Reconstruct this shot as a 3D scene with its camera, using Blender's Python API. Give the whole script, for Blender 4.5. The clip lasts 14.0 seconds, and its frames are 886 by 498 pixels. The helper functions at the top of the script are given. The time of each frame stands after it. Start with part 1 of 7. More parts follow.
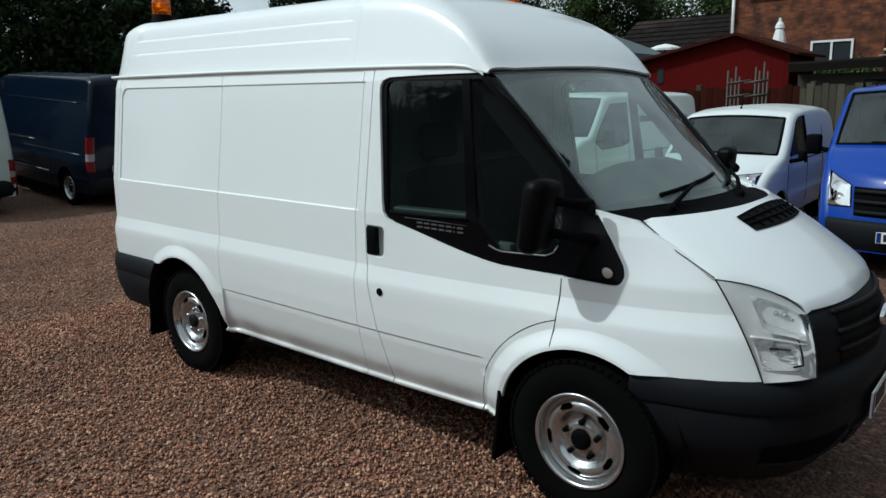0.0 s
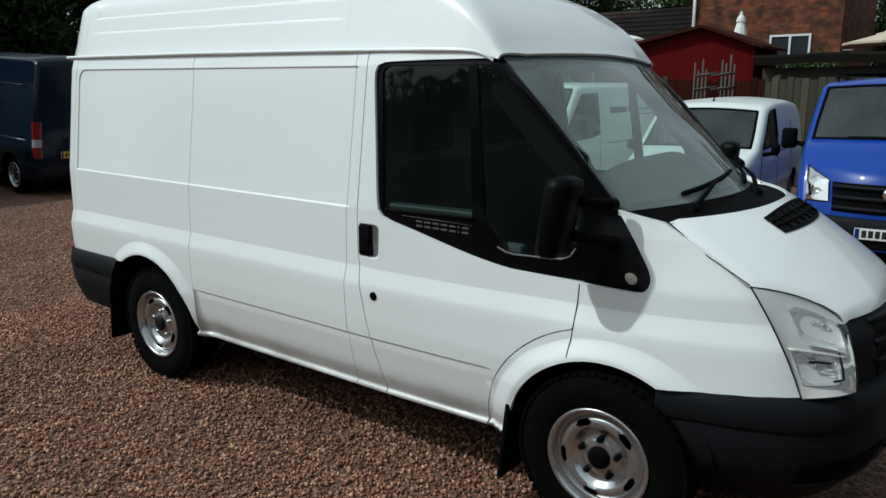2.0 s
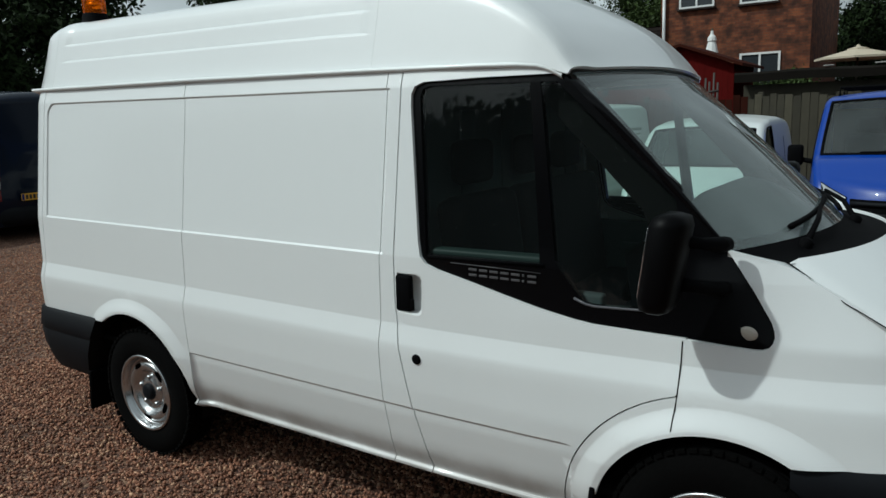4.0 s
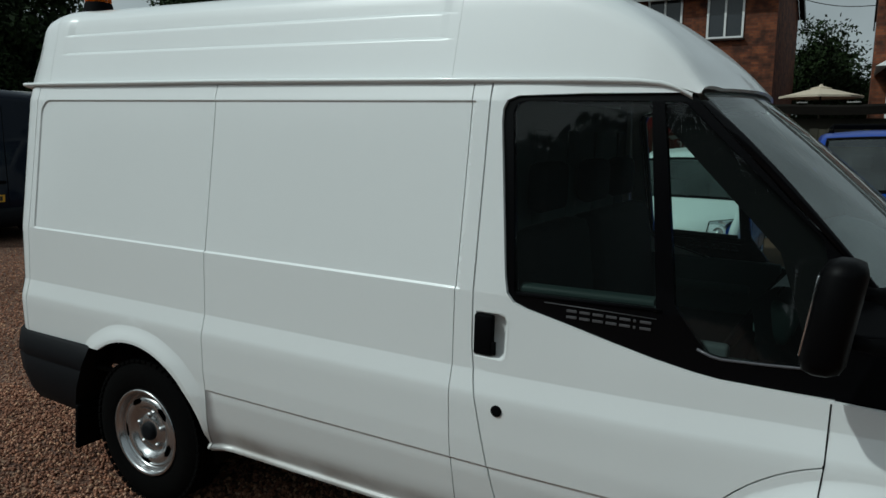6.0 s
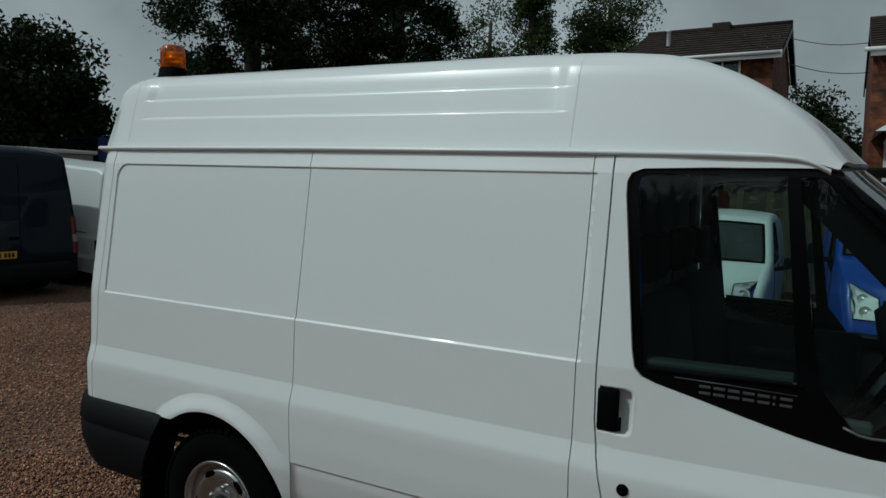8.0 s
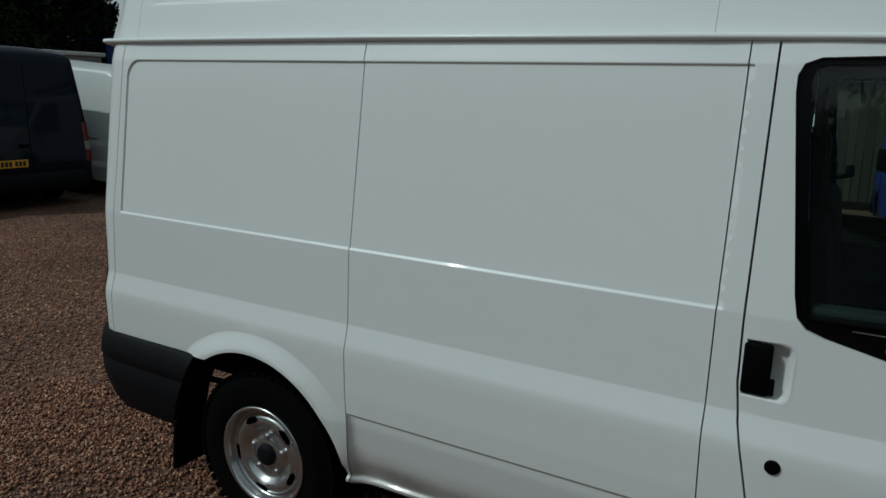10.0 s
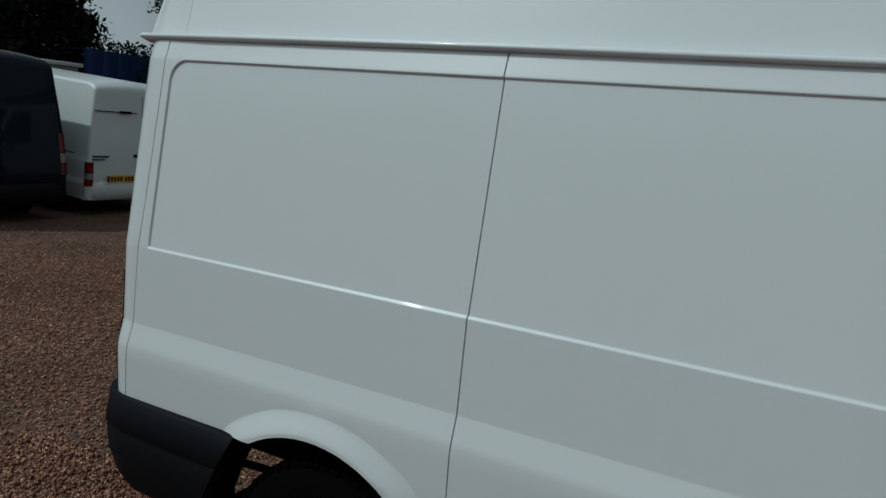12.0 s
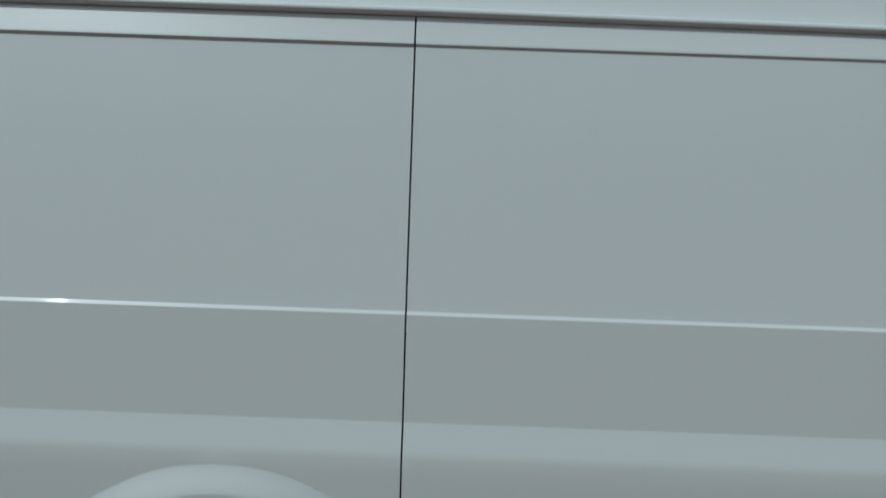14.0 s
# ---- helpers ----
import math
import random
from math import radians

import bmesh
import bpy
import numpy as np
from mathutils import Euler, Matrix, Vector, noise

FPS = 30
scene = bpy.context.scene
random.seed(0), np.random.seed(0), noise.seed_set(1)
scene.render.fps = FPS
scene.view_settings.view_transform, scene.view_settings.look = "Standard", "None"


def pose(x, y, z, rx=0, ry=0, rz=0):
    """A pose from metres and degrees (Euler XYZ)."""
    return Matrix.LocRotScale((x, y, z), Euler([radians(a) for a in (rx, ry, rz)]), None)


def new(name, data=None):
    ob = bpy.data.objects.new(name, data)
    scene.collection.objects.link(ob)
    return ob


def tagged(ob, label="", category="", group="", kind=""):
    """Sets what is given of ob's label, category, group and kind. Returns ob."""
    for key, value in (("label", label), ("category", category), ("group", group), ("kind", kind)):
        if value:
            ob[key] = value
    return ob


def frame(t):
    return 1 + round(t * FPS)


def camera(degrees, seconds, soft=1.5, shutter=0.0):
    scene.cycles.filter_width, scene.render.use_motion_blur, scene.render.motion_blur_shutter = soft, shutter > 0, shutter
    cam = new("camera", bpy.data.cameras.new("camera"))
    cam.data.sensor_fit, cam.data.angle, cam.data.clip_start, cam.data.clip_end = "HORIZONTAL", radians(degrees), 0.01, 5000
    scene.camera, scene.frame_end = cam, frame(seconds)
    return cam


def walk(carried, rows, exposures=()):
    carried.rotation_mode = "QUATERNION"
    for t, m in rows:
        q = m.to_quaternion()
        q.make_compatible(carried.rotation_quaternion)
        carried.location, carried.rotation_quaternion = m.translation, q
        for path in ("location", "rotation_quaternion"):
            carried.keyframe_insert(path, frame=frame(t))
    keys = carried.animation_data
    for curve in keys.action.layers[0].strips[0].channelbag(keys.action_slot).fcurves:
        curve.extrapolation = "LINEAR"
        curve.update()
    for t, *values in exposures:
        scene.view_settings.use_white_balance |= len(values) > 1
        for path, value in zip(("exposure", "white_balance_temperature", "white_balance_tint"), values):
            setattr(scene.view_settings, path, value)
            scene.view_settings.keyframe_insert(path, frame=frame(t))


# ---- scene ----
cam = camera(62.7, 14.0)
PATH = [
    (0, 1.396, -3.475, 1.758, 78.61, 1.25, 39.68),
    (0.5, 1.390, -3.445, 1.760, 78.52, 0.28, 41.27),
    (1, 1.368, -3.406, 1.753, 78.32, 0.08, 41.11),
    (1.5, 1.233, -3.376, 1.756, 78.11, 0.83, 36.95),
    (2, 1.058, -3.381, 1.759, 77.68, 0.39, 36.30),
    (2.5, 0.955, -3.344, 1.737, 77.56, 0.68, 34.97),
    (3, 0.815, -3.252, 1.738, 79.28, 1.29, 34.66),
    (5.5, 0.025, -3.118, 1.777, 79.52, 1.33, 31.24),
    (6, -0.114, -3.101, 1.750, 81.14, -0.62, 29.69),
    (6.2, -0.196, -3.056, 1.770, 81.95, -0.02, 29.61),
    (6.5, -0.330, -3.178, 1.811, 82.75, 1.34, 29.30),
    (7, -0.465, -3.205, 1.816, 85.74, 0.34, 27.81),
    (7.2, -0.471, -3.224, 1.814, 87.25, -0.40, 29.03),
    (7.5, -0.476, -3.261, 1.804, 88.46, -1.07, 27.53),
    (8, -0.525, -3.288, 1.790, 85.58, -1.11, 28.75),
    (8.5, -0.583, -3.191, 1.780, 80.39, -2.04, 32.30),
    (8.7, -0.627, -3.131, 1.766, 80.10, -1.35, 35.06),
    (10.8, -1.304, -2.870, 1.782, 76.91, -0.63, 27.41),
    (11, -1.394, -2.843, 1.744, 77.61, -0.61, 32.33),
    (11.2, -1.476, -2.799, 1.746, 79.65, -1.21, 34.50),
    (11.5, -1.579, -2.725, 1.750, 82.29, -1.98, 32.17),
    (12, -1.712, -2.668, 1.734, 80.85, -4.36, 27.61),
    (12.2, -1.768, -2.671, 1.736, 80.95, -4.60, 23.15),
    (12.5, -1.868, -2.697, 1.753, 80.26, -3.95, 16.61),
    (13, -2.062, -2.766, 1.801, 79.06, -2.77, 9.60),
    (13.2, -2.126, -2.758, 1.780, 78.25, -3.30, 8.70),
    (13.5, -2.215, -2.723, 1.720, 77.65, -4.42, 8.89),
    (14, -2.392, -2.647, 1.693, 80.54, -1.12, 0.61),
]
EXPOSURE = [(0, -0.35, 5800, -1), (1.5, -0.37, 5870, -1), (3.0, -0.47, 5990, -1), (5.5, -0.86, 5950, -3), (6.5, -1.05, 5910, -4), (7.5, -1.21, 5880, -4), (8.5, -1.31, 5860, -4), (11, -1.31, 5750, -5), (12.5, -1.33, 5650, -5), (14, -1.29, 5660, -4)]
walk(cam, [(t, pose(*p)) for t, *p in PATH], EXPOSURE)

# ---- sun, sky and exposure ----
SUN = Vector((-0.456, -0.51, 0.729)).normalized()   # towards the sun
sun_data = bpy.data.lights.new("sun", "SUN")
sun_data.energy, sun_data.angle, sun_data.color = 3.0, radians(1.2), (1.0, 0.985, 0.95)
sun = new("sun", sun_data)
sun.rotation_euler = SUN.to_track_quat("Z", "Y").to_euler()
world = bpy.data.worlds.new("sky")
world.use_nodes = True
scene.world = world
wn, wl = world.node_tree.nodes, world.node_tree.links
sky = wn.new("ShaderNodeTexSky")
sky.sky_type, sky.sun_disc = "NISHITA", False
sky.sun_elevation = math.asin(SUN.z)
sky.sun_rotation = math.atan2(SUN.x, SUN.y)
sky.air_density, sky.dust_density, sky.ozone_density = 1.0, 4.0, 1.0
grey = wn.new("ShaderNodeHueSaturation")
grey.inputs["Saturation"].default_value = 0.22
wl.new(sky.outputs[0], grey.inputs["Color"])
coords = wn.new("ShaderNodeTexCoord")
cloud = wn.new("ShaderNodeTexNoise")
cloud.inputs["Scale"].default_value, cloud.inputs["Detail"].default_value = 3.0, 6
wl.new(coords.outputs["Generated"], cloud.inputs["Vector"])
ramp = wn.new("ShaderNodeMapRange")
ramp.inputs["From Min"].default_value, ramp.inputs["From Max"].default_value = 0.3, 0.7
ramp.inputs["To Min"].default_value, ramp.inputs["To Max"].default_value = 0.72, 1.4
wl.new(cloud.outputs["Fac"], ramp.inputs["Value"])
mul = wn.new("ShaderNodeVectorMath")
mul.operation = "MULTIPLY"
wl.new(ramp.outputs[0], mul.inputs[1])
veil = wn.new("ShaderNodeMix")      # thin even cloud over the whole sky
veil.data_type = "RGBA"
veil.inputs["Factor"].default_value = 0.5
veil.inputs["B"].default_value = (6.0, 6.3, 6.5, 1)
wl.new(grey.outputs[0], veil.inputs["A"])
wl.new(veil.outputs["Result"], mul.inputs[0])
wl.new(mul.outputs[0], wn["Background"].inputs["Color"])
wn["Background"].inputs["Strength"].default_value = 0.13


# ---- materials ----
def mat(name, col, rough=0.5, metal=0.0, var=0.12, scale=6.0, bump=0.0, bscale=80.0, trans=0.0, coat=0.0, spec=0.5):
    """A surface with variation at two scales and fine relief."""
    m = bpy.data.materials.new(name)
    m.use_nodes = True
    n, l = m.node_tree.nodes, m.node_tree.links
    b = n["Principled BSDF"]
    b.inputs["Roughness"].default_value, b.inputs["Metallic"].default_value = rough, metal
    b.inputs["Transmission Weight"].default_value, b.inputs["Coat Weight"].default_value = trans, coat
    b.inputs["Coat Roughness"].default_value = 0.04
    b.inputs["Specular IOR Level"].default_value = spec
    tc = n.new("ShaderNodeTexCoord")
    mix = n.new("ShaderNodeMix")
    mix.data_type = "RGBA"
    big, small = n.new("ShaderNodeTexNoise"), n.new("ShaderNodeTexNoise")
    big.inputs["Scale"].default_value, small.inputs["Scale"].default_value = scale, scale * 11
    big.inputs["Detail"].default_value = small.inputs["Detail"].default_value = 4
    add = n.new("ShaderNodeMath")
    add.operation = "MULTIPLY_ADD"
    add.inputs[1].default_value = 0.4
    for t in (big, small):
        l.new(tc.outputs["Object"], t.inputs["Vector"])
    l.new(small.outputs["Fac"], add.inputs[0])
    scl = n.new("ShaderNodeMath")
    scl.operation = "MULTIPLY"
    scl.inputs[1].default_value = 0.6
    l.new(big.outputs["Fac"], scl.inputs[0])
    l.new(scl.outputs[0], add.inputs[2])
    l.new(add.outputs[0], mix.inputs["Factor"])
    mix.inputs["A"].default_value = (*[c * (1 - var) for c in col], 1)
    mix.inputs["B"].default_value = (*[min(1, c * (1 + var)) for c in col], 1)
    l.new(mix.outputs["Result"], b.inputs["Base Color"])
    if bump:
        t = n.new("ShaderNodeTexNoise")
        t.inputs["Scale"].default_value, t.inputs["Detail"].default_value = bscale, 3
        l.new(tc.outputs["Object"], t.inputs["Vector"])
        bm_ = n.new("ShaderNodeBump")
        bm_.inputs["Strength"].default_value, bm_.inputs["Distance"].default_value = bump, 0.01
        l.new(t.outputs["Fac"], bm_.inputs["Height"])
        l.new(bm_.outputs[0], b.inputs["Normal"])
    return m


def vary_by_object(m, amount):
    """Shade each object, or each island of a joined mesh, a little differently."""
    n, l = m.node_tree.nodes, m.node_tree.links
    b = n["Principled BSDF"]
    src = b.inputs["Base Color"].links[0].from_socket
    info, geo = n.new("ShaderNodeObjectInfo"), n.new("ShaderNodeNewGeometry")
    s = n.new("ShaderNodeMath")
    l.new(info.outputs["Random"], s.inputs[0])
    l.new(geo.outputs["Random Per Island"], s.inputs[1])
    f = n.new("ShaderNodeMath")
    f.operation = "FRACT"
    l.new(s.outputs[0], f.inputs[0])
    r = n.new("ShaderNodeMapRange")
    r.inputs["To Min"].default_value, r.inputs["To Max"].default_value = 1 - amount, 1 + amount
    l.new(f.outputs[0], r.inputs["Value"])
    v = n.new("ShaderNodeVectorMath")
    v.operation = "MULTIPLY"
    l.new(src, v.inputs[0])
    l.new(r.outputs[0], v.inputs[1])
    l.new(v.outputs[0], b.inputs["Base Color"])
    return m


def glass(name, tint, rough=0.0, film=0.0, ior=1.45):
    """A thin tinted pane: straight-through tint, a pale film for dust and painted-in sky haze, and a reflecting
    surface.
    """
    m = bpy.data.materials.new(name)
    m.use_nodes = True
    n, l = m.node_tree.nodes, m.node_tree.links
    n.remove(n["Principled BSDF"])
    tr, gl, mx, fr = (n.new("ShaderNode" + k) for k in ("BsdfTransparent", "BsdfGlossy", "MixShader", "Fresnel"))
    tr.inputs["Color"].default_value = (*tint, 1)
    gl.inputs["Roughness"].default_value = rough
    fr.inputs["IOR"].default_value = ior
    l.new(fr.outputs[0], mx.inputs[0])
    # pale diffuse film: some dust, mostly reflected sky put into the colour
    if film:
        df, fm, no, rg, tc = (n.new("ShaderNode" + k) for k in ("BsdfDiffuse", "MixShader", "TexNoise", "MapRange", "TexCoord"))
        df.inputs["Color"].default_value = (0.58, 0.67, 0.67, 1)
        no.inputs["Scale"].default_value, no.inputs["Detail"].default_value = 2.5, 6
        rg.inputs["From Min"].default_value, rg.inputs["From Max"].default_value = 0.3, 0.7
        rg.inputs["To Min"].default_value, rg.inputs["To Max"].default_value = film * 0.6, film * 1.4
        l.new(tc.outputs["Object"], no.inputs["Vector"])
        l.new(no.outputs["Fac"], rg.inputs["Value"])
        l.new(rg.outputs[0], fm.inputs[0])
        l.new(tr.outputs[0], fm.inputs[1])
        l.new(df.outputs[0], fm.inputs[2])
        l.new(fm.outputs[0], mx.inputs[1])
    else:
        l.new(tr.outputs[0], mx.inputs[1])
    l.new(gl.outputs[0], mx.inputs[2])
    l.new(mx.outputs[0], n["Material Output"].inputs["Surface"])
    return m


WHITE = mat("white_paint", (0.78, 0.80, 0.80), 0.32, var=0.015, scale=1.2, coat=0.6)


def road_dirt(m, top, low):
    """Brown road dirt thrown up on the lowest part of the sides."""
    n, l = m.node_tree.nodes, m.node_tree.links
    b = n["Principled BSDF"]
    src = b.inputs["Base Color"].links[0].from_socket
    tc, sp, rg, no, mu, mx = (n.new("ShaderNode" + k) for k in ("TexCoord", "SeparateXYZ", "MapRange", "TexNoise", "Math", "Mix"))
    l.new(tc.outputs["Object"], sp.inputs[0])
    l.new(sp.outputs["Z"], rg.inputs["Value"])
    rg.interpolation_type = "SMOOTHSTEP"
    rg.inputs["From Min"].default_value, rg.inputs["From Max"].default_value = top, low
    no.inputs["Scale"].default_value, no.inputs["Detail"].default_value = 4.0, 8
    l.new(tc.outputs["Object"], no.inputs["Vector"])
    mu.operation = "MULTIPLY"
    l.new(rg.outputs[0], mu.inputs[0])
    l.new(no.outputs["Fac"], mu.inputs[1])
    mx.data_type = "RGBA"
    l.new(mu.outputs[0], mx.inputs["Factor"])
    l.new(src, mx.inputs["A"])
    mx.inputs["B"].default_value = (0.14, 0.105, 0.08, 1)
    l.new(mx.outputs["Result"], b.inputs["Base Color"])
    return m


road_dirt(WHITE, 0.52, 0.39)
WHITE2 = mat("white_van_paint", (0.70, 0.73, 0.72), 0.35, var=0.04, scale=1.5, coat=0.4)
PALE = mat("pale_grey_green_paint", (0.44, 0.51, 0.49), 0.35, var=0.05, scale=1.5, coat=0.4)
BLUE = mat("blue_paint", (0.004, 0.040, 0.27), 0.35, var=0.06, scale=2, coat=0.25, spec=0.25)
NAVY = mat("navy_paint", (0.0020, 0.0060, 0.016), 0.25, var=0.1, scale=2, coat=0.2, spec=0.12)
BLACK = mat("black_plastic", (0.002, 0.002, 0.0025), 0.75, var=0.2, scale=20, bump=0.08, bscale=400, spec=0.05)
TRIM = mat("black_gloss_trim", (0.002, 0.002, 0.0025), 0.25, var=0.2, scale=20, spec=0.15)
GREYP = mat("grey_bumper_plastic", (0.0040, 0.0049, 0.0068), 0.66, var=0.15, scale=15, bump=0.1, bscale=500, spec=0.16)
RUBBER = mat("tyre_rubber", (0.002, 0.002, 0.002), 0.9, var=0.3, scale=25, bump=0.2, bscale=150, spec=0.06)
STEEL = mat("silver_steel_wheel", (0.50, 0.505, 0.51), 0.24, 0.9, var=0.12, scale=30, bump=0.05, bscale=120)
DARK = mat("underbody_black", (0.003, 0.003, 0.003), 0.8, var=0.3, scale=10, spec=0.12)
CHROME = mat("chrome", (0.80, 0.80, 0.81), 0.14, 1.0, var=0.04)
LAMPREF = mat("satin_lamp_reflector", (0.84, 0.81, 0.79), 0.42, 0.15, var=0.12, scale=14)
LAMPCHROME = mat("lamp_bowl_chrome", (0.86, 0.85, 0.85), 0.25, 0.55, var=0.06, scale=50)
DULLSILVER = mat("dull_silver", (0.085, 0.083, 0.088), 0.4, 0.3, var=0.1)
CLOTH = mat("dark_grey_seat_cloth", (0.010, 0.011, 0.013), 0.9, var=0.2, scale=40, bump=0.3, bscale=300, spec=0.12)
DASH = mat("dark_grey_dashboard", (0.036, 0.042, 0.046), 0.6, var=0.12, scale=20, bump=0.1, bscale=300, spec=0.12)
SATIN = mat("satin_black_mirror_plastic", (0.0018, 0.0018, 0.0022), 0.45, var=0.2, scale=20, bump=0.06, bscale=400, spec=0.07)
SILLTRIM = mat("grey_green_inner_sill", (0.022, 0.036, 0.034), 0.5, var=0.12, scale=15, spec=0.2)
CLEARLENS = mat("clear_ribbed_lens", (0.30, 0.27, 0.27), 0.2, 0.2, var=0.5, scale=16, bump=0.4, bscale=60)
REPEATER = mat("milky_indicator_lens", (0.50, 0.46, 0.40), 0.2, var=0.2, scale=40)
LIP = mat("pale_highlight_rubber", (0.09, 0.09, 0.10), 0.3, var=0.2, scale=30)
SHROUD = mat("grey_cab_plastic", (0.06, 0.10, 0.095), 0.6, var=0.08, scale=15)
DOORCARD = mat("grey_door_lining", (0.075, 0.092, 0.094), 0.7, var=0.08, scale=15, spec=0.12)
RED = mat("red_lamp_plastic", (0.13, 0.003, 0.003), 0.15, var=0.1, scale=20)
LAMPW = mat("clear_lamp_white", (0.85, 0.86, 0.86), 0.25, 0.1, var=0.06, scale=40)
YELLOW = mat("yellow_plate", (0.75, 0.42, 0.03), 0.4, var=0.04)
PLATEW = mat("white_plate", (0.75, 0.75, 0.73), 0.4, var=0.04)
INK = mat("black_ink", (0.012, 0.012, 0.014), 0.5, var=0.1)
GREYINK = mat("grey_green_lettering", (0.22, 0.27, 0.25), 0.5, var=0.1)
PAPER = mat("white_card_tag", (0.75, 0.76, 0.76), 0.7, var=0.04)
BADGE = mat("blue_badge_enamel", (0.01, 0.03, 0.16), 0.2, var=0.05)
GLASS = glass("green_tinted_glass", (0.70, 0.82, 0.78), 0.0, 0.007)
WSGLASS = glass("windscreen_glass", (0.80, 0.92, 0.87), 0.0, 0.23, 1.6)
PWSGLASS = glass("dusty_sky_haze_glass", (0.72, 0.82, 0.78), 0.0, 0.045, 1.6)
CLEAR = glass("clear_lens", (0.93, 0.95, 0.96), 0.02)
AMBER = mat("amber_lens", (0.90, 0.17, 0.002), 0.12, var=0.08, scale=25, trans=0.8)


# ---- building blocks ----
def part(name, bm, material, parent=None, label="", smooth=True):
    me = bpy.data.meshes.new(name)
    bm.normal_update()
    bm.to_mesh(me)
    bm.free()
    for p in me.polygons:
        p.use_smooth = smooth
    if material:
        me.materials.append(material)
    ob = new(name, me)
    ob.parent = parent
    return tagged(ob, label)


def mesh_part(name, verts, faces, material, parent=None, label="", smooth=True, normals=None):
    me = bpy.data.meshes.new(name)
    me.from_pydata([tuple(map(float, v)) for v in verts], [], [tuple(map(int, f)) for f in faces])
    for p in me.polygons:
        p.use_smooth = smooth
    me.materials.append(material)
    me.update()
    if normals is not None:
        me.normals_split_custom_set(normals)
    ob = new(name, me)
    ob.parent = parent
    return tagged(ob, label)


def box(bm, lo, hi, bevel=0.0, m=None):
    """A box from corner to corner, its edges rounded."""
    a = bmesh.new()
    bmesh.ops.create_cube(a, size=1)
    for v in a.verts:
        v.co = Vector([lo[i] + (v.co[i] + 0.5) * (hi[i] - lo[i]) for i in range(3)])
    if bevel:
        bmesh.ops.bevel(a, geom=a.edges[:], offset=bevel, segments=2, affect="EDGES", profile=0.5)
    if m is not None:
        bmesh.ops.transform(a, matrix=m, verts=a.verts[:])
    tmp = bpy.data.meshes.new("tmp")
    a.to_mesh(tmp)
    a.free()
    bm.from_mesh(tmp)
    bpy.data.meshes.remove(tmp)
    return bm


def lathe(bm, profile, axis=Vector((0, 1, 0)), centre=Vector((0, 0, 0)), segs=40, skip=None):
    """Turn a profile of (radius, along) about an axis."""
    axis = Vector(axis).normalized()
    u = axis.orthogonal().normalized()
    w = axis.cross(u)
    rings = []
    for r, a in profile:
        rings.append([bm.verts.new(Vector(centre) + axis * a + (u * math.cos(k * math.tau / segs) + w * math.sin(k * math.tau / segs)) * max(r, 1e-4)) for k in range(segs)])
    for i in range(len(rings) - 1):
        for k in range(segs):
            if skip and skip(i, k):
                continue
            bm.faces.new((rings[i][k], rings[i][(k + 1) % segs], rings[i + 1][(k + 1) % segs], rings[i + 1][k]))
    return bm


def sweep(bm, path, r, sides=8, flat=1.0):
    """A tube along a path of points."""
    path = [Vector(p) for p in path]
    rings = []
    for i, p in enumerate(path):
        d = (path[min(i + 1, len(path) - 1)] - path[max(i - 1, 0)]).normalized()
        u = d.cross(Vector((0, 0, 1)))
        u = u.normalized() if u.length > 1e-4 else Vector((1, 0, 0))
        w = u.cross(d)
        rr = r[i] if isinstance(r, (list, tuple)) else r
        rings.append([bm.verts.new(p + u * rr * math.cos(k * math.tau / sides) + w * rr * flat * math.sin(k * math.tau / sides)) for k in range(sides)])
    for a, b in zip(rings, rings[1:]):
        for k in range(sides):
            bm.faces.new((a[k], a[(k + 1) % sides], b[(k + 1) % sides], b[k]))
    bm.faces.new(rings[0][::-1])
    bm.faces.new(rings[-1])
    return bm


def grid(rows):
    """Verts and quads of a net of points."""
    h, w = len(rows), len(rows[0])
    verts = [p for r in rows for p in r]
    faces = [(i * w + k, i * w + k + 1, (i + 1) * w + k + 1, (i + 1) * w + k) for i in range(h - 1) for k in range(w - 1)]
    return verts, faces


def resample(poly, step):
    out = []
    for a, b in zip(poly, poly[1:] + poly[:1]):
        n = max(1, int(math.dist(a, b) / step))
        out += [(a[0] + (b[0] - a[0]) * k / n, a[1] + (b[1] - a[1]) * k / n) for k in range(n)]
    return out


def follow(poly, levels):
    """Add points to an outline where it crosses the given heights."""
    out = []
    for a, b in zip(poly, poly[1:] + poly[:1]):
        out.append(a)
        if abs(b[1] - a[1]) > 0.004:
            ts = sorted((z - a[1]) / (b[1] - a[1]) for z in levels)
            out += [(a[0] + (b[0] - a[0]) * t, a[1] + (b[1] - a[1]) * t) for t in ts if 0.04 < t < 0.96]
    return out


def inside(pts, poly):
    x, y = pts[:, 0], pts[:, 1]
    res = np.zeros(len(pts), bool)
    for (x1, y1), (x2, y2) in zip(poly, poly[1:] + poly[:1]):
        if y1 != y2:
            res ^= ((y1 > y) != (y2 > y)) & (x < (x2 - x1) * (y - y1) / (y2 - y1) + x1)
    return res


def border_distance(pts, poly, closed=True):
    d = np.full(len(pts), 1e9)
    for a, b in zip(poly, poly[1:] + (poly[:1] if closed else [])):
        a, b = np.array(a), np.array(b)
        ab = b - a
        t = np.clip(((pts - a) @ ab) / max(ab @ ab, 1e-12), 0, 1)
        d = np.minimum(d, np.linalg.norm(pts - a - t[:, None] * ab, axis=1))
    return d


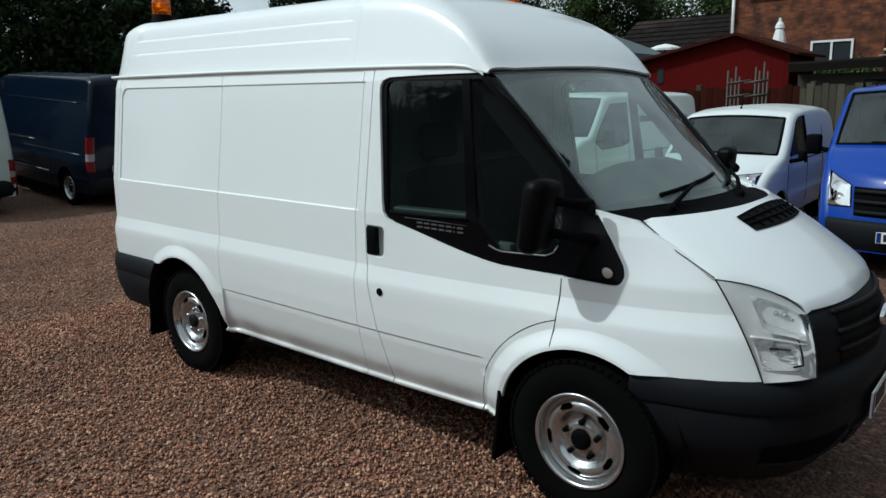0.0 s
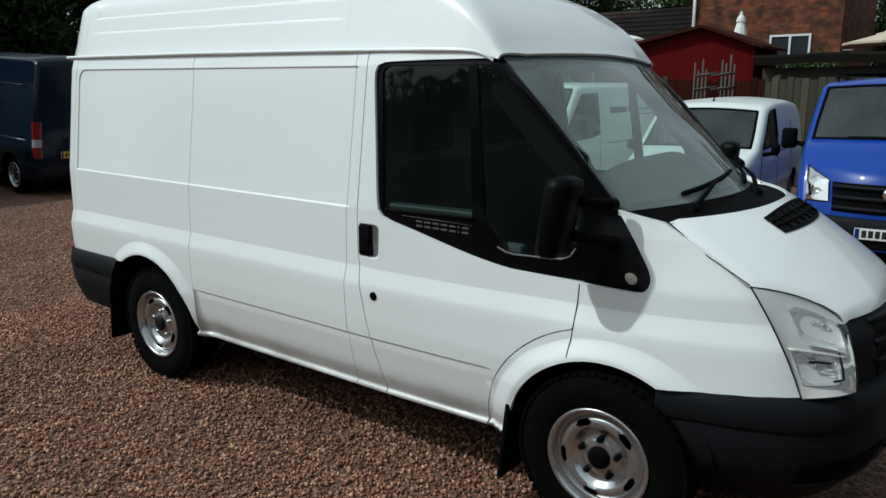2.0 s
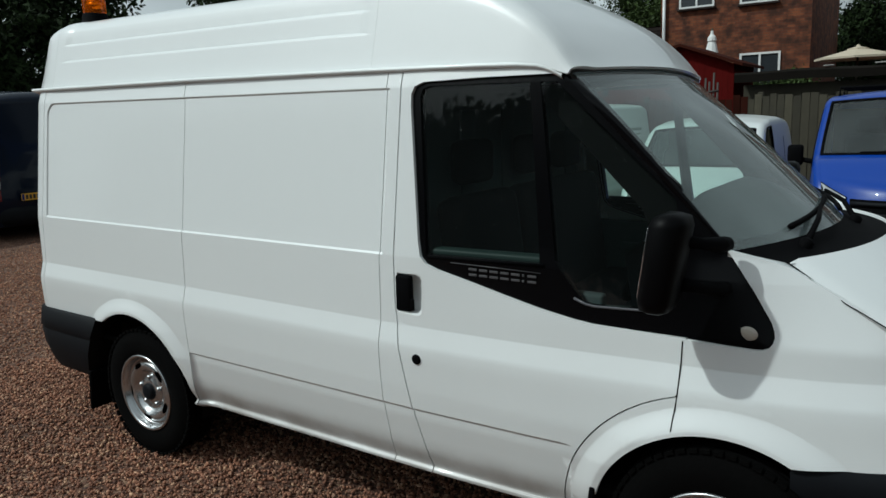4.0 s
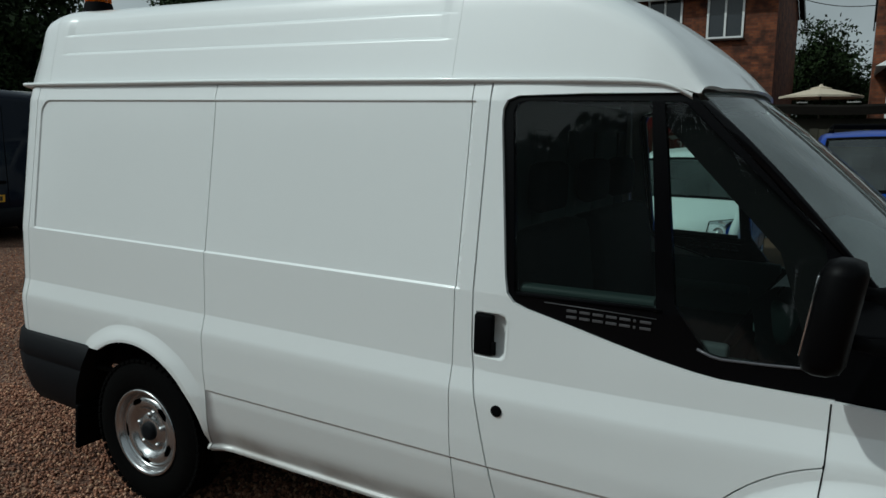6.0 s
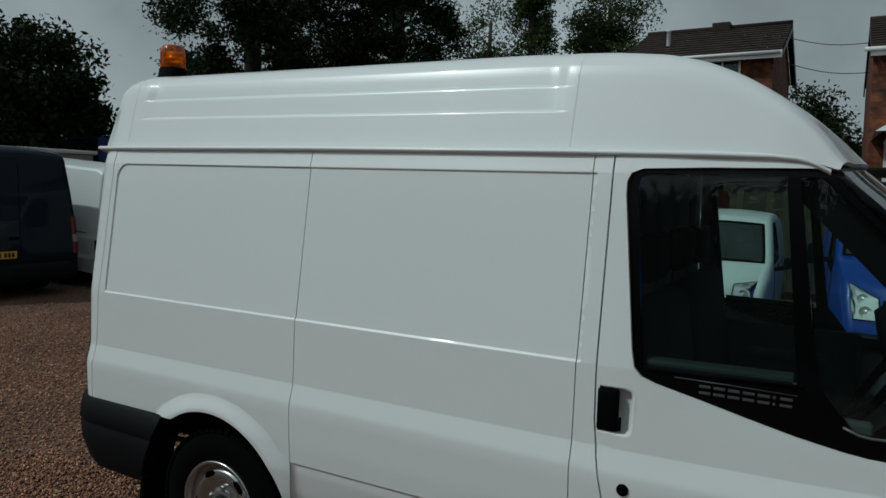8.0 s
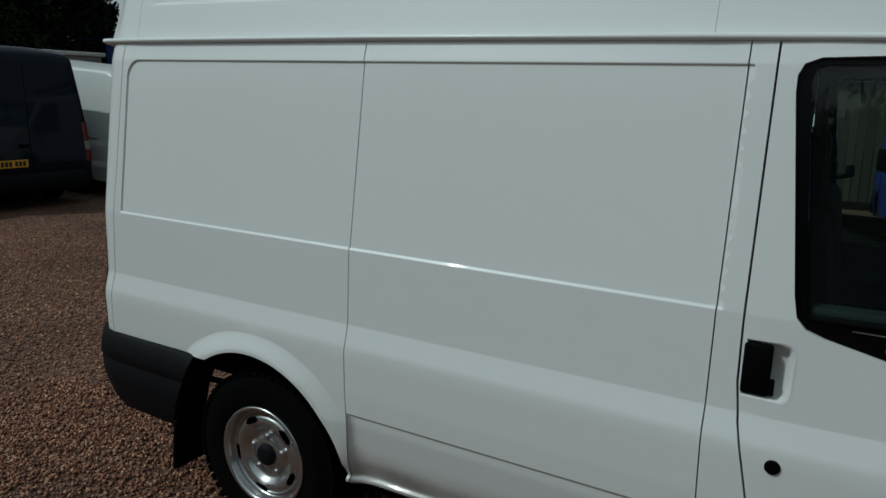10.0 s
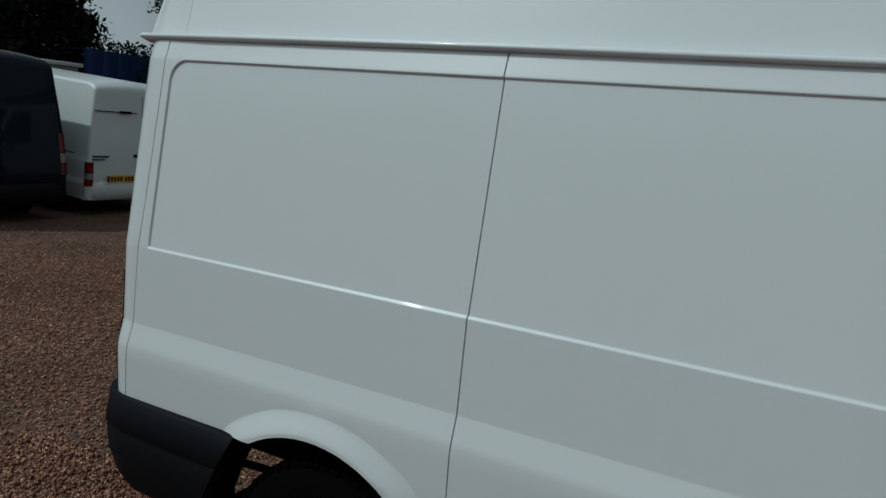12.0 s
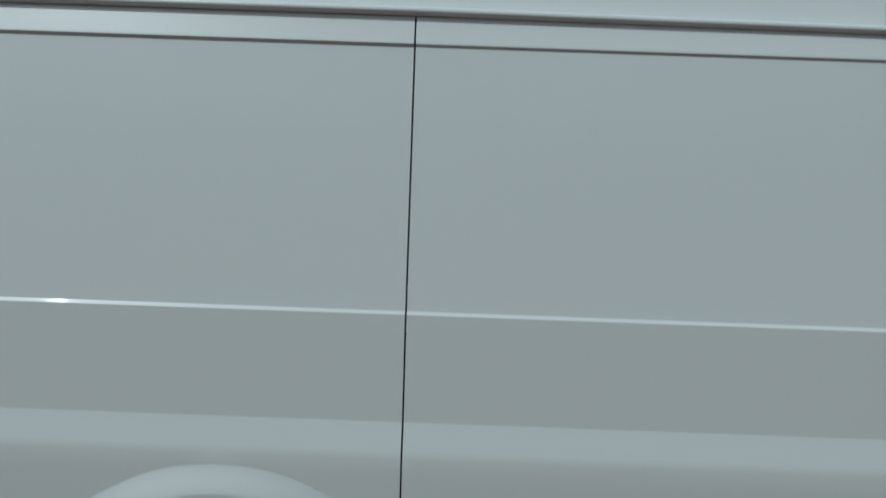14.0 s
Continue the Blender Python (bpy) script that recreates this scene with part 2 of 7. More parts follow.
def skin(name, outline, surf, side, material, parent, xs, zs, holes=(), thick=0.018, step=0.04, label="", extra=()):
    """A body panel: an outline in x and z laid on the surface y = side * surf(x, z), with real edges."""
    from mathutils.geometry import delaunay_2d_cdt
    loops = [follow(resample(list(p), step), zs) for p in (outline, *holes)]
    gx, gz = np.meshgrid(xs, zs)
    pts = np.stack([gx.ravel(), gz.ravel()], 1)
    if len(extra):     # finer rings replace the net round the wheel arches
        ex = np.array(extra)
        near = np.min(np.linalg.norm(pts[:, None] - ex[None, ::3], axis=2), axis=1) < 0.02
        pts = np.concatenate([pts[~near], ex])
    ok = inside(pts, loops[0])
    for lp in loops[1:]:
        ok &= ~inside(pts, lp)
    for lp in loops:
        ok &= border_distance(pts, lp) > 0.007
    pts = pts[ok]
    co, ed = [], []
    for lp in loops:
        s = len(co)
        co += lp
        ed += [(s + k, s + (k + 1) % len(lp)) for k in range(len(lp))]
    co += [tuple(p) for p in pts]
    v2, _, f2, _, _, _ = delaunay_2d_cdt([Vector(c) for c in co], ed, [], 0, 1e-5)
    P = np.array([tuple(v) for v in v2])
    F = np.array([tuple(f) for f in f2 if len(f) == 3])
    c = P[F].mean(1)
    ok = inside(c, loops[0])
    for lp in loops[1:]:
        ok &= ~inside(c, lp)
    F = F[ok]
    a, b, d = P[F[:, 0]], P[F[:, 1]], P[F[:, 2]]
    area = (b[:, 0] - a[:, 0]) * (d[:, 1] - a[:, 1]) - (b[:, 1] - a[:, 1]) * (d[:, 0] - a[:, 0])
    F, area = F[abs(area) > 1e-9], area[abs(area) > 1e-9]
    flip = (area > 0) == (side > 0)
    F[flip] = F[flip][:, ::-1]
    y = surf(P[:, 0], P[:, 1])
    e = 0.0012
    dx = (surf(P[:, 0] + e, P[:, 1]) - surf(P[:, 0] - e, P[:, 1])) / (2 * e)
    dz = (surf(P[:, 0], P[:, 1] + e) - surf(P[:, 0], P[:, 1] - e)) / (2 * e)
    N = np.stack([-dx, np.full(len(P), 1.0 * side), -dz], 1)
    N[:, 1] = side
    N /= np.linalg.norm(N, axis=1)[:, None]
    V = [(p[0], side * yy, p[1]) for p, yy in zip(P, y)]
    faces = [tuple(f) for f in F]
    norms = [tuple(N[i]) for f in faces for i in f]
    count = {}
    for f in faces:
        for i in range(3):
            k = (f[i], f[(i + 1) % 3])
            count[k] = count.get(k, 0) + 1
    rim = [k for k in count if (k[1], k[0]) not in count]
    for i, k in rim:
        s = len(V)
        p, q = V[i], V[k]
        V += [p, q, (q[0], q[1] - side * thick, q[2]), (p[0], p[1] - side * thick, p[2])]
        t = Vector(q) - Vector(p)
        n = t.cross(Vector((0, side, 0))).normalized()
        faces.append((s + 1, s, s + 3, s + 2))
        n = (Vector(V[s]) - Vector(V[s + 1])).cross(Vector(V[s + 3]) - Vector(V[s])).normalized()
        norms += [tuple(n)] * 4
    return mesh_part(name, V, faces, material, parent, label, True, norms)


def smooth_interp(x, keys, vals, blur=0.012):
    x = np.asarray(x, float)
    return sum(np.interp(x + d * blur, keys, vals) for d in (-1, -0.6, -0.2, 0.2, 0.6, 1)) / 6


def sstep(d, w):
    t = np.clip(d / w, 0, 1)
    return t * t * (3 - 2 * t)


def arc(cx, cz, r, a0, a1, n=14):
    return [(cx + r * math.cos(radians(a0 + (a1 - a0) * k / n)), cz + r * math.sin(radians(a0 + (a1 - a0) * k / n))) for k in range(n + 1)]


def steps(a, b, n):
    return [a + (b - a) * k / n for k in range(n + 1)]


# ---- wheels, shared by all vehicles ----
def make_wheel(parent, centre, out, R=0.35, rim=0.205, width=0.215, cap=0.0, detail=True, hub_material=None, nut_material=None):
    """A wheel with a treaded tyre, a pressed rim and a hub cap. out: +1 or -1 in y; centre: the middle of the tyre's outer face."""
    ax = Vector((0, out, 0))
    c = Vector(centre)
    hub = bpy.data.objects.new("wheel", None)
    scene.collection.objects.link(hub)
    hub.parent = parent
    bm = bmesh.new()
    prof = [(rim - 0.004, -width + 0.02), (rim + 0.03, -width + 0.004), (R - 0.05, -width), (R - 0.012, -width + 0.022)]
    for k in range(5):
        a = -width + 0.03 + k * (width - 0.06) / 5
        w = (width - 0.06) / 5
        prof += [(R, a + 0.004), (R, a + w - 0.006), (R - 0.008, a + w - 0.005), (R - 0.008, a + w + 0.002)]
    prof += [(R - 0.002, -0.028), (R - 0.012, -0.02), (R - 0.05, -0.002), (R - 0.075, 0.002), (rim + 0.022, -0.002), (rim + 0.004, -0.012), (rim - 0.006, -0.03)]
    part("tyre", lathe(bm, prof, ax, c, 56), RUBBER, hub)
    if detail:      # blocks on the shoulder of the tread
        bm = bmesh.new()
        for k in range(56):
            m = Matrix.Translation(c) @ Matrix.Rotation(k * math.tau / 56, 4, "Y") @ Matrix.Translation((0, -out * 0.028, R - 0.006))
            box(bm, (-0.0145, -0.018, -0.008), (0.0145, 0.014, 0.0045), 0, m)
        part("tread", bm, RUBBER, hub, smooth=False)
    bm = bmesh.new()
    prof = [(rim - 0.004, -0.03), (rim + 0.006, -0.008), (rim + 0.004, 0.0), (rim - 0.006, 0.0), (rim - 0.012, -0.01), (rim - 0.018, -0.035),
            (rim - 0.028, -0.05), (rim - 0.034, -0.038), (rim - 0.046, -0.022), (rim - 0.068, -0.017), (rim - 0.088, -0.028), (rim - 0.095, -0.042), (0.085, -0.05), (0.07, -0.035), (0.05, -0.032), (0.0, -0.032)]
    if detail:      # five oval slots in the disc
        prof = prof[:8] + [(rim - 0.043 - 0.005 * j, -0.025 + 0.002 * min(j, 3)) for j in range(6)] + prof[10:]
        long_ = (8, 11, 12, 11, 8)
        part("rim", lathe(bm, prof, ax, c, 150, lambda i, k: 8 <= i < 13 and abs(k % 30 - 14.5) < long_[i - 8] * 0.5), STEEL, hub)
    else:
        part("rim", lathe(bm, prof, ax, c, 60, lambda i, k: i == 8 and k % 12 < 5), STEEL, hub)
    bm = bmesh.new()
    part("brake_drum", lathe(bm, [(rim - 0.02, -0.07), (0.0, -0.07)], ax, c, 24), DARK, hub)
    bm = bmesh.new()
    part("hub_cap", lathe(bm, [(0.046, -0.04), (0.046, cap - 0.014), (0.040, cap - 0.003), (0.024, cap), (0.0, cap)], ax, c, 24), hub_material or BLACK, hub)
    nut_end = -0.012 if nut_material is not STEEL else -0.026
    for k in range(5):
        a = k * math.tau / 5 + 0.3
        bm = bmesh.new()
        p = c + Vector((math.cos(a) * 0.078, 0, math.sin(a) * 0.078))
        part("wheel_nut", lathe(bm, [(0.013, -0.05), (0.013, nut_end - 0.006), (0.008, nut_end), (0, nut_end)], ax, p, 6), nut_material or BLACK, hub, smooth=False)
    return hub


# ---- the white van ----
van = new("panel_van")
NOSE = Matrix.Translation((-1.4665, 0, 0.3515)) @ Matrix.Rotation(radians(0.84), 4, "Y") @ Matrix.Translation((1.4665, 0, -0.3515))
van.matrix_world = NOSE
tagged(van, "white medium-roof panel van with black trim on gravel", "van")

W_Z = [0.30, 0.345, 0.350, 0.362, 0.372, 0.43, 0.60, 0.72, 0.858, 0.885, 0.926, 0.968, 1.236, 1.873, 1.945, 2.2]
W_Y = [0.905, 0.918, 0.937, 0.937, 0.920, 0.942, 0.978, 0.988, 0.993, 0.9915, 0.9803, 0.969, 0.964, 0.880, 0.858, 0.80]
T_X = [-1.5, -1.1, -0.6, -0.2, 0.0, 0.1, 0.2, 0.3, 0.452, 0.56, 0.66, 0.80]
T_Z = [0.70, 1.05, 1.30, 1.90]
T_D = [[0, 0, 0.015, 0.042, 0.052, 0.060, 0.072, 0.095, 0.135, 0.18, 0.234, 0.34],
       [0, 0, 0.028, 0.075, 0.088, 0.108, 0.130, 0.157, 0.222, 0.28, 0.35, 0.46],
       [0, 0, 0.045, 0.105, 0.145, 0.180, 0.225, 0.270, 0.34, 0.40, 0.46, 0.56],
       [0, 0.005, 0.035, 0.12, 0.19, 0.24, 0.29, 0.34, 0.42, 0.5, 0.56, 0.66]]
ARCH_R, ARCH_F = (-2.95, 0.355, 0.42), (0.0, 0.362, 0.41)


def van_side(x, z):
    """Half the white van's width at x and height z."""
    x, z = np.asarray(x, float), np.asarray(z, float)
    w = smooth_interp(z, W_Z, W_Y, 0.002)
    d = [smooth_interp(x, T_X, r, 0.09) for r in T_D]
    k = np.interp(z, T_Z, [0, 1, 2, 3])
    taper = sum(d[i] * np.clip(1 - abs(k - i), 0, 1) for i in range(4))
    w = w - taper
    # recessed cargo side, with a rounded upper rear corner
    cx, cz = np.clip(x, -3.71 + 0.07, -1.275), np.clip(z, 1.2, 1.872 - 0.07)
    r = np.where((x < -3.64) & (z > 1.802), np.hypot(x - cx, z - cz) - 0.07, np.maximum(np.maximum(-3.71 - x, x + 1.275), np.maximum(z - 1.872, 1.238 - z)))
    w = w - 0.007 * sstep(-r, 0.007)
    # the sill below the rubbing line
    r = np.maximum(np.maximum(-2.5035 - x, x + 0.49), z - 0.636)
    w = w - 0.008 * sstep(-r, 0.009)
    # flared wheel arches
    for (ax_, az, rr), lip in ((ARCH_R, 0.078), (ARCH_F, 0.082)):
        d = np.hypot((x - ax_) * 0.97, z - az) - rr
        k_ = np.clip((lip - d) / (lip * 0.85), 0, 1)
        w = w + 0.026 * (0.75 * k_ + 0.25 * k_ * k_ * (3 - 2 * k_)) * (z > 0.3)
    # rounded rear corner
    w = w - 0.10 * np.clip((-3.775 - x) / 0.12, 0, 1.3) ** 2.4
    return w


ZS = sorted(set([0.347, 0.353, 0.36, 0.367, 0.373, 0.38, 0.395, 0.42, 0.626, 0.632, 0.638, 0.644, 1.226, 1.234, 1.240, 1.246, 1.252, 1.862, 1.868, 1.874, 1.88, 1.93]
                + [round(0.46 + 0.03 * k, 3) for k in range(6)] + [round(0.66 + 0.022 * k, 3) for k in range(18)] + [0.946, 0.956, 0.963, 0.9655, 0.968, 0.9705, 0.973, 0.98] + [round(1.07 + 0.045 * k, 3) for k in range(20)]))
ZS_FINE = sorted(set(ZS + [round(1.79 + 0.008 * k, 3) for k in range(12)]))


def both(name, outline, material, xs, parent=van, zs=ZS, holes=(), thick=0.018, surf=van_side, label="", step=0.04, extra=()):
    return [skin(name, outline, surf, s, material, parent, xs, zs, holes, thick, step, label, extra) for s in (-1, 1)]


RING_R = [p for r in (0.4285, 0.436, 0.446, 0.458, 0.470, 0.482, 0.490, 0.4945, 0.4985, 0.5025, 0.508) for p in arc(ARCH_R[0], ARCH_R[1], r, 0, 150, 80)]
for r in (0.055, 0.0595, 0.0625, 0.0655, 0.0685, 0.0715, 0.076):
    RING_R += arc(-3.64, 1.802, r, 90, 180, 28) + [(x, 1.802 + r) for x in steps(-3.63, -2.53, 50)] + [(-3.64 - r, z) for z in steps(1.79, 1.28, 24)]
RING_F = [p for r in (0.4185, 0.426, 0.437, 0.448, 0.460, 0.472, 0.482, 0.4885, 0.4925, 0.4965, 0.506, 0.515) for p in arc(ARCH_F[0], ARCH_F[1], r, 20, 190, 80)]
# side panels with real gaps between them
quarter = [(-3.772, 0.70), (-3.262, 0.70)] + [p for p in arc(ARCH_R[0], ARCH_R[1], 0.42, 124, 8, 22)] + [(-2.522, 0.395), (-2.515, 0.338), (-2.5055, 0.338), (-2.5055, 1.936), (-3.736, 1.936), (-3.745, 1.4)]
xs_q = sorted(set([-3.725, -3.72, -3.715, -3.71, -3.705, -3.70, -3.69, -3.68, -3.67, -3.66, -3.65, -3.64, -3.62] + [round(-3.58 + 0.045 * k, 3) for k in range(24)]))
both("rear_quarter_panel", quarter, WHITE, xs_q, zs=ZS_FINE, extra=RING_R, step=0.02)
both("cargo_side_panel", [(-2.501, 1.936), (-2.501, 0.338), (-1.283, 0.338), (-1.2945, 0.9), (-1.2945, 1.936)], WHITE, [round(-2.46 + 0.06 * k, 3) for k in range(20)])
SEAM = [(-1.0865, 0.338), (-1.128, 0.55), (-1.152, 0.68), (-1.18, 0.817), (-1.206, 0.94), (-1.219, 1.05), (-1.222, 1.2), (-1.224, 1.936)]
both("door_pillar", [(-1.2905, 1.936), (-1.2905, 0.9), (-1.279, 0.338), (-1.0895, 0.338)] + [(x - 0.003, z) for x, z in SEAM[1:]], WHITE,
     [-1.285, -1.28, -1.275, -1.27, -1.265, -1.25, -1.235, -1.2, -1.16, -1.12])
corner = [(-3.741, 1.936), (-3.749, 1.4), (-3.777, 0.70), (-3.88, 0.70), (-3.875, 1.0), (-3.865, 1.4), (-3.83, 1.936)]
both("rear_corner_panel", corner, WHITE, [-3.75 - 0.012 * k for k in range(11)])

# cab doors
WIN_OUT = [(-0.128, 1.052), (-0.30, 1.058), (-0.43, 1.064), (-0.50, 1.074), (-0.62, 1.098), (-0.76, 1.132), (-0.90, 1.168), (-1.03, 1.20), (-1.075, 1.217), (-1.100, 1.245), (-1.112, 1.30),
           (-1.174, 1.80), (-1.175, 1.845), (-1.162, 1.873), (-1.125, 1.888), (-0.90, 1.895), (-0.60, 1.897)]
door_arc = arc(ARCH_F[0], ARCH_F[1], 0.53, 177, 105.5, 16)
door_out = [(x + 0.003, z) for x, z in SEAM[::-1]] + [(-0.538, 0.338), (-0.532, 0.36)] + door_arc + [(-0.1385, 0.88)] + WIN_OUT + [(-0.575, 1.902), (-0.66, 1.936)]
xs_d = [round(-1.2 + 0.045 * k, 3) for k in range(26)]
HANDLE_BOWL = [(-1.207, 1.02), (-1.112, 1.016), (-1.099, 1.026), (-1.095, 1.05), (-1.093, 1.15), (-1.102, 1.166), (-1.122, 1.172), (-1.207, 1.172)]
doors = both("cab_door", door_out, WHITE, xs_d, holes=[HANDLE_BOWL], thick=0.03)
G1 = [(-1.080, 1.252), (-0.628, 1.252), (-0.70, 1.872), (-1.105, 1.872), (-1.133, 1.862), (-1.143, 1.835)]
G2 = [(-0.662, 1.872), (-0.60, 1.868), (-0.20, 1.49), (-0.175, 1.40), (-0.17, 1.20), (-0.185, 1.145), (-0.22, 1.128), (-0.44, 1.124), (-0.47, 1.13), (-0.575, 1.262)]
surround = [(-0.124, 1.055), (0.07, 1.044), (0.092, 1.045), (0.108, 1.052), (0.118, 1.065), (0.121, 1.082), (0.118, 1.10), (0.108, 1.125), (0.045, 1.225), (-0.035, 1.335), (-0.30, 1.60), (-0.585, 1.899)] + [(x, z - 0.003) for x, z in WIN_OUT[::-1]][1:-1]
surround = [(-0.128, 1.056)] + surround[1:]


def trim_surf(x, z):
    return van_side(x, z) - 0.014


def pane_surf(x, z):
    return van_side(x, z) - 0.022


for d, s in zip(doors, (-1, 1)):
    skin("window_surround", surround, trim_surf, s, TRIM, d, xs_d + [-0.05, 0, 0.04, 0.08], ZS, [G1, G2], 0.03)
    for g in (G1, G2):
        pane = skin("window_pane", g, pane_surf, s, GLASS, d, xs_d, ZS, thick=0.004, label="green-tinted door glass")
        pane.visible_shadow = False
    bm = bmesh.new()   # rubber lip under the drop glass
    sweep(bm, [(x, s * (float(van_side(x, z)) - 0.012), z) for x, z in ((-1.07, 1.246), (-0.85, 1.246), (-0.61, 1.246))], 0.006, 6)
    part("glass_seal", bm, BLACK, d)
    v, f = grid([[(x, s * (float(van_side(x, z)) - off), z) for x in steps(-1.07, -0.64, 8)] for z, off in ((1.249, 0.040), (1.262, 0.036), (1.273, 0.046), (1.274, 0.075))])
    mesh_part("sill_trim", v, f if s < 0 else [q[::-1] for q in f], SILLTRIM, d, "grey-green inner sill")
    bm = bmesh.new()   # lower lip of the quarter light, its gloss highlight put in as paler grey
    sweep(bm, [(x, s * (float(van_side(x, z)) - 0.012), z) for x, z in ((-0.50, 1.145), (-0.46, 1.128), (-0.43, 1.123), (-0.32, 1.124), (-0.225, 1.127), (-0.19, 1.142), (-0.172, 1.175))], 0.0045, 6)
    part("quarter_light_lip", bm, LIP, d)
    # plain slim raised bars in place of the model name
    for k in range(7):
        x0 = -0.900 + k * 0.042 - (0.022 if k == 6 else 0.0)
        w = 0.008 if k == 5 else 0.034
        zt = 1.213 - 0.025 * (x0 + 0.900)
        bm = bmesh.new()
        y = s * (float(van_side(x0 + 0.016, zt - 0.013)) - 0.013)
        for zz in (zt - 0.006, zt - 0.026):
            box(bm, (x0, y - 0.0022, zz), (x0 + w, y + 0.0022, zz + 0.008), 0.001)
        part("door_emblem", bm, DULLSILVER, d, smooth=False)
    bm = bmesh.new()
    sweep(bm, [(x, s * (float(van_side(x, z)) - 0.013), z) for x, z in ((-0.975, 1.229), (-0.80, 1.225), (-0.622, 1.219))], 0.0016, 6)
    part("emblem_line", bm, DULLSILVER, d)
    # handle in its bowl
    cup = HANDLE_BOWL
    y = float(van_side(-1.16, 1.09))
    bm = bmesh.new()
    rim_v = [bm.verts.new((px, s * (float(van_side(px, pz)) + 0.001), pz)) for px, pz in cup]
    low_v = [bm.verts.new((px + (0.006 if px < -1.16 else -0.014), s * (y - 0.03), pz + (0.014 if pz < 1.09 else -0.012))) for px, pz in cup]
    out_v = [bm.verts.new((px + (-0.0 if px < -1.16 else 0.007), s * (float(van_side(px, pz)) + 0.0005), pz + (-0.007 if pz < 1.09 else 0.006))) for px, pz in cup]
    for i in range(len(cup)):
        k = (i + 1) % len(cup)
        bm.faces.new((rim_v[i], rim_v[k], low_v[k], low_v[i]))
        bm.faces.new((out_v[i], out_v[k], rim_v[k], rim_v[i]))
    bm.faces.new(low_v)
    bmesh.ops.recalc_face_normals(bm, faces=bm.faces[:])
    part("handle_bowl", bm, WHITE, d)
    bm = bmesh.new()
    box(bm, (-1.212, s * (y - 0.02) if s > 0 else s * (y + 0.008), 1.024), (-1.142, s * (y + 0.008) if s > 0 else s * (y - 0.02), 1.164), 0.008)
    box(bm, (-1.145, s * y - 0.006, 1.030), (-1.130, s * y + 0.006, 1.075), 0.003)
    part("door_handle", bm, BLACK, d, "black plastic pull handle")
    bm = bmesh.new()
    yy = float(van_side(-1.108, 0.846))
    lathe(bm, [(0.020, -0.004), (0.020, 0.003), (0.016, 0.006), (0.006, 0.006), (0.0, 0.005)], (0, s, 0), (-1.108, s * yy, 0.846), 20)
    part("door_lock", bm, BLACK, d)
    bm = bmesh.new()
    yy = float(van_side(0.05, 1.087)) - 0.013
    lathe(bm, [(0.022, 0), (0.021, 0.005), (0.012, 0.009), (0.0, 0.010)], (0, s, 0), (0, 0, 0), 24)
    bmesh.ops.transform(bm, matrix=Matrix.Translation((0.05, s * yy, 1.087)) @ Matrix.Rotation(s * 0.25, 4, "Z") @ Matrix.Diagonal((1.35, 1, 1, 1)), verts=bm.verts[:])
    part("side_repeater", bm, REPEATER, van, "clear oval indicator lens")

# front wings
wing = ([(-0.1335, 1.05), (-0.1335, 0.872)] + arc(ARCH_F[0], ARCH_F[1], 0.525, 105.3, 176, 16) + [(-0.522, 0.338), (-0.46, 0.338)] + arc(ARCH_F[0], ARCH_F[1], 0.41, 176, 60, 26)
        + [(0.35, 0.722), (0.50, 0.724), (0.652, 0.728), (0.645, 0.76), (0.60, 0.87), (0.53, 0.995), (0.449, 1.108), (0.30, 1.196), (0.14, 1.288), (0.06, 1.312), (-0.032, 1.334), (0.05, 1.222), (0.112, 1.126), (0.122, 1.101), (0.125, 1.082), (0.121, 1.063), (0.110, 1.048), (0.093, 1.041), (0.07, 1.040)])
wing_x = [round(-0.5 + 0.035 * k, 3) for k in range(34)]
both("front_wing", wing, WHITE, wing_x, extra=RING_F, step=0.02)


# black backing behind the joint of door and wing
for s in (-1, 1):
    v, f = grid([[(x, s * (float(van_side(x, z)) - 0.012), z) for x in (-0.165, -0.136, -0.11)] for z in steps(0.80, 1.04, 6)])
    mesh_part("joint_backing", v, f if s < 0 else [q[::-1] for q in f], DARK, van)


# bonnet
def bonnet_z(x, y):
    zc = smooth_interp(x, [0.0, 0.12, 0.25, 0.37, 0.49, 0.65, 0.76, 0.82, 0.86], [1.51, 1.45, 1.383, 1.318, 1.248, 1.14, 1.055, 1.005, 0.955], 0.04)
    return zc - 0.29 * y * y


def bonnet_point(s, t):
    """s: -1..1 across, t: 0 at the windscreen, 1 at the nose."""
    a = abs(s)
    rear = (0.372 - 0.245 * a ** 2.2, 0.705 * a)
    edge = [(0.130, 0.705), (0.30, 0.742), (0.450, 0.740), (0.567, 0.641), (0.655, 0.562), (0.733, 0.525)]
    # the side edge runs to the lamp, then round its inner corner
    q = t * (len(edge) - 1)
    i = min(int(q), len(edge) - 2)
    ex, ey = (edge[i][j] + (edge[i + 1][j] - edge[i][j]) * (q - i) for j in (0, 1))
    fx = 0.372 + (0.825 - 0.372) * t
    base = fx - (fx - ex) * a ** (2.2 + 0.2 * t)
    return base, math.copysign(ey * a, s), 0.0


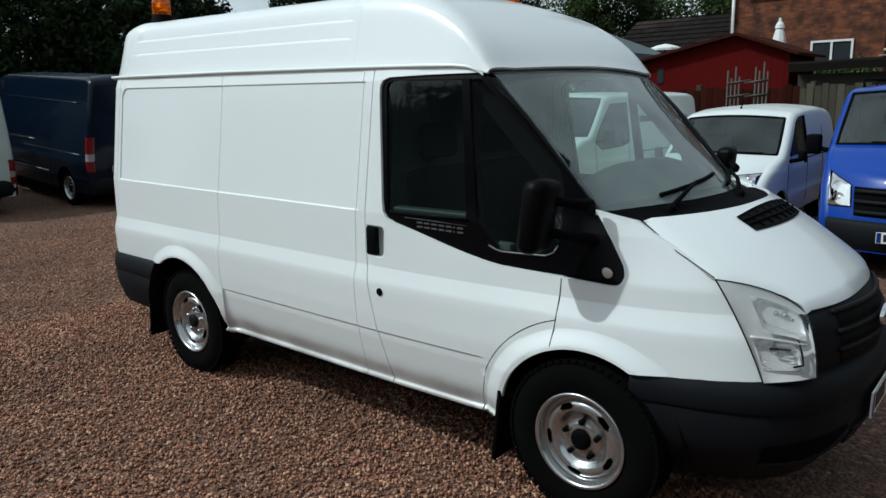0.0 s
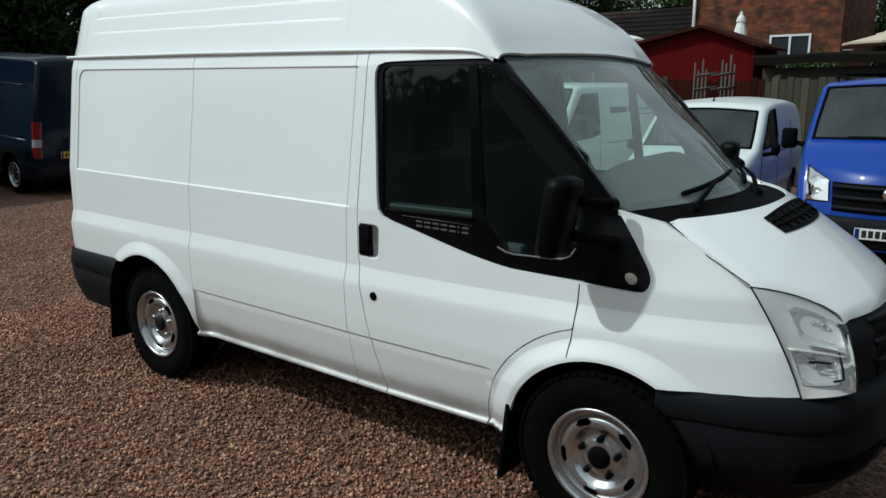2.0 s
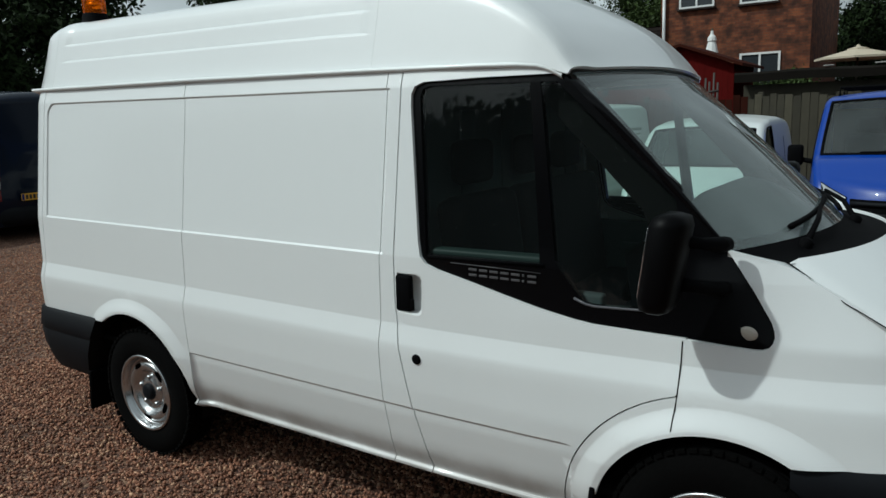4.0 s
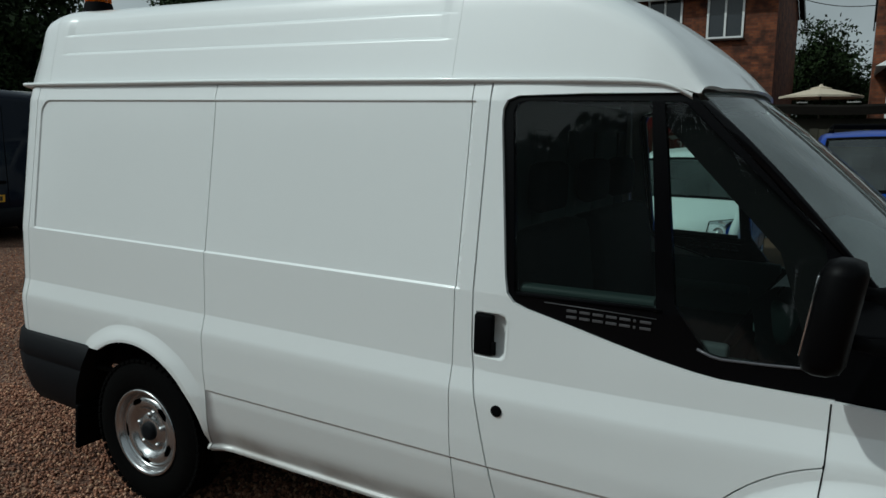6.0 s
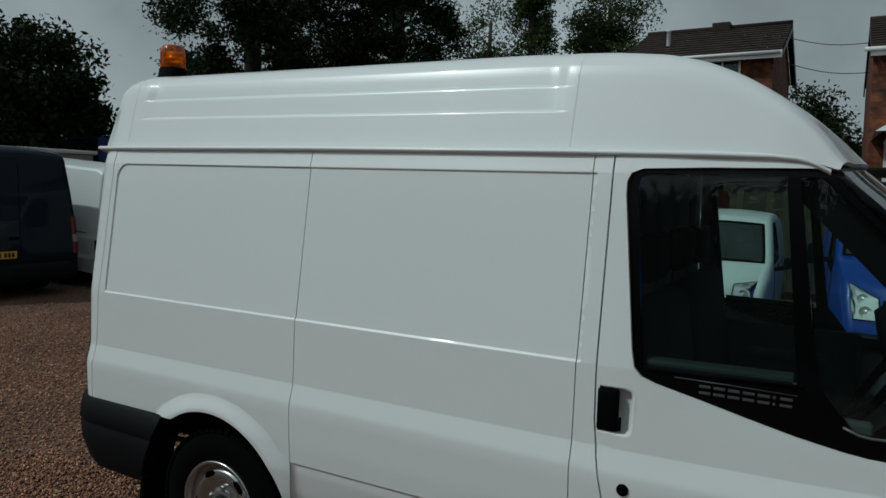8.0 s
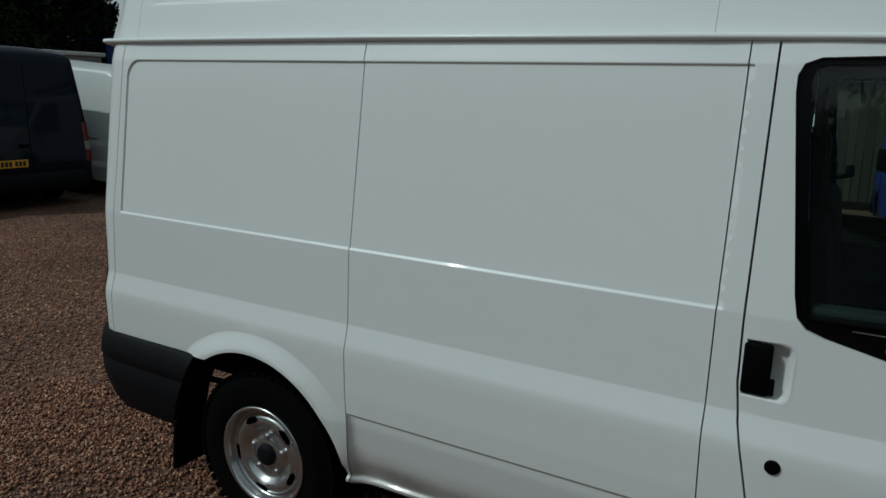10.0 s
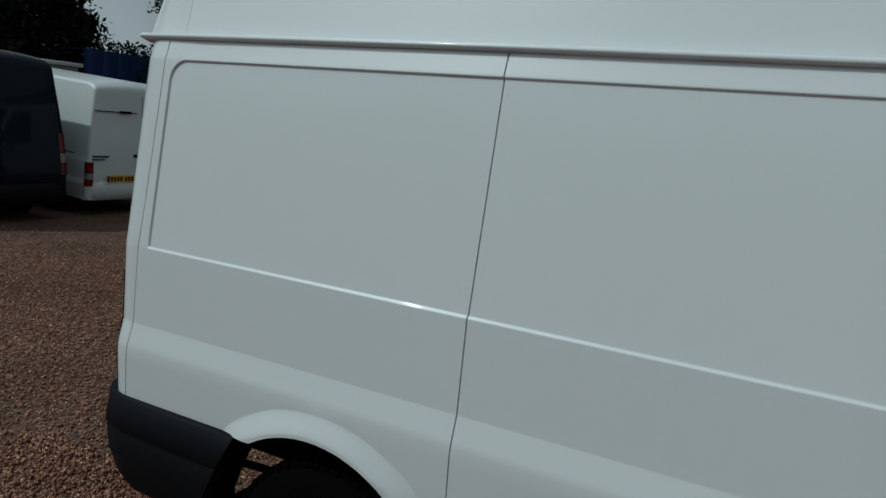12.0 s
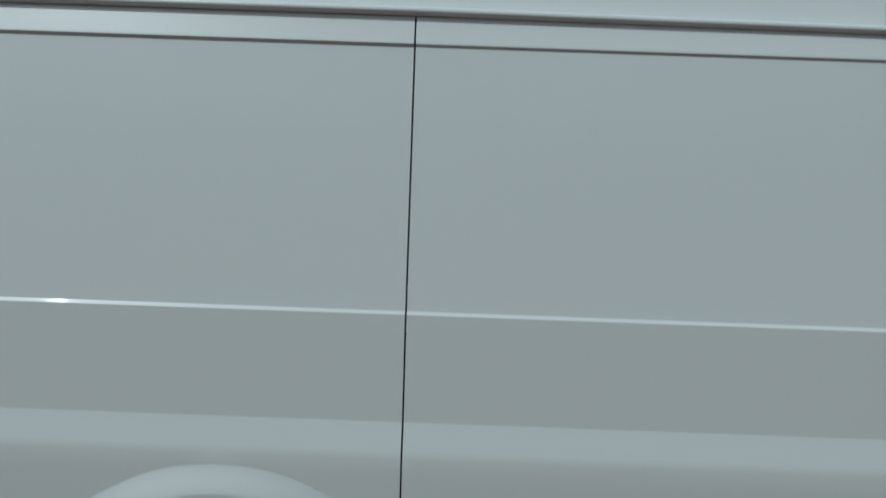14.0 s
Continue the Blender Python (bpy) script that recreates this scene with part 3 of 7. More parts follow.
rows = []
for t in steps(0, 1, 26):
    r = []
    for s in steps(-1, 1, 44):
        x, y, _ = bonnet_point(s, t)
        r.append((x, y, float(bonnet_z(x, y)) - 0.012 * sstep(abs(s) - 0.97, 0.03) - (0.02 * sstep(t - 0.95, 0.05))))
    rows.append(r)
v, f = grid(rows)
bonnet = mesh_part("bonnet", v, [q[::-1] for q in f], WHITE, van)
m = bonnet.modifiers.new("thickness", "SOLIDIFY")
m.thickness, m.offset = 0.014, -1
bonnet.modifiers.new("edges", "EDGE_SPLIT").split_angle = radians(40)
# top of the wing between the bonnet's edge and the foot of the pillar
for s in (-1, 1):
    tip = Vector((-0.030, float(van_side(-0.032, 1.334)) - 0.001, 1.334))
    root = Vector((0.122, 0.712, float(bonnet_z(0.127, 0.705)) - 0.010))
    rows = []
    for k in steps(0, 1, 20):
        x = -0.032 + 0.33 * k
        z = float(np.interp(x, [-0.032, 0.06, 0.14, 0.30], [1.334, 1.312, 1.288, 1.196]))
        a = Vector((x, float(van_side(x, z)), z))
        if k < 0.45:
            b = tip.lerp(root, k / 0.45)
        else:
            bx = 0.122 + (0.298 - 0.122) * (k - 0.45) / 0.55
            by = float(np.interp(bx, [0.13, 0.30], [0.705, 0.742])) + 0.005
            b = Vector((bx, by, float(bonnet_z(bx, by - 0.005)) - 0.013))
        rows.append([Vector((p.x, s * p.y, p.z)) for p in (a, a.lerp(b, 0.33) + Vector((0, 0, 0.004 * min(1, 6 * (a - b).length))), a.lerp(b, 0.66) + Vector((0, 0, 0.004 * min(1, 6 * (a - b).length))), b, b + Vector((0, 0, -0.02)))])
    v, f = grid(rows)
    bm = bmesh.new()      # thin joint beside the bonnet
    sweep(bm, [(r_[3].x, r_[3].y, r_[3].z + 0.0045) for r_ in rows[9:]] + [(x_, s * y_, float(bonnet_z(x_, y_)) - 0.006) for x_, y_ in ((0.34, 0.745), (0.40, 0.744), (0.448, 0.742))], 0.002, 5)
    part("bonnet_joint", bm, DARK, van)
    bm = bmesh.new()
    sweep(bm, [(x_, s * (float(van_side(x_, z_)) + 0.0004), z_) for x_, z_ in ((-0.136, 1.045), (-0.136, 0.98), (-0.136, 0.93), (-0.136, 0.88), (-0.139, 0.84), (-0.142, 0.80), (-0.143, 0.765))], 0.0022, 5)
    part("wing_joint", bm, DARK, van)
    mesh_part("wing_top", v, f if s > 0 else [q[::-1] for q in f], WHITE, van)
    rows = []
    for x in steps(0.26, 0.452, 12):
        z = float(np.interp(x, [0.14, 0.30, 0.449], [1.288, 1.196, 1.108])) - 0.001
        y = float(van_side(x, z))
        rows.append([(x, s * y, z), (x, s * (y - 0.006), z + 0.003), (x, s * (y - 0.03), z - 0.004), (x, s * (y - 0.085), z - 0.010)])
    v, f = grid(rows)
    mesh_part("wing_flange", v, f if s > 0 else [q[::-1] for q in f], WHITE, van)
# air intake in the bonnet
bm = bmesh.new()


def vent_point(u, w, lift):
    y = u * 0.335
    x = 0.425 - 0.0 * u + (w - 0.5) * 0.115 * (1 - 0.25 * u * u) + 0.03 * (1 - u * u)
    return Vector((x, y, float(bonnet_z(x, y)) + lift))


ring = [(u, 0) for u in steps(-1, 1, 16)] + [(u, 1) for u in steps(1, -1, 16)]
o = [bm.verts.new(vent_point(u, w, 0.004)) for u, w in ring]
i_ = [bm.verts.new(vent_point(u * 0.965, 0.12 + 0.76 * w, 0.005)) for u, w in ring]
d_ = [bm.verts.new(vent_point(u * 0.965, 0.12 + 0.76 * w, -0.018)) for u, w in ring]
for k in range(len(ring)):
    j = (k + 1) % len(ring)
    bm.faces.new((o[k], o[j], i_[j], i_[k]))
    bm.faces.new((i_[k], i_[j], d_[j], d_[k]))
bmesh.ops.recalc_face_normals(bm, faces=bm.faces[:])
vent = part("bonnet_vent", bm, BLACK, bonnet, "black slatted air intake")
vr, vf = grid([[vent_point(u, w, 0.0035) for u in steps(-0.97, 0.97, 16)] for w in (0.1, 0.9)])
mesh_part("vent_floor", vr, [q[::-1] for q in vf], DARK, vent)
for w in (0.36, 0.62):
    bm = bmesh.new()
    sweep(bm, [vent_point(u, w, 0.008) for u in steps(-0.96, 0.96, 16)], 0.006, 6)
    part("vent_slat", bm, BLACK, vent)
for u in steps(-0.75, 0.75, 6):
    bm = bmesh.new()
    sweep(bm, [vent_point(u, 0.12, 0.006), vent_point(u, 0.88, 0.006)], 0.005, 6)
    part("vent_rib", bm, BLACK, vent)


# headlights
def lamp_point(u, w, s, out=0.0):
    """u: 0 at the wing, 1 at the grille; w: 0 at the bonnet, 1 at the bumper."""
    A, B, C, D = Vector((0.456, -0.746, 1.102)), Vector((0.660, -0.752, 0.733)), Vector((0.806, -0.600, 0.745)), Vector((0.733, -0.522, 0.965))
    p = A.lerp(D, u).lerp(B.lerp(C, u), w)
    bulge = 4 * u * (1 - u) * 0.035 + 4 * w * (1 - w) * 0.022
    # upper edge that follows the bonnet
    p += Vector((0, 0.048, 0.010)) * (1 - w) * 4 * u * (1 - u)
    p += Vector((0.75, -0.6, 0.25)).normalized() * (bulge + out)
    return Vector((p.x, p.y * -s, p.z))


for s in (-1, 1):
    body = bpy.data.objects.new("headlight", None)
    scene.collection.objects.link(body)
    body.parent = van
    tagged(body, "clear angular headlight")
    v, f = grid([[lamp_point(u, w, s) for u in steps(0, 1, 12)] for w in steps(0, 1, 14)])
    lens = mesh_part("lens", v, f if s > 0 else [q[::-1] for q in f], CLEAR, body)
    lens.visible_shadow = False
    v, f = grid([[lamp_point(u, w, s, -0.006 - 0.042 * (math.sin(math.pi * u) * math.sin(math.pi * w)) ** 0.7) for u in steps(0, 1, 16)] for w in steps(0, 1, 20)])
    mesh_part("reflector", v, f if s > 0 else [q[::-1] for q in f], LAMPREF, body)
    def dish(u0, u1, w0, w1, deep, a_, b_, out=0.0):
        """A point of a pressed dish in the lamp; a_ and b_: -1..1 across and down."""
        return lamp_point((u0 + u1) / 2 + (u1 - u0) / 2 * a_, (w0 + w1) / 2 + (w1 - w0) / 2 * b_, s, out - 0.014 - deep * max(0.0, 1 - abs(a_) ** 2.6 - abs(b_) ** 2.6) ** 0.6)

    for u0, u1, w0, w1, deep, mt in ((0.24, 0.86, 0.12, 0.50, 0.036, LAMPCHROME), (0.08, 0.66, 0.57, 0.88, 0.034, LAMPCHROME)):
        v, f = grid([[dish(u0, u1, w0, w1, deep, a_, b_) for a_ in steps(-1, 1, 16)] for b_ in steps(-1, 1, 14)])
        bowl = mesh_part("lamp_bowl", v, f if s > 0 else [q[::-1] for q in f], mt, body)
        for a_, b_, k_ in ((0.26, -0.38, 1.0), (0.56, -0.30, 0.7), (-0.08, -0.34, 0.75)) if w0 < 0.5 else ((-0.1, -0.38, 1.0),):
            bm = bmesh.new()
            lathe(bm, [(0.020 * k_, -0.012), (0.018 * k_, 0.010 * k_), (0.010 * k_, 0.020 * k_), (0, 0.022 * k_)], (0.9, s * 0.35, 0.0), dish(u0, u1, w0, w1, deep, a_, b_), 16)
            part("bulb_cap", bm, CHROME, bowl)
        if w0 > 0.5:       # pressed steps across the lower bowl
            for b_ in (-0.45, 0.05, 0.5):
                bm = bmesh.new()
                sweep(bm, [dish(u0, u1, w0, w1, deep, a_, b_, 0.003) for a_ in steps(-0.85, 0.85, 10)], 0.006, 6)
                part("bowl_rib", bm, LAMPREF, bowl)
    bm = bmesh.new()       # brow between the upper and lower lamps
    sweep(bm, [lamp_point(u, 0.545 + 0.02 * math.sin(math.pi * u), s, -0.010) for u in steps(0.06, 0.80, 12)], [0.006] * 13, 8)
    part("lamp_brow", bm, LAMPREF, body)
    bm = bmesh.new()
    sweep(bm, [lamp_point(0.67, 0.52, s, -0.008), lamp_point(0.69, 0.70, s, -0.008), lamp_point(0.68, 0.82, s, -0.008), lamp_point(0.50, 0.84, s, -0.008)], 0.004, 6)
    part("lamp_bezel", bm, GREYP, body)
    bm = bmesh.new()
    sweep(bm, [lamp_point(u, 0.655, s, -0.012) for u in steps(0.24, 0.52, 6)], 0.004, 6)
    part("lamp_slot", bm, GREYP, body)
    # dark joint round the lamp
    bm = bmesh.new()
    edge = [lamp_point(u, 0, s, -0.006) for u in steps(0, 1, 8)] + [lamp_point(1, w, s, -0.006) for w in steps(0.1, 1, 8)] + [lamp_point(u, 1, s, -0.006) for u in steps(0.9, 0, 8)] + [lamp_point(0, w, s, -0.006) for w in steps(0.9, 0, 8)]
    sweep(bm, edge, 0.003, 6)
    part("lamp_gasket", bm, GREYP, body)

# bumper, wrapped round the nose
PLAN = [(0.205, 0.935), (0.34, 0.895), (0.46, 0.868), (0.58, 0.825), (0.68, 0.775), (0.76, 0.71), (0.82, 0.63), (0.865, 0.53), (0.895, 0.40), (0.918, 0.25), (0.93, 0.0)]


def plan_point(q):
    """q: -1 and 1 at the wheel arches, 0 at the nose."""
    a = (1 - abs(q)) * (len(PLAN) - 1)
    i = min(int(a), len(PLAN) - 2)
    x, y = (PLAN[i][j] + (PLAN[i + 1][j] - PLAN[i][j]) * (a - i) for j in (0, 1))
    return Vector((x, math.copysign(y, q)))


def wrap(q, inset, z):
    """A point of the nose, moved outwards by inset."""
    t = (plan_point(min(q + 0.02, 1)) - plan_point(max(q - 0.02, -1))).normalized()
    n = Vector((-t.y, t.x))
    p = plan_point(q)
    if n.dot(p - Vector((-0.2, 0))) < 0:
        n = -n
    p = p + n * inset
    return (p.x, p.y, z)


PROFILE = [(0.735, -0.085), (0.738, -0.045), (0.722, -0.018), (0.68, -0.003), (0.622, 0.004), (0.614, 0.0), (0.612, -0.006), (0.606, -0.004), (0.53, 0.0), (0.48, -0.006), (0.44, -0.018), (0.40, -0.042), (0.36, -0.075), (0.30, -0.12), (0.265, -0.17)]
v, f = grid([[wrap(q, inset, z) for q in steps(-1, 1, 60)] for z, inset in PROFILE])
bumper = mesh_part("front_bumper", v, [q[::-1] for q in f], GREYP, van, "dark grey plastic wrap-round bumper")
def bumper_inset(z):
    return float(np.interp(z, [z_ for z_, _ in PROFILE[:5:-1]], [i_ for _, i_ in PROFILE[:5:-1]]))


# intake opening laid on as a dark sheet that stands for its shade
v, f = grid([[wrap(q, bumper_inset(z) + 0.003, z) for q in steps(-0.17, 0.17, 12)] for z in (0.50, 0.46, 0.42, 0.38)])
mesh_part("lower_intake", v, [q[::-1] for q in f], DARK, bumper)
for z in (0.47, 0.41):
    bm = bmesh.new()
    sweep(bm, [wrap(q, bumper_inset(z) + 0.004, z) for q in steps(-0.17, 0.17, 12)], 0.009, 6)
    part("intake_bar", bm, GREYP, bumper)
# fog lamp recess: a black wedge-shaped sheet for its shade, with a lip below
for s in (-1, 1):
    rows = []
    for b in steps(0, 1, 4):
        r = []
        for k in steps(0.21, 0.60, 14):
            top = float(np.interp(k, [0.2, 0.4, 0.6], [0.520, 0.510, 0.488]))
            low = float(np.interp(k, [0.2, 0.3, 0.4, 0.6], [0.492, 0.435, 0.407, 0.400]))
            z = top + (low - top) * b
            r.append(wrap(s * k, bumper_inset(z) + 0.004, z))
        rows.append(r)
    v, f = grid(rows)
    mesh_part("fog_recess_shade", v, f if s < 0 else [q[::-1] for q in f], BLACK, bumper)
    bm = bmesh.new()
    sweep(bm, [Vector(p) for p in rows[-1]], 0.008, 6)
    part("recess_lip", bm, GREYP, bumper)

# grille between the lamps
v, f = grid([[(x - 0.12 * (y / 0.56) ** 2 - 0.03 * abs(y) ** 1.0, y, z) for y in steps(-0.56, 0.56, 28)] for x, z in ((0.80, 0.985), (0.862, 0.955), (0.89, 0.90), (0.905, 0.80), (0.905, 0.715))])
grille = mesh_part("grille", v, f[::1], GREYP, van, "dark grey slatted grille")
# slots are dark sheets on the grille, painting the shade inside the openings
for z in (0.918, 0.842, 0.770):
    v, f = grid([[(float(np.interp(z + dz, [0.715, 0.80, 0.90, 0.955, 0.985], [0.905, 0.905, 0.89, 0.862, 0.80])) + 0.003 - 0.12 * (y / 0.56) ** 2 - 0.03 * abs(y) - dx, y, z + dz) for y in steps(-0.38, 0.38, 20)] for dx, dz in ((0.008, 0.024), (0.0, 0.022), (0.0, -0.022), (0.008, -0.024))])
    mesh_part("grille_slot", v, f[::1], DARK, grille)
    bm = bmesh.new()
    sweep(bm, [(float(np.interp(z + 0.036, [0.715, 0.80, 0.90, 0.955, 0.985], [0.905, 0.905, 0.89, 0.862, 0.80])) + 0.004 - 0.12 * (y / 0.56) ** 2 - 0.03 * abs(y), y, z + 0.036) for y in steps(-0.40, 0.40, 20)], 0.012, 6)
    part("grille_bar", bm, GREYP, grille)
bm = bmesh.new()
lathe(bm, [(0.075, 0.0), (0.075, 0.012), (0.066, 0.018), (0.0, 0.018)], (1, 0, 0), (0, 0, 0), 32)
bmesh.ops.transform(bm, matrix=Matrix.Translation((0.915, 0, 0.875)) @ Matrix.Diagonal((1, 1.25, 0.6, 1)), verts=bm.verts[:])
badge = part("badge", bm, CHROME, grille)
bm = bmesh.new()
lathe(bm, [(0.064, 0.019), (0.0, 0.021)], (1, 0, 0), (0, 0, 0), 32)
bmesh.ops.transform(bm, matrix=Matrix.Translation((0.915, 0, 0.875)) @ Matrix.Diagonal((1, 1.25, 0.6, 1)), verts=bm.verts[:])
part("badge_face", bm, BADGE, badge)


def number_plate(parent, centre, facing, material, width=0.52, height=0.111):
    """A plate with plain bars where its characters stand, and a blue band. facing: angle about z of its outward normal from +x."""
    m = Matrix.Translation(centre) @ Matrix.Rotation(facing, 4, "Z")
    bm = bmesh.new()
    box(bm, (-0.004, -width / 2, -height / 2), (0.004, width / 2, height / 2), 0.002, m)
    plate = part("number_plate", bm, material, parent, smooth=False)
    x = -width / 2 + 0.065
    for k in range(7):
        bm = bmesh.new()
        box(bm, (0.0045, x, -0.036), (0.006, x + 0.042, 0.036), 0, m)
        part("plate_bar", bm, INK, plate, smooth=False)
        x += 0.058 + (0.028 if k == 3 else 0)
    bm = bmesh.new()
    box(bm, (0.0045, -width / 2 + 0.006, -0.05), (0.0055, -width / 2 + 0.046, 0.05), 0, m)
    part("plate_band", bm, BADGE, plate, smooth=False)
    return plate


number_plate(bumper, (0.944, 0, 0.55), 0, PLATEW)


# windscreen, pillars, cowl and wipers
def screen_point(u, t, out=0.0):
    """u: -1..1 across, t: 0 at the foot, 1 at the head."""
    p = Vector((0.21 - 0.27 * u * u, 0.755 * u, 1.338 - 0.024 * u * u)).lerp(Vector((-0.485 - 0.075 * u * u, 0.795 * u, 1.925 - 0.027 * u * u)), t)
    return p + Vector((0.6, 0, 0.75)) * (0.014 * math.sin(math.pi * t) + out)


v, f = grid([[screen_point(u, t) for u in steps(-1, 1, 30)] for t in steps(0, 1, 12)])
screen = mesh_part("windscreen", v, f, WSGLASS, van, "clear windscreen with a dark border")
screen.visible_shadow = False
for lo, hi, a, b in ((-1, 1, 0.0, 0.045), (-1, 1, 0.988, 1.0), (-1, -0.955, 0.04, 0.97), (0.955, 1, 0.04, 0.97)):
    v, f = grid([[screen_point(u, t, -0.003) for u in steps(lo, hi, 24 if hi - lo > 1 else 2)] for t in steps(a, b, 10 if b - a > 0.5 else 2)])
    mesh_part("screen_border", v, f, TRIM, screen)
for s in (-1, 1):
    rows = []
    for t in steps(0, 1, 16):
        t *= 0.955
        x, z = -0.035 + (-0.585 + 0.035) * t, 1.338 + (1.901 - 1.338) * t
        a = Vector((x, s * (float(van_side(x, z)) - 0.002), z))
        b = screen_point(s, t, 0.002)
        k = 1 - (t / 0.955) ** 5
        mid = (a + b) / 2 + Vector((0.022, s * 0.022, 0.012)) * k
        rows.append([a, a.lerp(mid, 0.5) + Vector((0.004, s * 0.006, 0)) * k, mid, mid.lerp(b, 0.5) + Vector((0.006, s * 0.004, 0.003)) * k, b])
    v, f = grid(rows)
    mesh_part("windscreen_pillar", v, f if s > 0 else [q[::-1] for q in f], TRIM, van)
rows = []
for t in steps(0, 1, 4):
    rows.append([screen_point(u, 0.0, 0.0).lerp(Vector((lambda p: (p[0] + 0.012, p[1], float(bonnet_z(p[0], p[1])) - 0.012))(bonnet_point(u, 0))), t) + Vector((0, 0, -0.022 * math.sin(math.pi * t))) for u in steps(-1, 1, 30)])
v, f = grid(rows)
cowl = mesh_part("cowl", v, [q[::-1] for q in f], BLACK, van)
for tip_a, tip_b, pivot in (((-0.60, 0.045), (0.06, 0.115), (-0.62, -0.05)), ((0.12, 0.03), (0.88, 0.14), (0.16, -0.05))):
    wiper = bpy.data.objects.new("wiper", None)
    scene.collection.objects.link(wiper)
    wiper.parent = van
    base = screen_point(*pivot, 0.02)
    mid = screen_point((tip_a[0] + tip_b[0]) / 2, (tip_a[1] + tip_b[1]) / 2, 0.03)
    bm = bmesh.new()
    sweep(bm, [base, base.lerp(mid, 0.5) + Vector((0.012, 0, 0.016)), mid], [0.012, 0.010, 0.007], 6)
    part("wiper_arm", bm, BLACK, wiper)
    bm = bmesh.new()
    sweep(bm, [screen_point(tip_a[0] + (tip_b[0] - tip_a[0]) * k, tip_a[1] + (tip_b[1] - tip_a[1]) * k, 0.012) for k in steps(0, 1, 10)], 0.010, 6)
    part("wiper_blade", bm, BLACK, wiper)
    bm = bmesh.new()
    lathe(bm, [(0.024, -0.02), (0.022, 0.012), (0.01, 0.02), (0, 0.02)], (0.5, 0, 1), base, 16)
    part("wiper_spindle", bm, BLACK, wiper)


# roof
def roof_point(xr, v):
    """xr: place along the roof taken at its middle; v: -1..1 across from gutter to gutter."""
    s, a = (1 if v >= 0 else -1), abs(v)
    zs = float(smooth_interp(xr, [-3.9, -3.84, -3.7, -1.6, -1.25, -1.05, -0.92, -0.80, -0.70, -0.60, -0.50, -0.43, -0.39, -0.32], [2.18, 2.25, 2.285, 2.282, 2.272, 2.256, 2.23, 2.188, 2.138, 2.077, 1.99, 1.903, 1.866, 1.80], 0.03))
    zc = float(smooth_interp(xr, [-3.9, -3.84, -3.7, -1.6, -1.25, -1.05, -0.90, -0.75, -0.60, -0.50, -0.43, -0.39, -0.32], [2.26, 2.32, 2.36, 2.347, 2.33, 2.307, 2.263, 2.19, 2.09, 2.005, 1.936, 1.902, 1.842], 0.03))
    zb = float(np.interp(xr, [-3.9, -1.6, -0.60, -0.50, -0.43], [1.952, 1.945, 1.936, 1.912, 1.892]))
    wb = float(np.interp(xr, [-3.9, -3.8, -3.72, -1.0, -0.6, -0.43], [0.79, 0.828, 0.838, 0.836, 0.834, 0.828]))
    ws = wb - 0.24 * (zs - zb)
    B, S, C = Vector((wb, zb)), Vector((ws, zs)), Vector((0, zc))
    p1, p2 = B.lerp(S, 0.80), Vector((ws * 0.82, zs + (zc - zs) * 0.42))
    if a > 0.5:
        p = p1.lerp(B, (a - 0.5) / 0.5)
    elif a > 0.3:
        k = (a - 0.3) / 0.2
        K = Vector((ws + 0.004, zs + 0.022))
        p = p2 * (1 - k) ** 2 + K * 2 * k * (1 - k) + p1 * k * k
    else:
        k = a / 0.3
        p = Vector((p2.x * k, zc + (p2.y - zc) * (0.25 * k + 0.75 * k * k)))
    k = sstep(xr + 3.62, 0.06) * sstep(-1.40 - xr, 0.06)
    p.x -= 0.009 * float(k) * float(sstep(0.5775 - a, 0.016) + sstep(0.7475 - a, 0.016)) * min(1.0, a / 0.5)
    shift = (0.055 + 0.075 * (p.x / 0.785) ** 2) * float(np.interp(xr, [-1.6, -0.43], [0, 1]))
    return Vector((xr - shift + (0.08 * (p.y - 1.95) / 0.4 if xr < -3.85 else 0), p.x * s, p.y))


vs = sorted(set([round(v, 4) for v in steps(-1, 1, 40)] + [-0.3, 0.3, -0.34, 0.34, -0.38, 0.38, -0.42, 0.42, -0.46, 0.46]
                + [q * w for q in (-1, 1) for w in (0.5575, 0.5615, 0.5655, 0.5695, 0.5735, 0.5775, 0.582, 0.727, 0.7315, 0.7355, 0.7395, 0.7435, 0.7475, 0.752)]))
for nm, stations in (("rear_roof_cap", [-3.90, -3.885, -3.86, -3.83, -3.79, -3.74, -3.6820]), ("roof", [-3.6808, -3.65, -3.62, -3.60, -3.58, -3.56] + steps(-3.5, -1.50, 18) + [-1.46, -1.44, -1.42, -1.40] + [-1.3612]), ("cab_roof", [-1.3600, -1.34] + steps(-1.28, -0.46, 26) + [-0.43, -0.42])):
    v, f = grid([[roof_point(x, w) for w in vs] for x in stations])
    ob = mesh_part(nm, v, f, WHITE, van)
    m = ob.modifiers.new("thickness", "SOLIDIFY")
    m.thickness, m.offset = 0.012, -1
    ob.modifiers.new("edges", "EDGE_SPLIT").split_angle = radians(70)
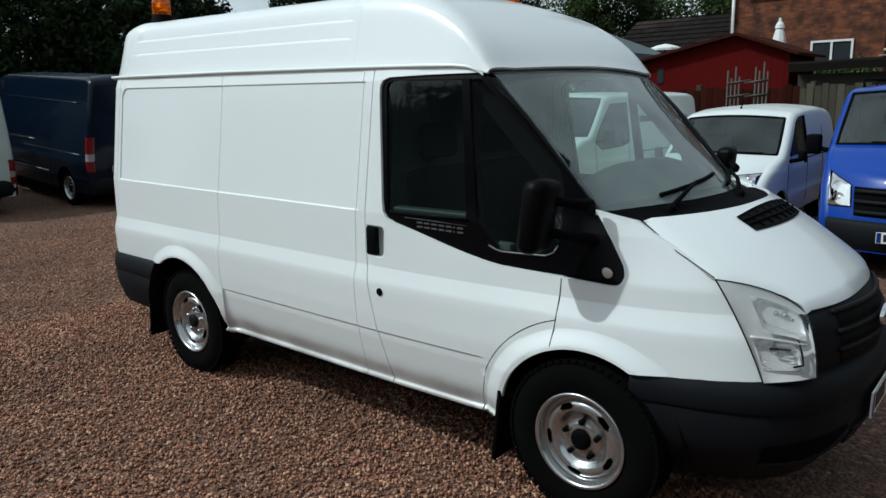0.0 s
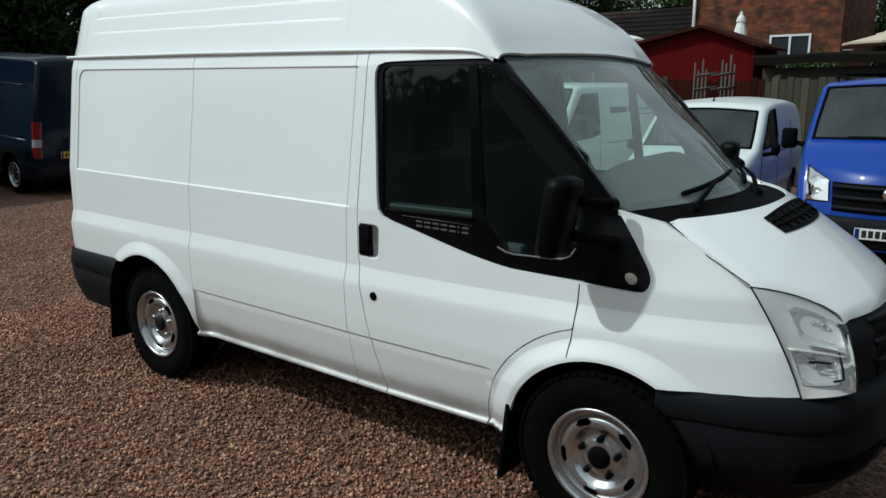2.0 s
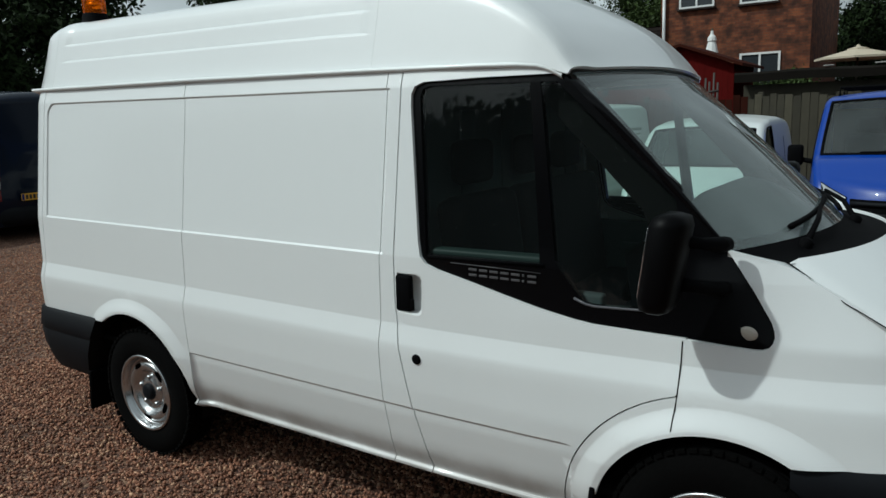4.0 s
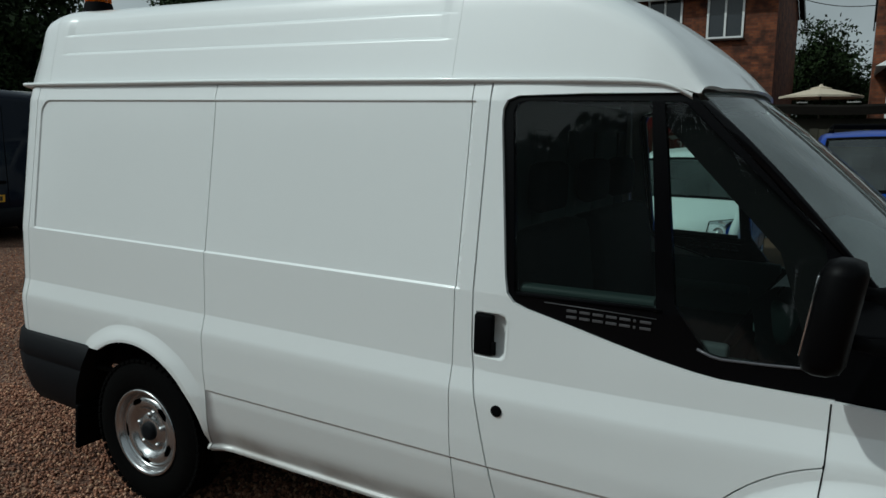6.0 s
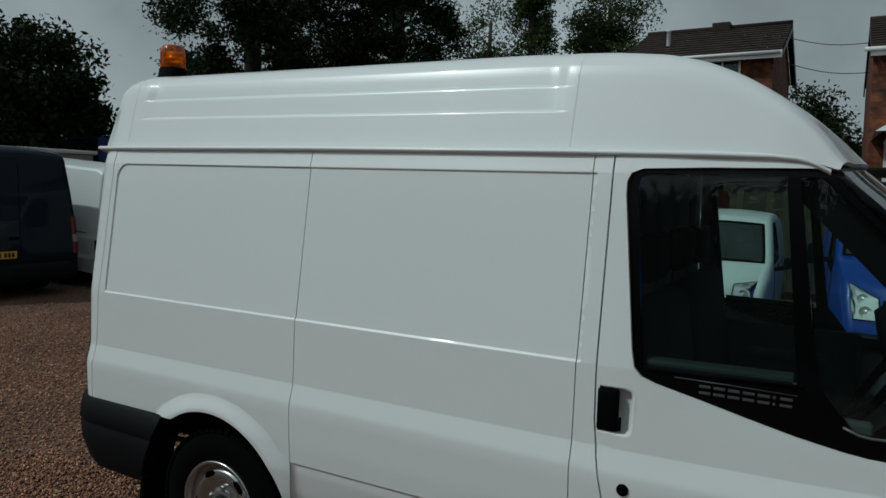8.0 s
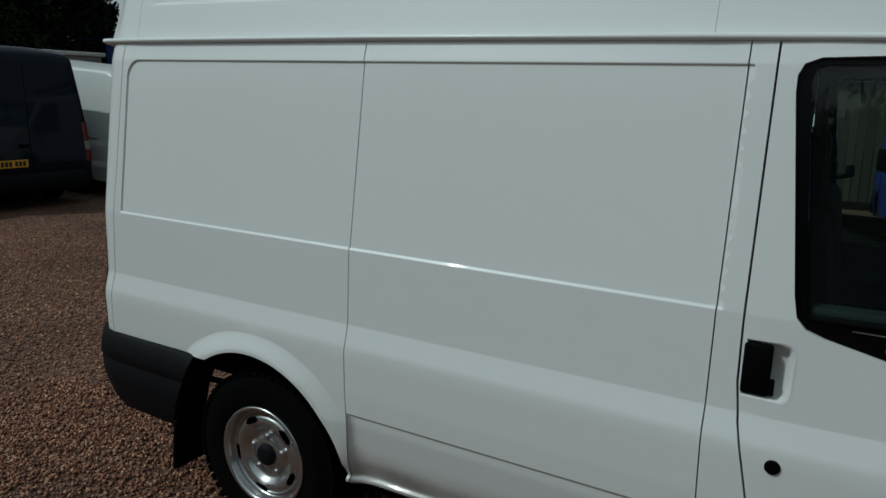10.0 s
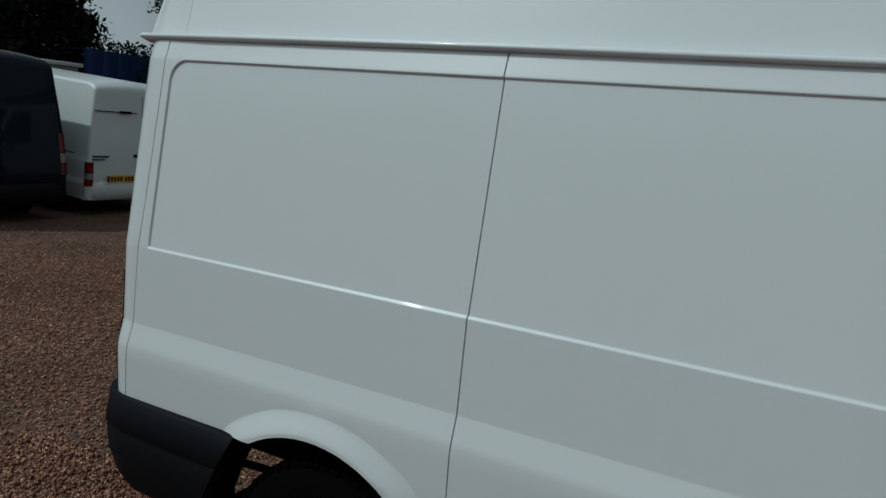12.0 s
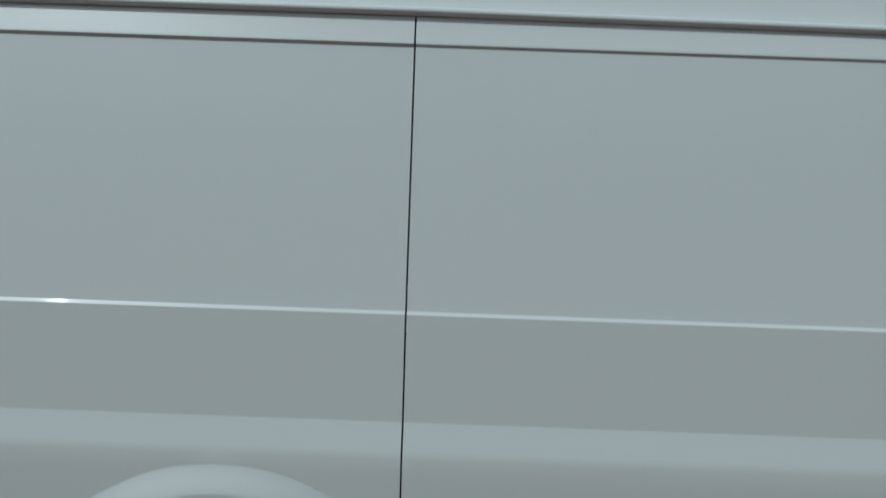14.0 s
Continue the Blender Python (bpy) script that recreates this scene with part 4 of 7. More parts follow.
for s in (-1, 1):
    # rain gutter, turned down at its front end
    line = [(-3.875, 1.948), (-3.6, 1.9485), (-2.5, 1.9485), (-1.4, 1.941), (-0.90, 1.935), (-0.74, 1.931), (-0.675, 1.925), (-0.644, 1.917), (-0.615, 1.905), (-0.582, 1.887)]
    rows = []
    for x, z in line:
        y = float(van_side(min(x, -0.6), 1.94)) if x > -3.74 else 0.852
        rows.append([(x, s * (y - 0.03), z + 0.012), (x, s * (y + 0.010), z + 0.010), (x, s * (y + 0.019), z + 0.004), (x, s * (y + 0.018), z - 0.005), (x, s * (y - 0.001), z - 0.012), (x, s * (y - 0.03), z - 0.020)])
    v, f = grid(rows)
    gut = mesh_part("rain_gutter", v, f if s < 0 else [q[::-1] for q in f], WHITE, van)

# rear end
v, f = grid([[(-3.885 + 0.03 * (z - 0.7) / 1.3 + 0.02 * abs(y) ** 3, y, z) for y in steps(-0.86 + 0.07 * (z - 0.7), 0.86 - 0.07 * (z - 0.7), 10)] for z in steps(0.6, 1.95, 10)])
back = mesh_part("rear_door_panel", v, f, WHITE, van)
RB = [(-3.255, 1.018), (-3.40, 1.018), (-3.60, 1.014), (-3.78, 1.006), (-3.88, 0.98), (-3.945, 0.92), (-3.975, 0.82), (-3.985, 0.0)]
rows = []
for z, dn in ((0.702, -0.035), (0.704, -0.02), (0.695, -0.008), (0.63, 0.0), (0.585, 0.003), (0.578, -0.004), (0.57, 0.0), (0.48, -0.006), (0.38, -0.03), (0.33, -0.06)):
    half = [(x + (-dn if x < -3.8 else 0) + (0.0 if x < -3.5 else (z - 0.70) * (0.5 if x > -3.3 else 0.28)), y + dn) for x, y in RB[:-1]] + [(RB[-1][0] - dn, 0.0)]
    rows.append([(x, -y, z) for x, y in half] + [(x, y, z) for x, y in half[::-1][1:]])
v, f = grid(rows)
mesh_part("rear_bumper", v, [q[::-1] for q in f], GREYP, van, "dark grey plastic rear bumper")
for s in (-1, 1):      # closed ends of the bumper beside the wheels
    v, f = grid([[(r_[0][0] - dx, s * (abs(r_[0][1]) - dy), r_[0][2]) for dx, dy in ((0.0, 0.0), (-0.012, 0.03), (-0.015, 0.09), (0.02, 0.20))] for r_ in rows])
    mesh_part("bumper_end", v, f if s > 0 else [q[::-1] for q in f], DARK, van)
for s in (-1, 1):
    rows = []
    for z in steps(0.715, 1.13, 8):
        ys = [float(van_side(x, z)) + 0.005 for x in (-3.845, -3.862, -3.878)]
        rows.append([(x, s * y, z) for x, y in ((-3.845, ys[0]), (-3.862, ys[1] + 0.004), (-3.884, ys[2]), (-3.905, 0.86), (-3.91, 0.78))])
    v, f = grid(rows)
    mesh_part("tail_light", v, f if s > 0 else [q[::-1] for q in f], RED, van)

# beacons on the roof
for bx, by in ((-3.76, -0.50), (-1.50, 0.70)):
    z0 = min((abs(roof_point(bx, w).y - by), roof_point(bx, w).z) for w in steps(-0.5, 0.5, 80))[1]
    beacon = bpy.data.objects.new("beacon", None)
    scene.collection.objects.link(beacon)
    beacon.parent = van
    tagged(beacon, "amber rotating warning beacon on a black base")
    bm = bmesh.new()
    lathe(bm, [(0.0, -0.04), (0.092, -0.04), (0.090, 0.004), (0.080, 0.016), (0.070, 0.074), (0.066, 0.082), (0, 0.082)], (0, 0, 1), (bx, by, z0), 32)
    part("beacon_base", bm, BLACK, beacon)
    bm = bmesh.new()
    prof = [(0.065, 0.080)] + [(0.065 + (0.0012 if k % 2 else 0), 0.084 + 0.0105 * k) for k in range(8)] + [(0.063, 0.176), (0.060, 0.190), (0.052, 0.199), (0.034, 0.203), (0, 0.204)]
    lens = part("beacon_lens", lathe(bm, prof, (0, 0, 1), (bx, by, z0), 32), AMBER, beacon, "amber ribbed dome")
    bm = bmesh.new()
    lathe(bm, [(0.02, 0.05), (0.02, 0.09), (0.035, 0.10), (0.035, 0.165), (0, 0.17)], (0, 0, 1), (bx + 0.01, by, z0), 16)
    part("beacon_reflector", bm, CHROME, beacon)

# wheels, arches, flaps and underside
for x, y, z, cap in ((0.0, 0.958, 0.373, -0.012), (-2.933, 0.968, 0.33, -0.012)):
    for s in (-1, 1):
        make_wheel(van, (x, s * y, z), s, 0.352, 0.205, 0.215, cap, True, GREYP if x < -1 else BLACK, STEEL if x < -1 else BLACK)
        bm = bmesh.new()
        a = arc(x, z + 0.01, 0.435 if x < -1 else 0.425, -10, 112 if x < -1 else 190, 20)
        v = [(px, s * (0.94 if x < -1 else 0.885), pz) for px, pz in a] + [(px, s * 0.60, pz) for px, pz in a]
        n = len(a)
        f = [(k, k + 1, n + k + 1, n + k) for k in range(n - 1)]
        mesh_part("arch_liner", v, f + ([tuple(range(n, 2 * n))] if x > -1 else []), DARK, van)
        bm = bmesh.new()
        if x > -1:
            fx, yo, zl, zh = x - 0.405, 0.955, 0.14, 0.50
        else:
            fx, yo, zl, zh = x - 0.455, 0.995, 0.14, 0.375
            rod = bmesh.new()
            sweep(rod, [(-3.37, s * 0.985, 0.605), (-3.10, s * 0.80, 0.515), (-3.0, s * 0.62, 0.46)], 0.014, 8)
            part("bumper_stay", rod, DARK, van)
        box(bm, (fx - 0.012, -yo if s < 0 else 0.66, zl), (fx + 0.012, -0.66 if s < 0 else yo, zh), 0.008, Matrix.Translation((fx, 0, 0.5)) @ Matrix.Rotation(0.10, 4, "Y") @ Matrix.Translation((-fx, 0, -0.5)))
        part("mudflap", bm, BLACK, van)
bm = bmesh.new()
box(bm, (-3.84, -0.78, 0.58), (-3.50, 0.78, 0.655))
for y0 in (-0.67, 0.61):        # chassis rails
    box(bm, (-3.84, y0, 0.475), (-2.45, y0 + 0.06, 0.655), 0.008)
box(bm, (-2.52, -0.885, 0.335), (-0.52, 0.885, 0.42))
box(bm, (-3.10, -0.55, 0.36), (0.72, 0.55, 0.42))
box(bm, (-3.3, -0.35, 0.22), (0.3, -0.22, 0.37), 0.02)
box(bm, (-2.0, 0.15, 0.20), (-1.2, 0.6, 0.37), 0.05)
box(bm, (-3.0, -0.75, 0.27), (-2.87, 0.75, 0.39), 0.03)
part("underbody", bm, DARK, van)

# cab interior
bm = bmesh.new()
box(bm, (-1.262, -0.86, 0.43), (-1.245, 0.86, 1.90), 0.004)
for k in range(5):
    box(bm, (-1.248, -0.8 + 0.37 * k, 0.9), (-1.236, -0.68 + 0.37 * k, 1.78), 0.004)
part("bulkhead", bm, DOORCARD, van, "grey pressed steel bulkhead")
bm = bmesh.new()
box(bm, (-3.84, -0.84, 0.662), (-1.27, 0.84, 0.674))
box(bm, (-1.24, -0.90, 0.44), (0.1, 0.90, 0.47))
part("cab_floor", bm, DARK, van)
rows = []
for x, z in ((0.19, 1.315), (0.13, 1.335), (0.07, 1.375), (0.0, 1.43), (-0.08, 1.468), (-0.16, 1.485), (-0.21, 1.465), (-0.245, 1.39), (-0.25, 1.28), (-0.22, 1.12), (-0.16, 0.95), (-0.10, 0.80)):
    back = 0.30 * min(max((x + 0.4) / 0.59, 0), 1) if z > 1.3 else 0.12
    rows.append([(x - back * (y / 0.735) ** 2, y, (1.31 + (z - 1.31) * (1 - 0.85 * (y / 0.76) ** 2 + 0.12 * math.exp(-((y + 0.36) / 0.16) ** 2))) if z > 1.31 else z) for y in steps(-0.76, 0.76, 30)])
v, f = grid(rows)
dash = mesh_part("dashboard", v, f, DASH, van, "dark grey dashboard")
bm = bmesh.new()
box(bm, (-0.27, -0.08, 0.85), (-0.20, 0.22, 1.24), 0.02)
part("centre_console", bm, DASH, dash)
for y0 in (-0.72, 0.60):
    bm = bmesh.new()
    box(bm, (-0.236, y0, 1.17), (-0.218, y0 + 0.12, 1.25), 0.01)
    part("air_vent", bm, BLACK, dash)
sw = Matrix.Translation((-0.38, -0.40, 1.20)) @ Matrix.Rotation(radians(-58), 4, "Y")
wheel_obj = bpy.data.objects.new("steering_wheel", None)
scene.collection.objects.link(wheel_obj)
wheel_obj.parent = van
bm = bmesh.new()
sweep(bm, [sw @ Vector((0.19 * math.cos(k * math.tau / 28), 0.19 * math.sin(k * math.tau / 28), 0)) for k in range(29)], 0.015, 8)
part("wheel_rim", bm, BLACK, wheel_obj)
for a in (0, 90, 180, 270):
    bm = bmesh.new()
    sweep(bm, [sw @ Vector((0.18 * math.cos(radians(a)), 0.18 * math.sin(radians(a)), 0)), sw @ Vector((0.05 * math.cos(radians(a)), 0.05 * math.sin(radians(a)), -0.02))], 0.016, 6)
    part("wheel_spoke", bm, BLACK, wheel_obj)
bm = bmesh.new()
lathe(bm, [(0.0, 0.01), (0.07, 0.0), (0.075, -0.03), (0.05, -0.06), (0.04, -0.28), (0, -0.28)], sw.to_3x3() @ Vector((0, 0, 1)), sw.translation, 20)
part("steering_boss", bm, DASH, wheel_obj)


def cab_seat(y0, y1, heads):
    seat = bpy.data.objects.new("cab_seat", None)
    scene.collection.objects.link(seat)
    seat.parent = van
    bm = bmesh.new()
    box(bm, (-1.02, y0, 0.72), (-0.50, y1, 0.90), 0.05)
    part("seat_cushion", bm, CLOTH, seat)
    bm = bmesh.new()
    box(bm, (-1.14, y0, 0.82), (-0.99, y1, 1.44), 0.05, Matrix.Translation((-1.05, 0, 0.85)) @ Matrix.Rotation(radians(-8), 4, "Y") @ Matrix.Translation((1.05, 0, -0.85)))
    part("seat_back", bm, CLOTH, seat)
    bm = bmesh.new()
    box(bm, (-0.98, y0 + 0.04, 0.46), (-0.56, y1 - 0.04, 0.73), 0.02)
    part("seat_base", bm, DASH, seat)
    for h in heads:
        bm = bmesh.new()
        box(bm, (-1.215, h - 0.13, 1.47), (-1.125, h + 0.13, 1.66), 0.035)
        part("headrest", bm, CLOTH, seat)
    return seat


cab_seat(-0.70, -0.20, [-0.45])
cab_seat(-0.12, 0.76, [0.10, 0.52])
for s in (-1, 1):
    bm = bmesh.new()
    lo, hi = (-0.85, -0.80) if s < 0 else (0.80, 0.85)
    box(bm, (-1.18, lo, 0.50), (-0.42, hi, 1.15), 0.012)
    box(bm, (-1.05, min(lo, s * 0.74), 0.60), (-0.45, max(hi - 0.01, s * 0.74), 0.76), 0.02)
    box(bm, (-0.95, min(lo, s * 0.75), 0.98), (-0.55, max(hi - 0.01, s * 0.75), 1.03), 0.015)
    part("door_lining", bm, DOORCARD, van)
bm = bmesh.new()
box(bm, (-0.37, -0.64, 1.12), (-0.25, -0.57, 1.25), 0.03, Matrix.Translation((-0.3, -0.6, 1.2)) @ Matrix.Rotation(radians(20), 4, "Y") @ Matrix.Translation((0.3, 0.6, -1.2)))
part("column_shroud", bm, SHROUD, van)
# inner trim of the windscreen pillars
for s in (-1, 1):
    skin("pillar_trim", [(-0.58, 1.875), (-0.20, 1.52), (-0.14, 1.36), (-0.12, 1.22), (-0.23, 1.22), (-0.31, 1.44), (-0.72, 1.86)], lambda x, z: van_side(x, z) - 0.065, s, DARK, van, [-0.6, -0.5, -0.4, -0.3, -0.2], [1.3, 1.4, 1.5, 1.6, 1.7, 1.8], thick=0.03)
# ignition key with a red strap and a white tag
bm = bmesh.new()
box(bm, (-0.335, -0.60, 1.14), (-0.325, -0.575, 1.24), 0.003, Matrix.Rotation(0.0, 4, "X"))
part("key_strap", bm, RED, van)
bm = bmesh.new()
box(bm, (-0.33, -0.585, 1.17), (-0.325, -0.51, 1.215), 0.001, Matrix.Translation((-0.33, -0.55, 1.2)) @ Matrix.Rotation(radians(-40), 4, "X") @ Matrix.Rotation(radians(50), 4, "Z") @ Matrix.Translation((0.33, 0.55, -1.2)))
part("key_tag", bm, PAPER, van)
# wing mirrors on two arms
for s in (-1, 1):
    mir = bpy.data.objects.new("wing_mirror", None)
    scene.collection.objects.link(mir)
    mir.parent = van
    tagged(mir, "large black wing mirror")
    bm = bmesh.new()
    box(bm, (-0.206, min(s * 0.985, s * 1.132), 1.178), (-0.098, max(s * 0.985, s * 1.132), 1.478), 0.038)
    for v_ in bm.verts:
        k = (v_.co.z - 1.33) / 0.145
        v_.co.x += 0.018 * k
        if v_.co.x > -0.11:
            v_.co.y += s * -0.02
    part("mirror_housing", bm, SATIN, mir)
    bm = bmesh.new()
    box(bm, (-0.216, min(s * 1.026, s * 1.090), 1.222), (-0.1985, max(s * 1.026, s * 1.090), 1.434), 0.002)
    for v_ in bm.verts:
        v_.co.x += 0.018 * (v_.co.z - 1.33) / 0.145 + 0.006
    part("mirror_glass", bm, CHROME, mir)
    for z0, z1 in ((1.392, 1.365), (1.262, 1.225)):
        bm = bmesh.new()
        sweep(bm, [(-0.11, s * 1.02, z0), (-0.07, s * 0.97, (z0 + z1) / 2), (-0.035, s * 0.90, z1), (-0.02, s * 0.86, z1)], [0.022, 0.018, 0.026, 0.022], 10)
        part("mirror_arm", bm, BLACK, mir)


# ---- ground ----
def gravel_material(name, island):
    """Red-brown granite chips; on the bed they are cells, toned down for shade among stones; on the loose chips each
    has a colour of its own.
    """
    m = bpy.data.materials.new(name)
    m.use_nodes = True
    n, l = m.node_tree.nodes, m.node_tree.links
    b = n["Principled BSDF"]
    b.inputs["Roughness"].default_value = 0.85
    tc = n.new("ShaderNodeTexCoord")
    ramp_ = n.new("ShaderNodeValToRGB")
    e = ramp_.color_ramp.elements
    e[0].position, e[0].color = 0.0, (0.085, 0.040, 0.027, 1)
    e[1].position, e[1].color = 1.0, (0.50, 0.30, 0.18, 1)
    for p, c in ((0.25, (0.165, 0.070, 0.040, 1)), (0.5, (0.225, 0.100, 0.058, 1)), (0.72, (0.32, 0.150, 0.088, 1)), (0.86, (0.31, 0.180, 0.120, 1))):
        ramp_.color_ramp.elements.new(p).color = c
    if island:
        geo = n.new("ShaderNodeNewGeometry")
        l.new(geo.outputs["Random Per Island"], ramp_.inputs[0])
    else:
        vor = n.new("ShaderNodeTexVoronoi")
        vor.inputs["Scale"].default_value = 47
        l.new(tc.outputs["Object"], vor.inputs["Vector"])
        sep = n.new("ShaderNodeSeparateColor")
        l.new(vor.outputs["Color"], sep.inputs[0])
        l.new(sep.outputs[0], ramp_.inputs[0])
        bp = n.new("ShaderNodeBump")
        bp.invert = True
        bp.inputs["Strength"].default_value, bp.inputs["Distance"].default_value = 1.0, 0.012
        l.new(vor.outputs["Distance"], bp.inputs["Height"])
        l.new(bp.outputs[0], b.inputs["Normal"])
    patch = n.new("ShaderNodeTexNoise")
    patch.inputs["Scale"].default_value, patch.inputs["Detail"].default_value = 0.7, 5
    l.new(tc.outputs["Object"], patch.inputs["Vector"])
    rng = n.new("ShaderNodeMapRange")
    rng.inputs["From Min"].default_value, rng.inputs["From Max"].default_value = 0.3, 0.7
    # the bed's lower range paints in the shade between loose chips
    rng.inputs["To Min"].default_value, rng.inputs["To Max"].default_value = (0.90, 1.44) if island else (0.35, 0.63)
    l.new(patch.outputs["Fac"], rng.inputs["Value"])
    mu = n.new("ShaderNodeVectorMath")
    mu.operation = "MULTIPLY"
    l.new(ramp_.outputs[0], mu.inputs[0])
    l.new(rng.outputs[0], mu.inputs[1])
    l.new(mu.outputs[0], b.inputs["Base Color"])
    return m


SLOPE = math.tan(radians(3.7))


def ground_z(x, y):
    """The yard falls a little towards the row of vans at its north side and rises under the vans at its west end."""
    fall = -0.13 * sstep(np.asarray(y, float) - 1.0, 3.0) * sstep(np.asarray(x, float) + 9.0, 4.0)
    return fall + SLOPE * np.clip(-13.0 - np.asarray(x, float), 0, 6.5) * sstep(9.5 - np.asarray(y, float), 2.0)


gx = [-300, -120, -40, -22, -19.5, -18, -16, -14, -13] + steps(-12, 8, 40) + [20, 60, 300]
gy = [-300, -100, -30, -10, -3, 0] + steps(0.5, 5, 18) + [7.5, 8, 8.5, 9, 9.5, 14, 30, 100, 300]
v, f = grid([[(x, y, float(ground_z(x, y))) for x in gx] for y in gy])
tagged(mesh_part("ground", v, f, gravel_material("shaded_gravel_bed", False)), "reddish brown gravel yard", "ground", kind="structure")


def chips(x0, x1, y0, y1, per_m2, lo, hi, seed, keep=None):
    """Loose angular stone chips, each a small squashed octahedron."""
    rng = np.random.default_rng(seed)
    n = int((x1 - x0) * (y1 - y0) * per_m2)
    c = np.stack([rng.uniform(x0, x1, n), rng.uniform(y0, y1, n)], 1)
    if keep is not None:
        c = c[keep(c[:, 0], c[:, 1])]
    n = len(c)
    size = rng.uniform(lo, hi, n) * 0.5
    base = np.array([(1, 0, 0), (-1, 0, 0), (0, 1, 0), (0, -1, 0), (0, 0, 1), (0, 0, -1)], float)
    tri = np.array([(0, 2, 4), (2, 1, 4), (1, 3, 4), (3, 0, 4), (2, 0, 5), (1, 2, 5), (3, 1, 5), (0, 3, 5)])
    q = rng.normal(size=(n, 4))
    q /= np.linalg.norm(q, axis=1)[:, None]
    w, x, y, z = q.T
    rot = np.stack([1 - 2 * (y * y + z * z), 2 * (x * y - z * w), 2 * (x * z + y * w), 2 * (x * y + z * w), 1 - 2 * (x * x + z * z), 2 * (y * z - x * w), 2 * (x * z - y * w), 2 * (y * z + x * w), 1 - 2 * (x * x + y * y)], 1).reshape(n, 3, 3)
    loc = base[None] * rng.uniform(0.55, 1.15, (n, 6, 1)) * np.stack([np.ones(n), rng.uniform(0.6, 0.95, n), rng.uniform(0.45, 0.8, n)], 1)[:, None, :]
    v = np.einsum("nij,nkj->nki", rot, loc) * size[:, None, None]
    v[:, :, :2] += c[:, None, :]
    v[:, :, 2] += (size * rng.uniform(0.15, 0.75, n) + ground_z(c[:, 0], c[:, 1]))[:, None]
    verts = v.reshape(-1, 3)
    faces = (tri[None] + (np.arange(n) * 6)[:, None, None]).reshape(-1, 3)
    me = bpy.data.meshes.new("gravel")
    me.vertices.add(len(verts))
    me.vertices.foreach_set("co", verts.ravel())
    me.loops.add(len(faces) * 3)
    me.loops.foreach_set("vertex_index", faces.ravel())
    me.polygons.add(len(faces))
    me.polygons.foreach_set("loop_start", np.arange(len(faces)) * 3)
    me.update(calc_edges=True)
    return me


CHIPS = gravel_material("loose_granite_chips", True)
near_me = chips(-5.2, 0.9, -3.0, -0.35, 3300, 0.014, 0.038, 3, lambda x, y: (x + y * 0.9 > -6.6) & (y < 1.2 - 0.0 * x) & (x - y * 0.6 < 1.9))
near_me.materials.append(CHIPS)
tagged(new("gravel", near_me), "loose reddish granite chips on the yard", "gravel", kind="stuff")
thin = np.random.default_rng(9)
far_me = chips(-11.5, -3.4, -3.6, 4.0, 1400, 0.016, 0.034, 5, lambda x, y: ((x < -4.1) | (y > -0.2)) & (thin.uniform(0, 1, len(x)) < np.clip((x + 11.5) / 3.0, 0, 1) * np.clip((4.0 - y) / 1.5, 0, 1)))
far_me.materials.append(CHIPS)
tagged(new("gravel", far_me), "reddish granite chips spread across the yard", "gravel", kind="stuff")


# ---- parked vehicles ----
def chaikin(pts, rounds=2):
    """Round the corners of an open line of tuples."""
    for _ in range(rounds):
        out = [pts[0]]
        for a, b in zip(pts, pts[1:]):
            out += [tuple(p * 0.75 + q * 0.25 for p, q in zip(a, b)), tuple(p * 0.25 + q * 0.75 for p, q in zip(a, b))]
        pts = out + [pts[-1]]
    return pts


